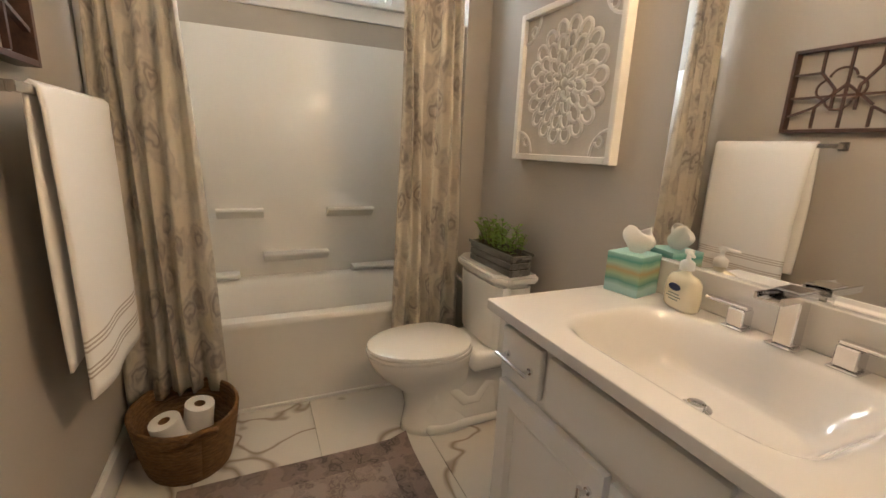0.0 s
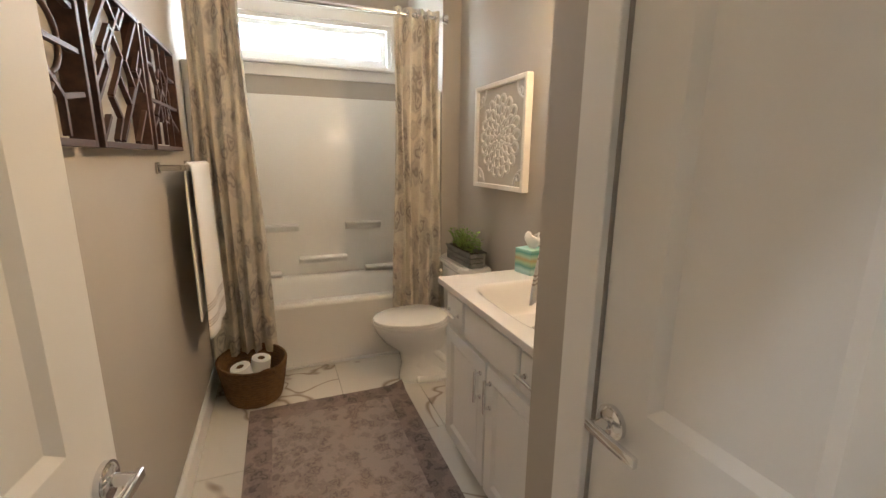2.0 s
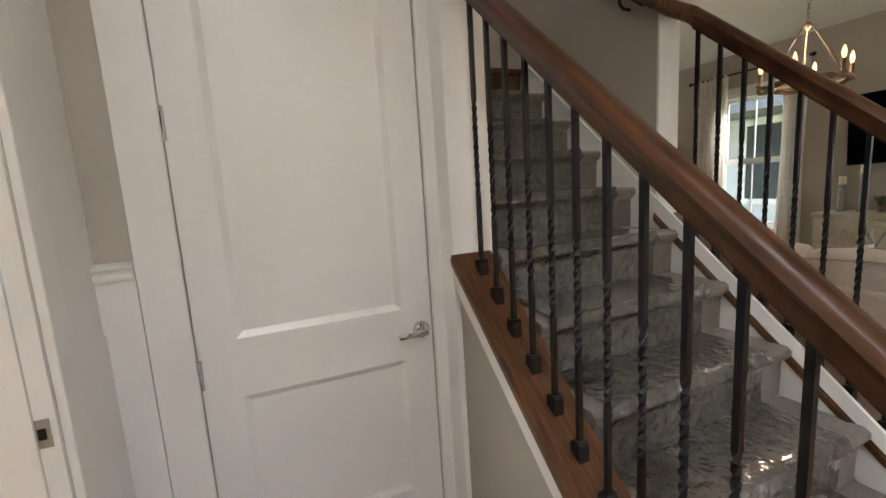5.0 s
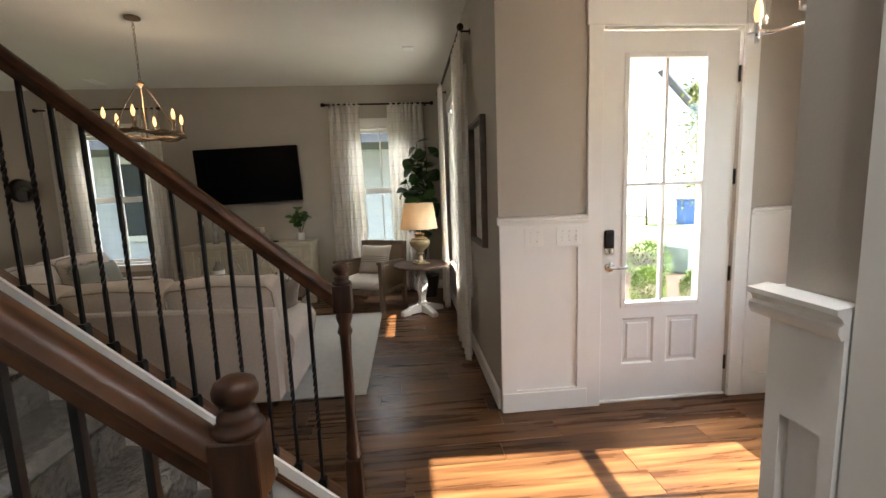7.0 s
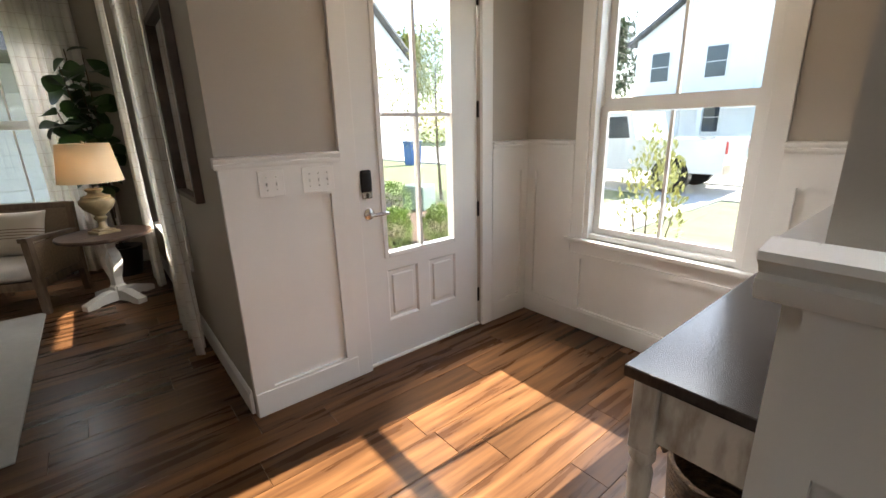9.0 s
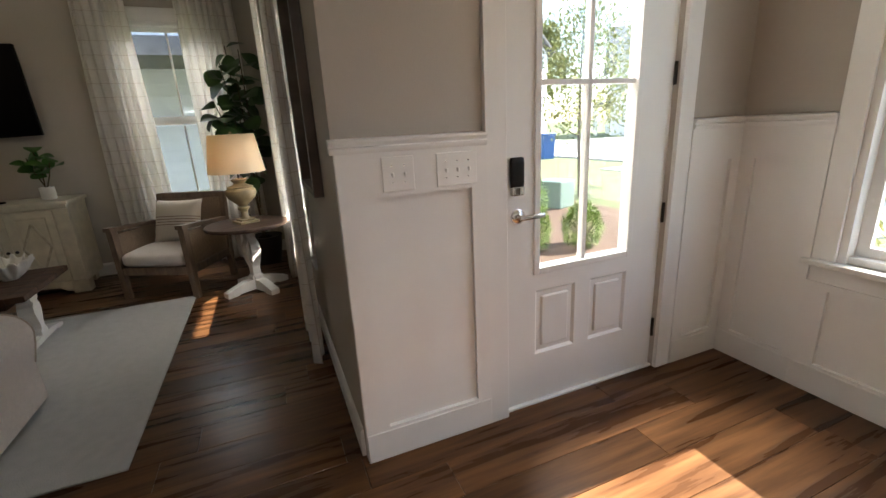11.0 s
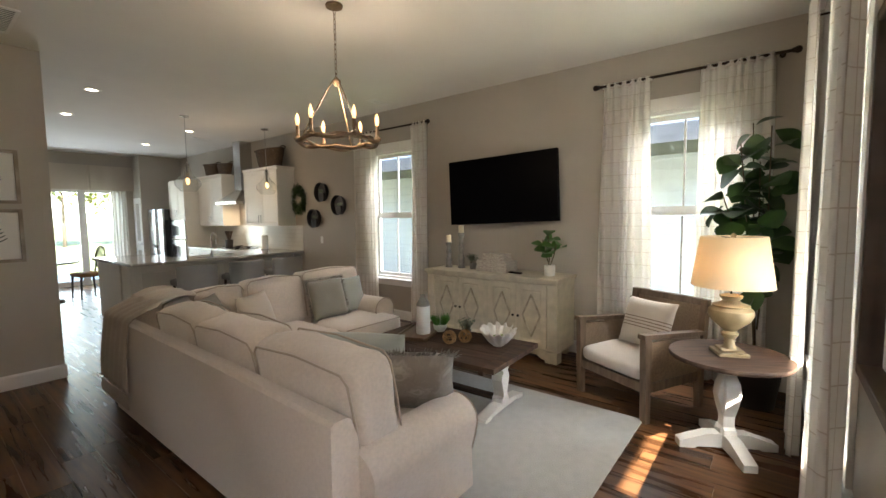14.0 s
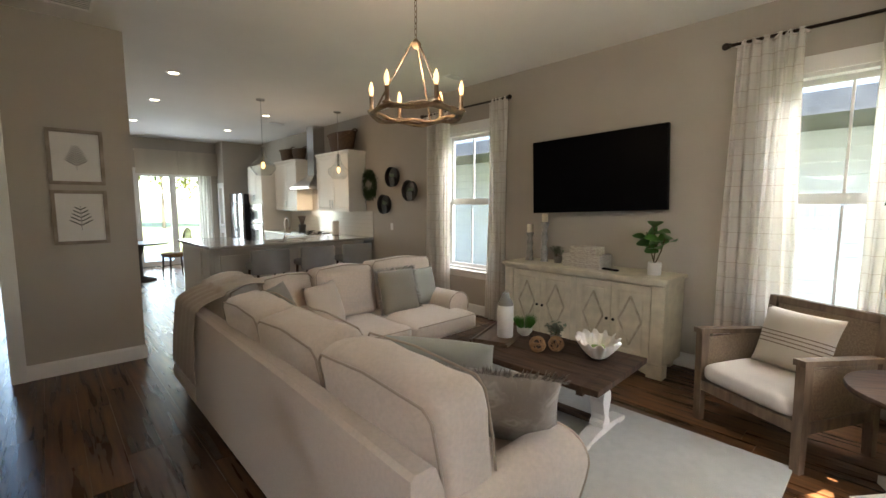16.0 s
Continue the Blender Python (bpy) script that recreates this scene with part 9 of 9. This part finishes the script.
ROAD = mat("pale_asphalt", (0.25, 0.245, 0.235), 0.9, var=0.12, scale=5, bump=0.2, bscale=90)
CONC = mat("pale_concrete", (0.50, 0.485, 0.455), 0.85, var=0.08, scale=4, bump=0.1, bscale=60)
MULCH = mat("brown_mulch", (0.07, 0.038, 0.022), 0.95, col2=(0.16, 0.10, 0.07), scale=30, bump=0.9, bscale=60)
SIDEW = mat("white_lap_siding", (0.84, 0.83, 0.81), 0.7, var=0.02)
SIDEB = mat("blue_grey_siding", (0.56, 0.59, 0.64), 0.7, var=0.03)
SHING = mat("grey_shingle", (0.12, 0.12, 0.125), 0.9, var=0.2, scale=8, bump=0.3, bscale=30)
SHRUB = mat("boxwood_shrub_leaf", (0.09, 0.17, 0.022), 0.6, col2=(0.22, 0.31, 0.055), scale=14)
CREPE = mat("yellow_green_leaf", (0.20, 0.23, 0.07), 0.6, col2=(0.38, 0.38, 0.13), scale=9)
PINE = mat("pine_needles", (0.02, 0.045, 0.015), 0.8, col2=(0.05, 0.085, 0.03), scale=3)
BARK = mat("grey_bark", (0.14, 0.11, 0.085), 0.9, var=0.25, scale=14, bump=0.4, bscale=40)
DARKGL = mat("house_window_glass", (0.05, 0.06, 0.07), 0.08, var=0.1)

solid("ground", cube(-400, -400, -0.26, 400, 400, -0.16), GRASSG, "green lawn that reaches the horizon", "ground", "structure")
solid("porch_floor", cube(3.44, -2.3, -0.159, 7.3, -0.315, -0.03), CONC, "pale concrete porch slab", "porch", "structure")
solid("porch_roof", cube(3.44, -2.62, 2.80, 7.5, -0.315, 2.98), CEIL, "white boarded porch roof", "roof", "structure")
solid("walk_path", cube(4.2, -9.29, -0.159, 5.6, -3.0, -0.12), CONC, "pale concrete front path", "path", "structure")
solid("driveway", cube(-3.6, -13.0, -0.159, 0.6, -2.45, -0.125), CONC, "pale concrete driveway", "driveway", "structure")
solid("planting_bed", cube(3.6, -5.2, -0.159, 12.0, -2.31, -0.11), MULCH, "brown mulch planting bed", "planting bed", "structure")
solid("front_bed", cube(0.9, -4.4, -0.159, 3.5, -2.5, -0.115), MULCH, "brown mulch bed under the foyer window", "planting bed", "structure")
solid("road", cube(-120, -22.0, -0.159, 160, -13.0, -0.14), ROAD, "pale grey residential street", "road", "structure")
solid("pavement", cube(-120, -12.9, -0.159, 160, -11.4, -0.09), CONC, "pale concrete pavement with a kerb", "pavement", "structure")
solid("driveway_side", cube(3.2, -11.39, -0.159, 12.0, -9.3, -0.125), CONC, "pale concrete parking strip", "driveway", "structure")
solid("driveway_across", cube(14, -40, -0.159, 19, -22.0, -0.12), CONC, "pale concrete driveway across the street", "driveway", "structure")
solid("side_street", cube(22.0, -120, -0.158, 29.0, -22.0, -0.138), ROAD, "pale grey side street", "road", "structure")


def house(m, w, d, h, gable, wallmat, label, floors=2, garage=False):
    """Local front to -y. Lap siding, windows with frames, gabled roof."""
    ob = thing("house", m, label, "house", "neighbouring houses")
    wl_ = part("wall", cube(-w / 2, 0, 0, w / 2, d, h), wallmat, ob)
    bm = bmesh.new()
    z = 0.25
    while z < h:
        for y, s in ((0, -1), (d, 1)):
            prism(bm, [(y, z), (y + s * 0.022, z), (y, z + 0.16)], "x", -w / 2, w / 2)
        for x, s in ((-w / 2, -1), (w / 2, 1)):
            prism(bm, [(x, z), (x + s * 0.022, z), (x, z + 0.16)], "y", 0, d)
        z += 0.18
    part("siding", bm, wallmat, wl_)
    rf = bmesh.new()
    e = 0.45
    if gable == "x":
        for s in (-1, 1):
            prism(rf, [(d / 2, h + d * 0.33), (d / 2 + s * (d / 2 + e), h - 0.25), (d / 2 + s * (d / 2 + e), h - 0.05), (d / 2, h + d * 0.33 + 0.2)], "x", -w / 2 - e, w / 2 + e)
        part("gable_wall", prism(bmesh.new(), [(0.02, h), (d - 0.02, h), (d / 2, h + d * 0.32)], "x", -w / 2 + 0.01, w / 2 - 0.01), wallmat, ob)
    else:
        for s in (-1, 1):
            prism(rf, [(0, h + w * 0.33), (s * (w / 2 + e), h - 0.25), (s * (w / 2 + e), h - 0.05), (0, h + w * 0.33 + 0.2)], "y", -e, d + e)
        part("gable_wall", prism(bmesh.new(), [(-w / 2 + 0.02, h), (w / 2 - 0.02, h), (0, h + w * 0.32)], "y", 0.01, d - 0.01), wallmat, ob)
    part("roof", rf, SHING, ob, "grey shingle gable roof")

    def win(x, z, ww, hh):
        o = new("window")
        o.parent = ob
        part("window_frame", cube(x - ww / 2 - 0.10, -0.06, z - 0.10, x + ww / 2 + 0.10, 0.0, z + hh + 0.12), TRIM, o)
        for k in (0, 1):
            part("pane", cube(x - ww / 2, -0.07, z + k * hh / 2 + 0.02, x + ww / 2, -0.055, z + (k + 1) * hh / 2 - 0.02), DARKGL, o)
    n = max(2, int(w / 3))
    for f in range(floors):
        for k in range(n):
            x = -w / 2 + w * (k + 0.5) / n
            if f == 0 and garage and k == 0:
                part("garage_door", cube(x - 1.4, -0.05, 0, x + 1.4, 0, 2.3), SIDEW, ob, "white garage door")
                continue
            win(x, 0.9 + f * 2.9, 1.0, 1.6)
    part("porch_band", cube(-w / 2, -1.4, 2.65, w / 2, -0.01, 2.9), SHING, ob, "dark porch roof over the entry")
    for x in (-w / 2 + 0.2, 0, w / 2 - 0.2):
        part("porch_post", cube(x - 0.1, -1.35, 0, x + 0.1, -1.15, 2.65), TRIM, ob)
    return ob


house(pose(11, -27, -0.16, 0, 0, 180), 9, 9, 6.2, "y", SIDEW, "white two-storey neighbour house with a gable roof", garage=True)
house(pose(-3, -28, -0.16, 0, 0, 180), 10, 9, 6.0, "y", SIDEW, "white two-storey gabled house across the street", garage=True)
house(pose(36, -12, -0.16, 0, 0, 110), 10, 9, 6.2, "y", SIDEW, "white gabled house along the side street")
house(pose(-17, -28, -0.16, 0, 0, 180), 10, 9, 6.0, "x", SIDEB, "blue-grey two-storey house across the street")
house(pose(36, -32, -0.16, 0, 0, 140), 10, 9, 6.2, "y", SIDEW, "white gabled house at the corner")
house(pose(10.6, 4.5, -0.16, 0, 0, -90), 13, 9, 5.6, "x", SIDEB, "blue-grey lap-sided house next door", floors=1)


def shrub(x, y, w, h, n, material, seed, label, z=-0.12, name="shrub"):
    ob = thing(name, pose(x, y, z), label, "shrub", "front shrubs")
    rnd = random.Random(seed)
    st, lf = bmesh.new(), bmesh.new()
    for k in range(7):
        a = k * 0.9
        tube(st, [(0, 0, 0), (0.3 * w * math.cos(a), 0.3 * w * math.sin(a), h * 0.55)], 0.012, 5, 0.004)
    for _ in range(n):
        u, t = rnd.random() * 6.283, rnd.random()
        ph = math.acos(1 - 1.7 * rnd.random())
        r = (0.72 + 0.28 * rnd.random()) * (1 + 0.16 * noise.noise(Vector((math.cos(u) * 2, math.sin(u) * 2, ph * 2 + seed))))
        p = Vector((w / 2 * r * math.sin(ph) * math.cos(u), w / 2 * r * math.sin(ph) * math.sin(u), h * (0.46 + 0.54 * r * math.cos(ph))))
        d = Vector((p.x, p.y, p.z - h * 0.4)).normalized() + Vector((rnd.uniform(-.7, .7), rnd.uniform(-.7, .7), rnd.uniform(-.4, .8)))
        s = 0.036 if n > 3000 else 0.055
        leaf(lf, p, p + d.normalized() * s, s * 0.55, 0.1, n=2)
    part("branches", st, BARK, ob)
    q = part("leaves", lf, material, ob, smooth=True)
    q["kind"] = "stuff"


shrub(5.80, -2.66, 0.44, 0.54, 3600, SHRUB, 1, "round clipped boxwood shrub beside the porch")
shrub(5.67, -3.28, 0.46, 0.52, 3600, SHRUB, 2, "round clipped boxwood shrub in the mulch bed")
shrub(7.4, -3.6, 0.75, 0.66, 1200, SHRUB, 4, "low green shrub in the mulch bed")
shrub(2.75, -3.15, 0.52, 1.50, 850, CREPE, 3, "tall airy yellow-green shrub under the foyer window")
shrub(1.75, -3.3, 0.40, 0.75, 700, CREPE, 6, "small airy shrub under the foyer window")


def tree(x, y, h, crown, n, material, seed, label, lo=0.35, size=0.12):
    ob = thing("tree", pose(x, y, -0.16), label, "tree", "garden trees")
    rnd = random.Random(seed)
    tr = bmesh.new()
    tube(tr, [(0, 0, 0), (0.05, 0.03, h * 0.3), (0.0, 0.08, h * 0.6), (0.06, 0.0, h * 0.95)], 0.022 * h * 0.5, 8, 0.01)
    lf = bmesh.new()
    for k in range(16):
        z = h * (lo + (0.95 - lo) * k / 16)
        a = k * 2.4
        rr = crown * (1 - 0.75 * (k / 16)) * rnd.uniform(0.7, 1.1)
        tip = Vector((rr * math.cos(a), rr * math.sin(a), z + rr * 0.5))
        tube(tr, [(0, 0, z), (rr * 0.5 * math.cos(a), rr * 0.5 * math.sin(a), z + rr * 0.15), tip], 0.02 * h * 0.12, 5, 0.006)
        for _ in range(n // 16):
            t = rnd.uniform(0.3, 1.1)
            p = Vector((0, 0, z)).lerp(tip, t) + Vector((rnd.gauss(0, 1), rnd.gauss(0, 1), rnd.gauss(0, 0.8))) * crown * 0.16
            d = Vector((rnd.uniform(-1, 1), rnd.uniform(-1, 1), rnd.uniform(-0.6, 0.6))).normalized()
            leaf(lf, p, p + d * size, size * 0.5, 0.15, n=2)
    part("trunk", tr, BARK, ob, smooth=True)
    part("crown", lf, material, ob, smooth=True)


tree(8.6, -5.7, 3.6, 1.3, 3600, CREPE, 21, "young crepe myrtle with yellow-green leaves", 0.32, 0.11)
tree(9.2, -7.9, 3.5, 1.3, 3000, CREPE, 23, "young crepe myrtle nearer the street", 0.32, 0.11)
tree(17, -9.2, 4.2, 1.3, 1400, CREPE, 22, "young yellow-green street tree", 0.40, 0.13)
for k, (x, y, h) in enumerate(((52, -22, 14), (58, -12, 17), (48, -6, 13), (44, -30, 12), (62, -30, 16), (30, -50, 13), (18, -48, 14), (4, -50, 15), (-8, -49, 13), (50, 4, 15))):
    tree(x, y, h, 4.0, 2600, PINE if k % 3 else CREPE, 40 + k, "tall pine at the back of the lots", 0.30, 0.75)
for k, (x, y, h) in enumerate(((-1, 34, 9), (4, 38, 11), (9, 36, 10), (14, 33, 9))):
    tree(x, y, h, 3.4, 2200, CREPE, 70 + k, "leafy tree behind the back lawn", 0.25, 0.6)


def pickup(m):
    ob = thing("pickup_truck", m, "white pickup truck parked on the driveway", "vehicle")
    paint = mat("white_car_paint", (0.72, 0.72, 0.72), 0.2, var=0.01, coat=0.8)
    dark = DARKGL
    o = [(-2.7, 0.45), (2.7, 0.45), (2.75, 0.95), (1.6, 1.10), (0.9, 1.72), (-0.75, 1.75), (-0.9, 1.15), (-2.7, 1.15)]
    part("body", prism(bmesh.new(), o, "y", -0.92, 0.92), paint, ob)
    for s in (-1, 1):
        part("side_window", prism(bmesh.new(), [(1.35, 1.15), (0.85, 1.64), (-0.65, 1.66), (-0.75, 1.18)], "y", s * 0.925 - 0.006, s * 0.925 + 0.006), dark, ob)
        part("tail_light", cube(-2.72, s * 0.84 - 0.05, 0.86, -2.69, s * 0.84 + 0.05, 1.10), mat("red_lens", (0.5, 0.02, 0.015), 0.2), ob, "red tail light")
        for x in (-1.7, 1.75):
            wh = part("wheel", rod(bmesh.new(), (x, s * 0.70, 0.39), (x, s * 0.94, 0.39), 0.39, seg=24), IRON, ob)
            part("rim", rod(bmesh.new(), (x, s * 0.935, 0.39), (x, s * 0.95, 0.39), 0.22, seg=16), BRUSHED, wh)
    part("bumper", cube(-2.82, -0.9, 0.45, -2.70, 0.9, 0.65), BRUSHED, ob)


pickup(pose(7.1, -10.35, -0.125, 0, 0, 3))
ub = thing("utility_box", pose(7.86, -4.55, -0.11, 0, 0, 20), "pale green utility box beside the mulch bed", "utility box")
part("cabinet", cube(-0.24, -0.22, 0, 0.24, 0.22, 0.46, 0.02, 2), mat("utility_green", (0.20, 0.28, 0.24), 0.5), ub)
bn = thing("wheelie_bin", pose(16.8, -10.75, -0.16), "blue wheelie bin at the kerb", "bin")
part("body", prism(bmesh.new(), [(-0.24, 0.0), (0.24, 0.0), (0.29, 0.95), (-0.29, 0.95)], "x", -0.27, 0.27), mat("blue_plastic", (0.02, 0.10, 0.32), 0.4), bn)
part("lid", cube(-0.31, -0.32, 0.95, 0.31, 0.33, 1.02, 0.02), mat("blue_plastic_lid", (0.02, 0.09, 0.28), 0.4), bn)
solid("patio", cube(3.6, 12.78, -0.159, 7.0, 16.5, -0.06), CONC, "pale concrete back patio", "patio", "structure")

# ---- floor pieces ----


def tiles():
    floor = tagged(new("floor_bath"), "white marble-look tile floor with brown veins", "floor", "", "structure")
    shared = {}
    ys = [0.95, 1.21, 1.683, 2.155, 2.6]
    for j, (y0, y1) in enumerate(zip(ys, ys[1:])):
        x = -2.75 - 0.47 * (j % 2)
        while x < 0.06:
            a, b = max(x, -2.75), min(x + 0.94, 0.06)
            x += 0.94
            if b - a < 0.02:
                continue
            key = (round(b - a, 3), round(y1 - y0, 3))
            if key not in shared:
                w, h = b - a, y1 - y0
                shared[key] = mesh_of("tile", cube(-w / 2 + 0.0012, -h / 2 + 0.0012, -0.012, w / 2 - 0.0012, h / 2 - 0.0012, 0, 0.001), TILE)
            t = new("tile", shared[key])
            t.location, t.parent = ((a + b) / 2, (y0 + y1) / 2, 0), floor


splash()
tiles()
planks("floor_wood", [(1.14, 3.30, -2.23, 12.6), (0.06, 1.14, -0.31, 12.6), (3.30, XW, -0.31, 12.6)], 0.18, 1.22, FLOORW, "dark walnut-stained wide plank floor", lambda x, y: 0.9 < x < 6.2 and -2.3 < y < 4.2)
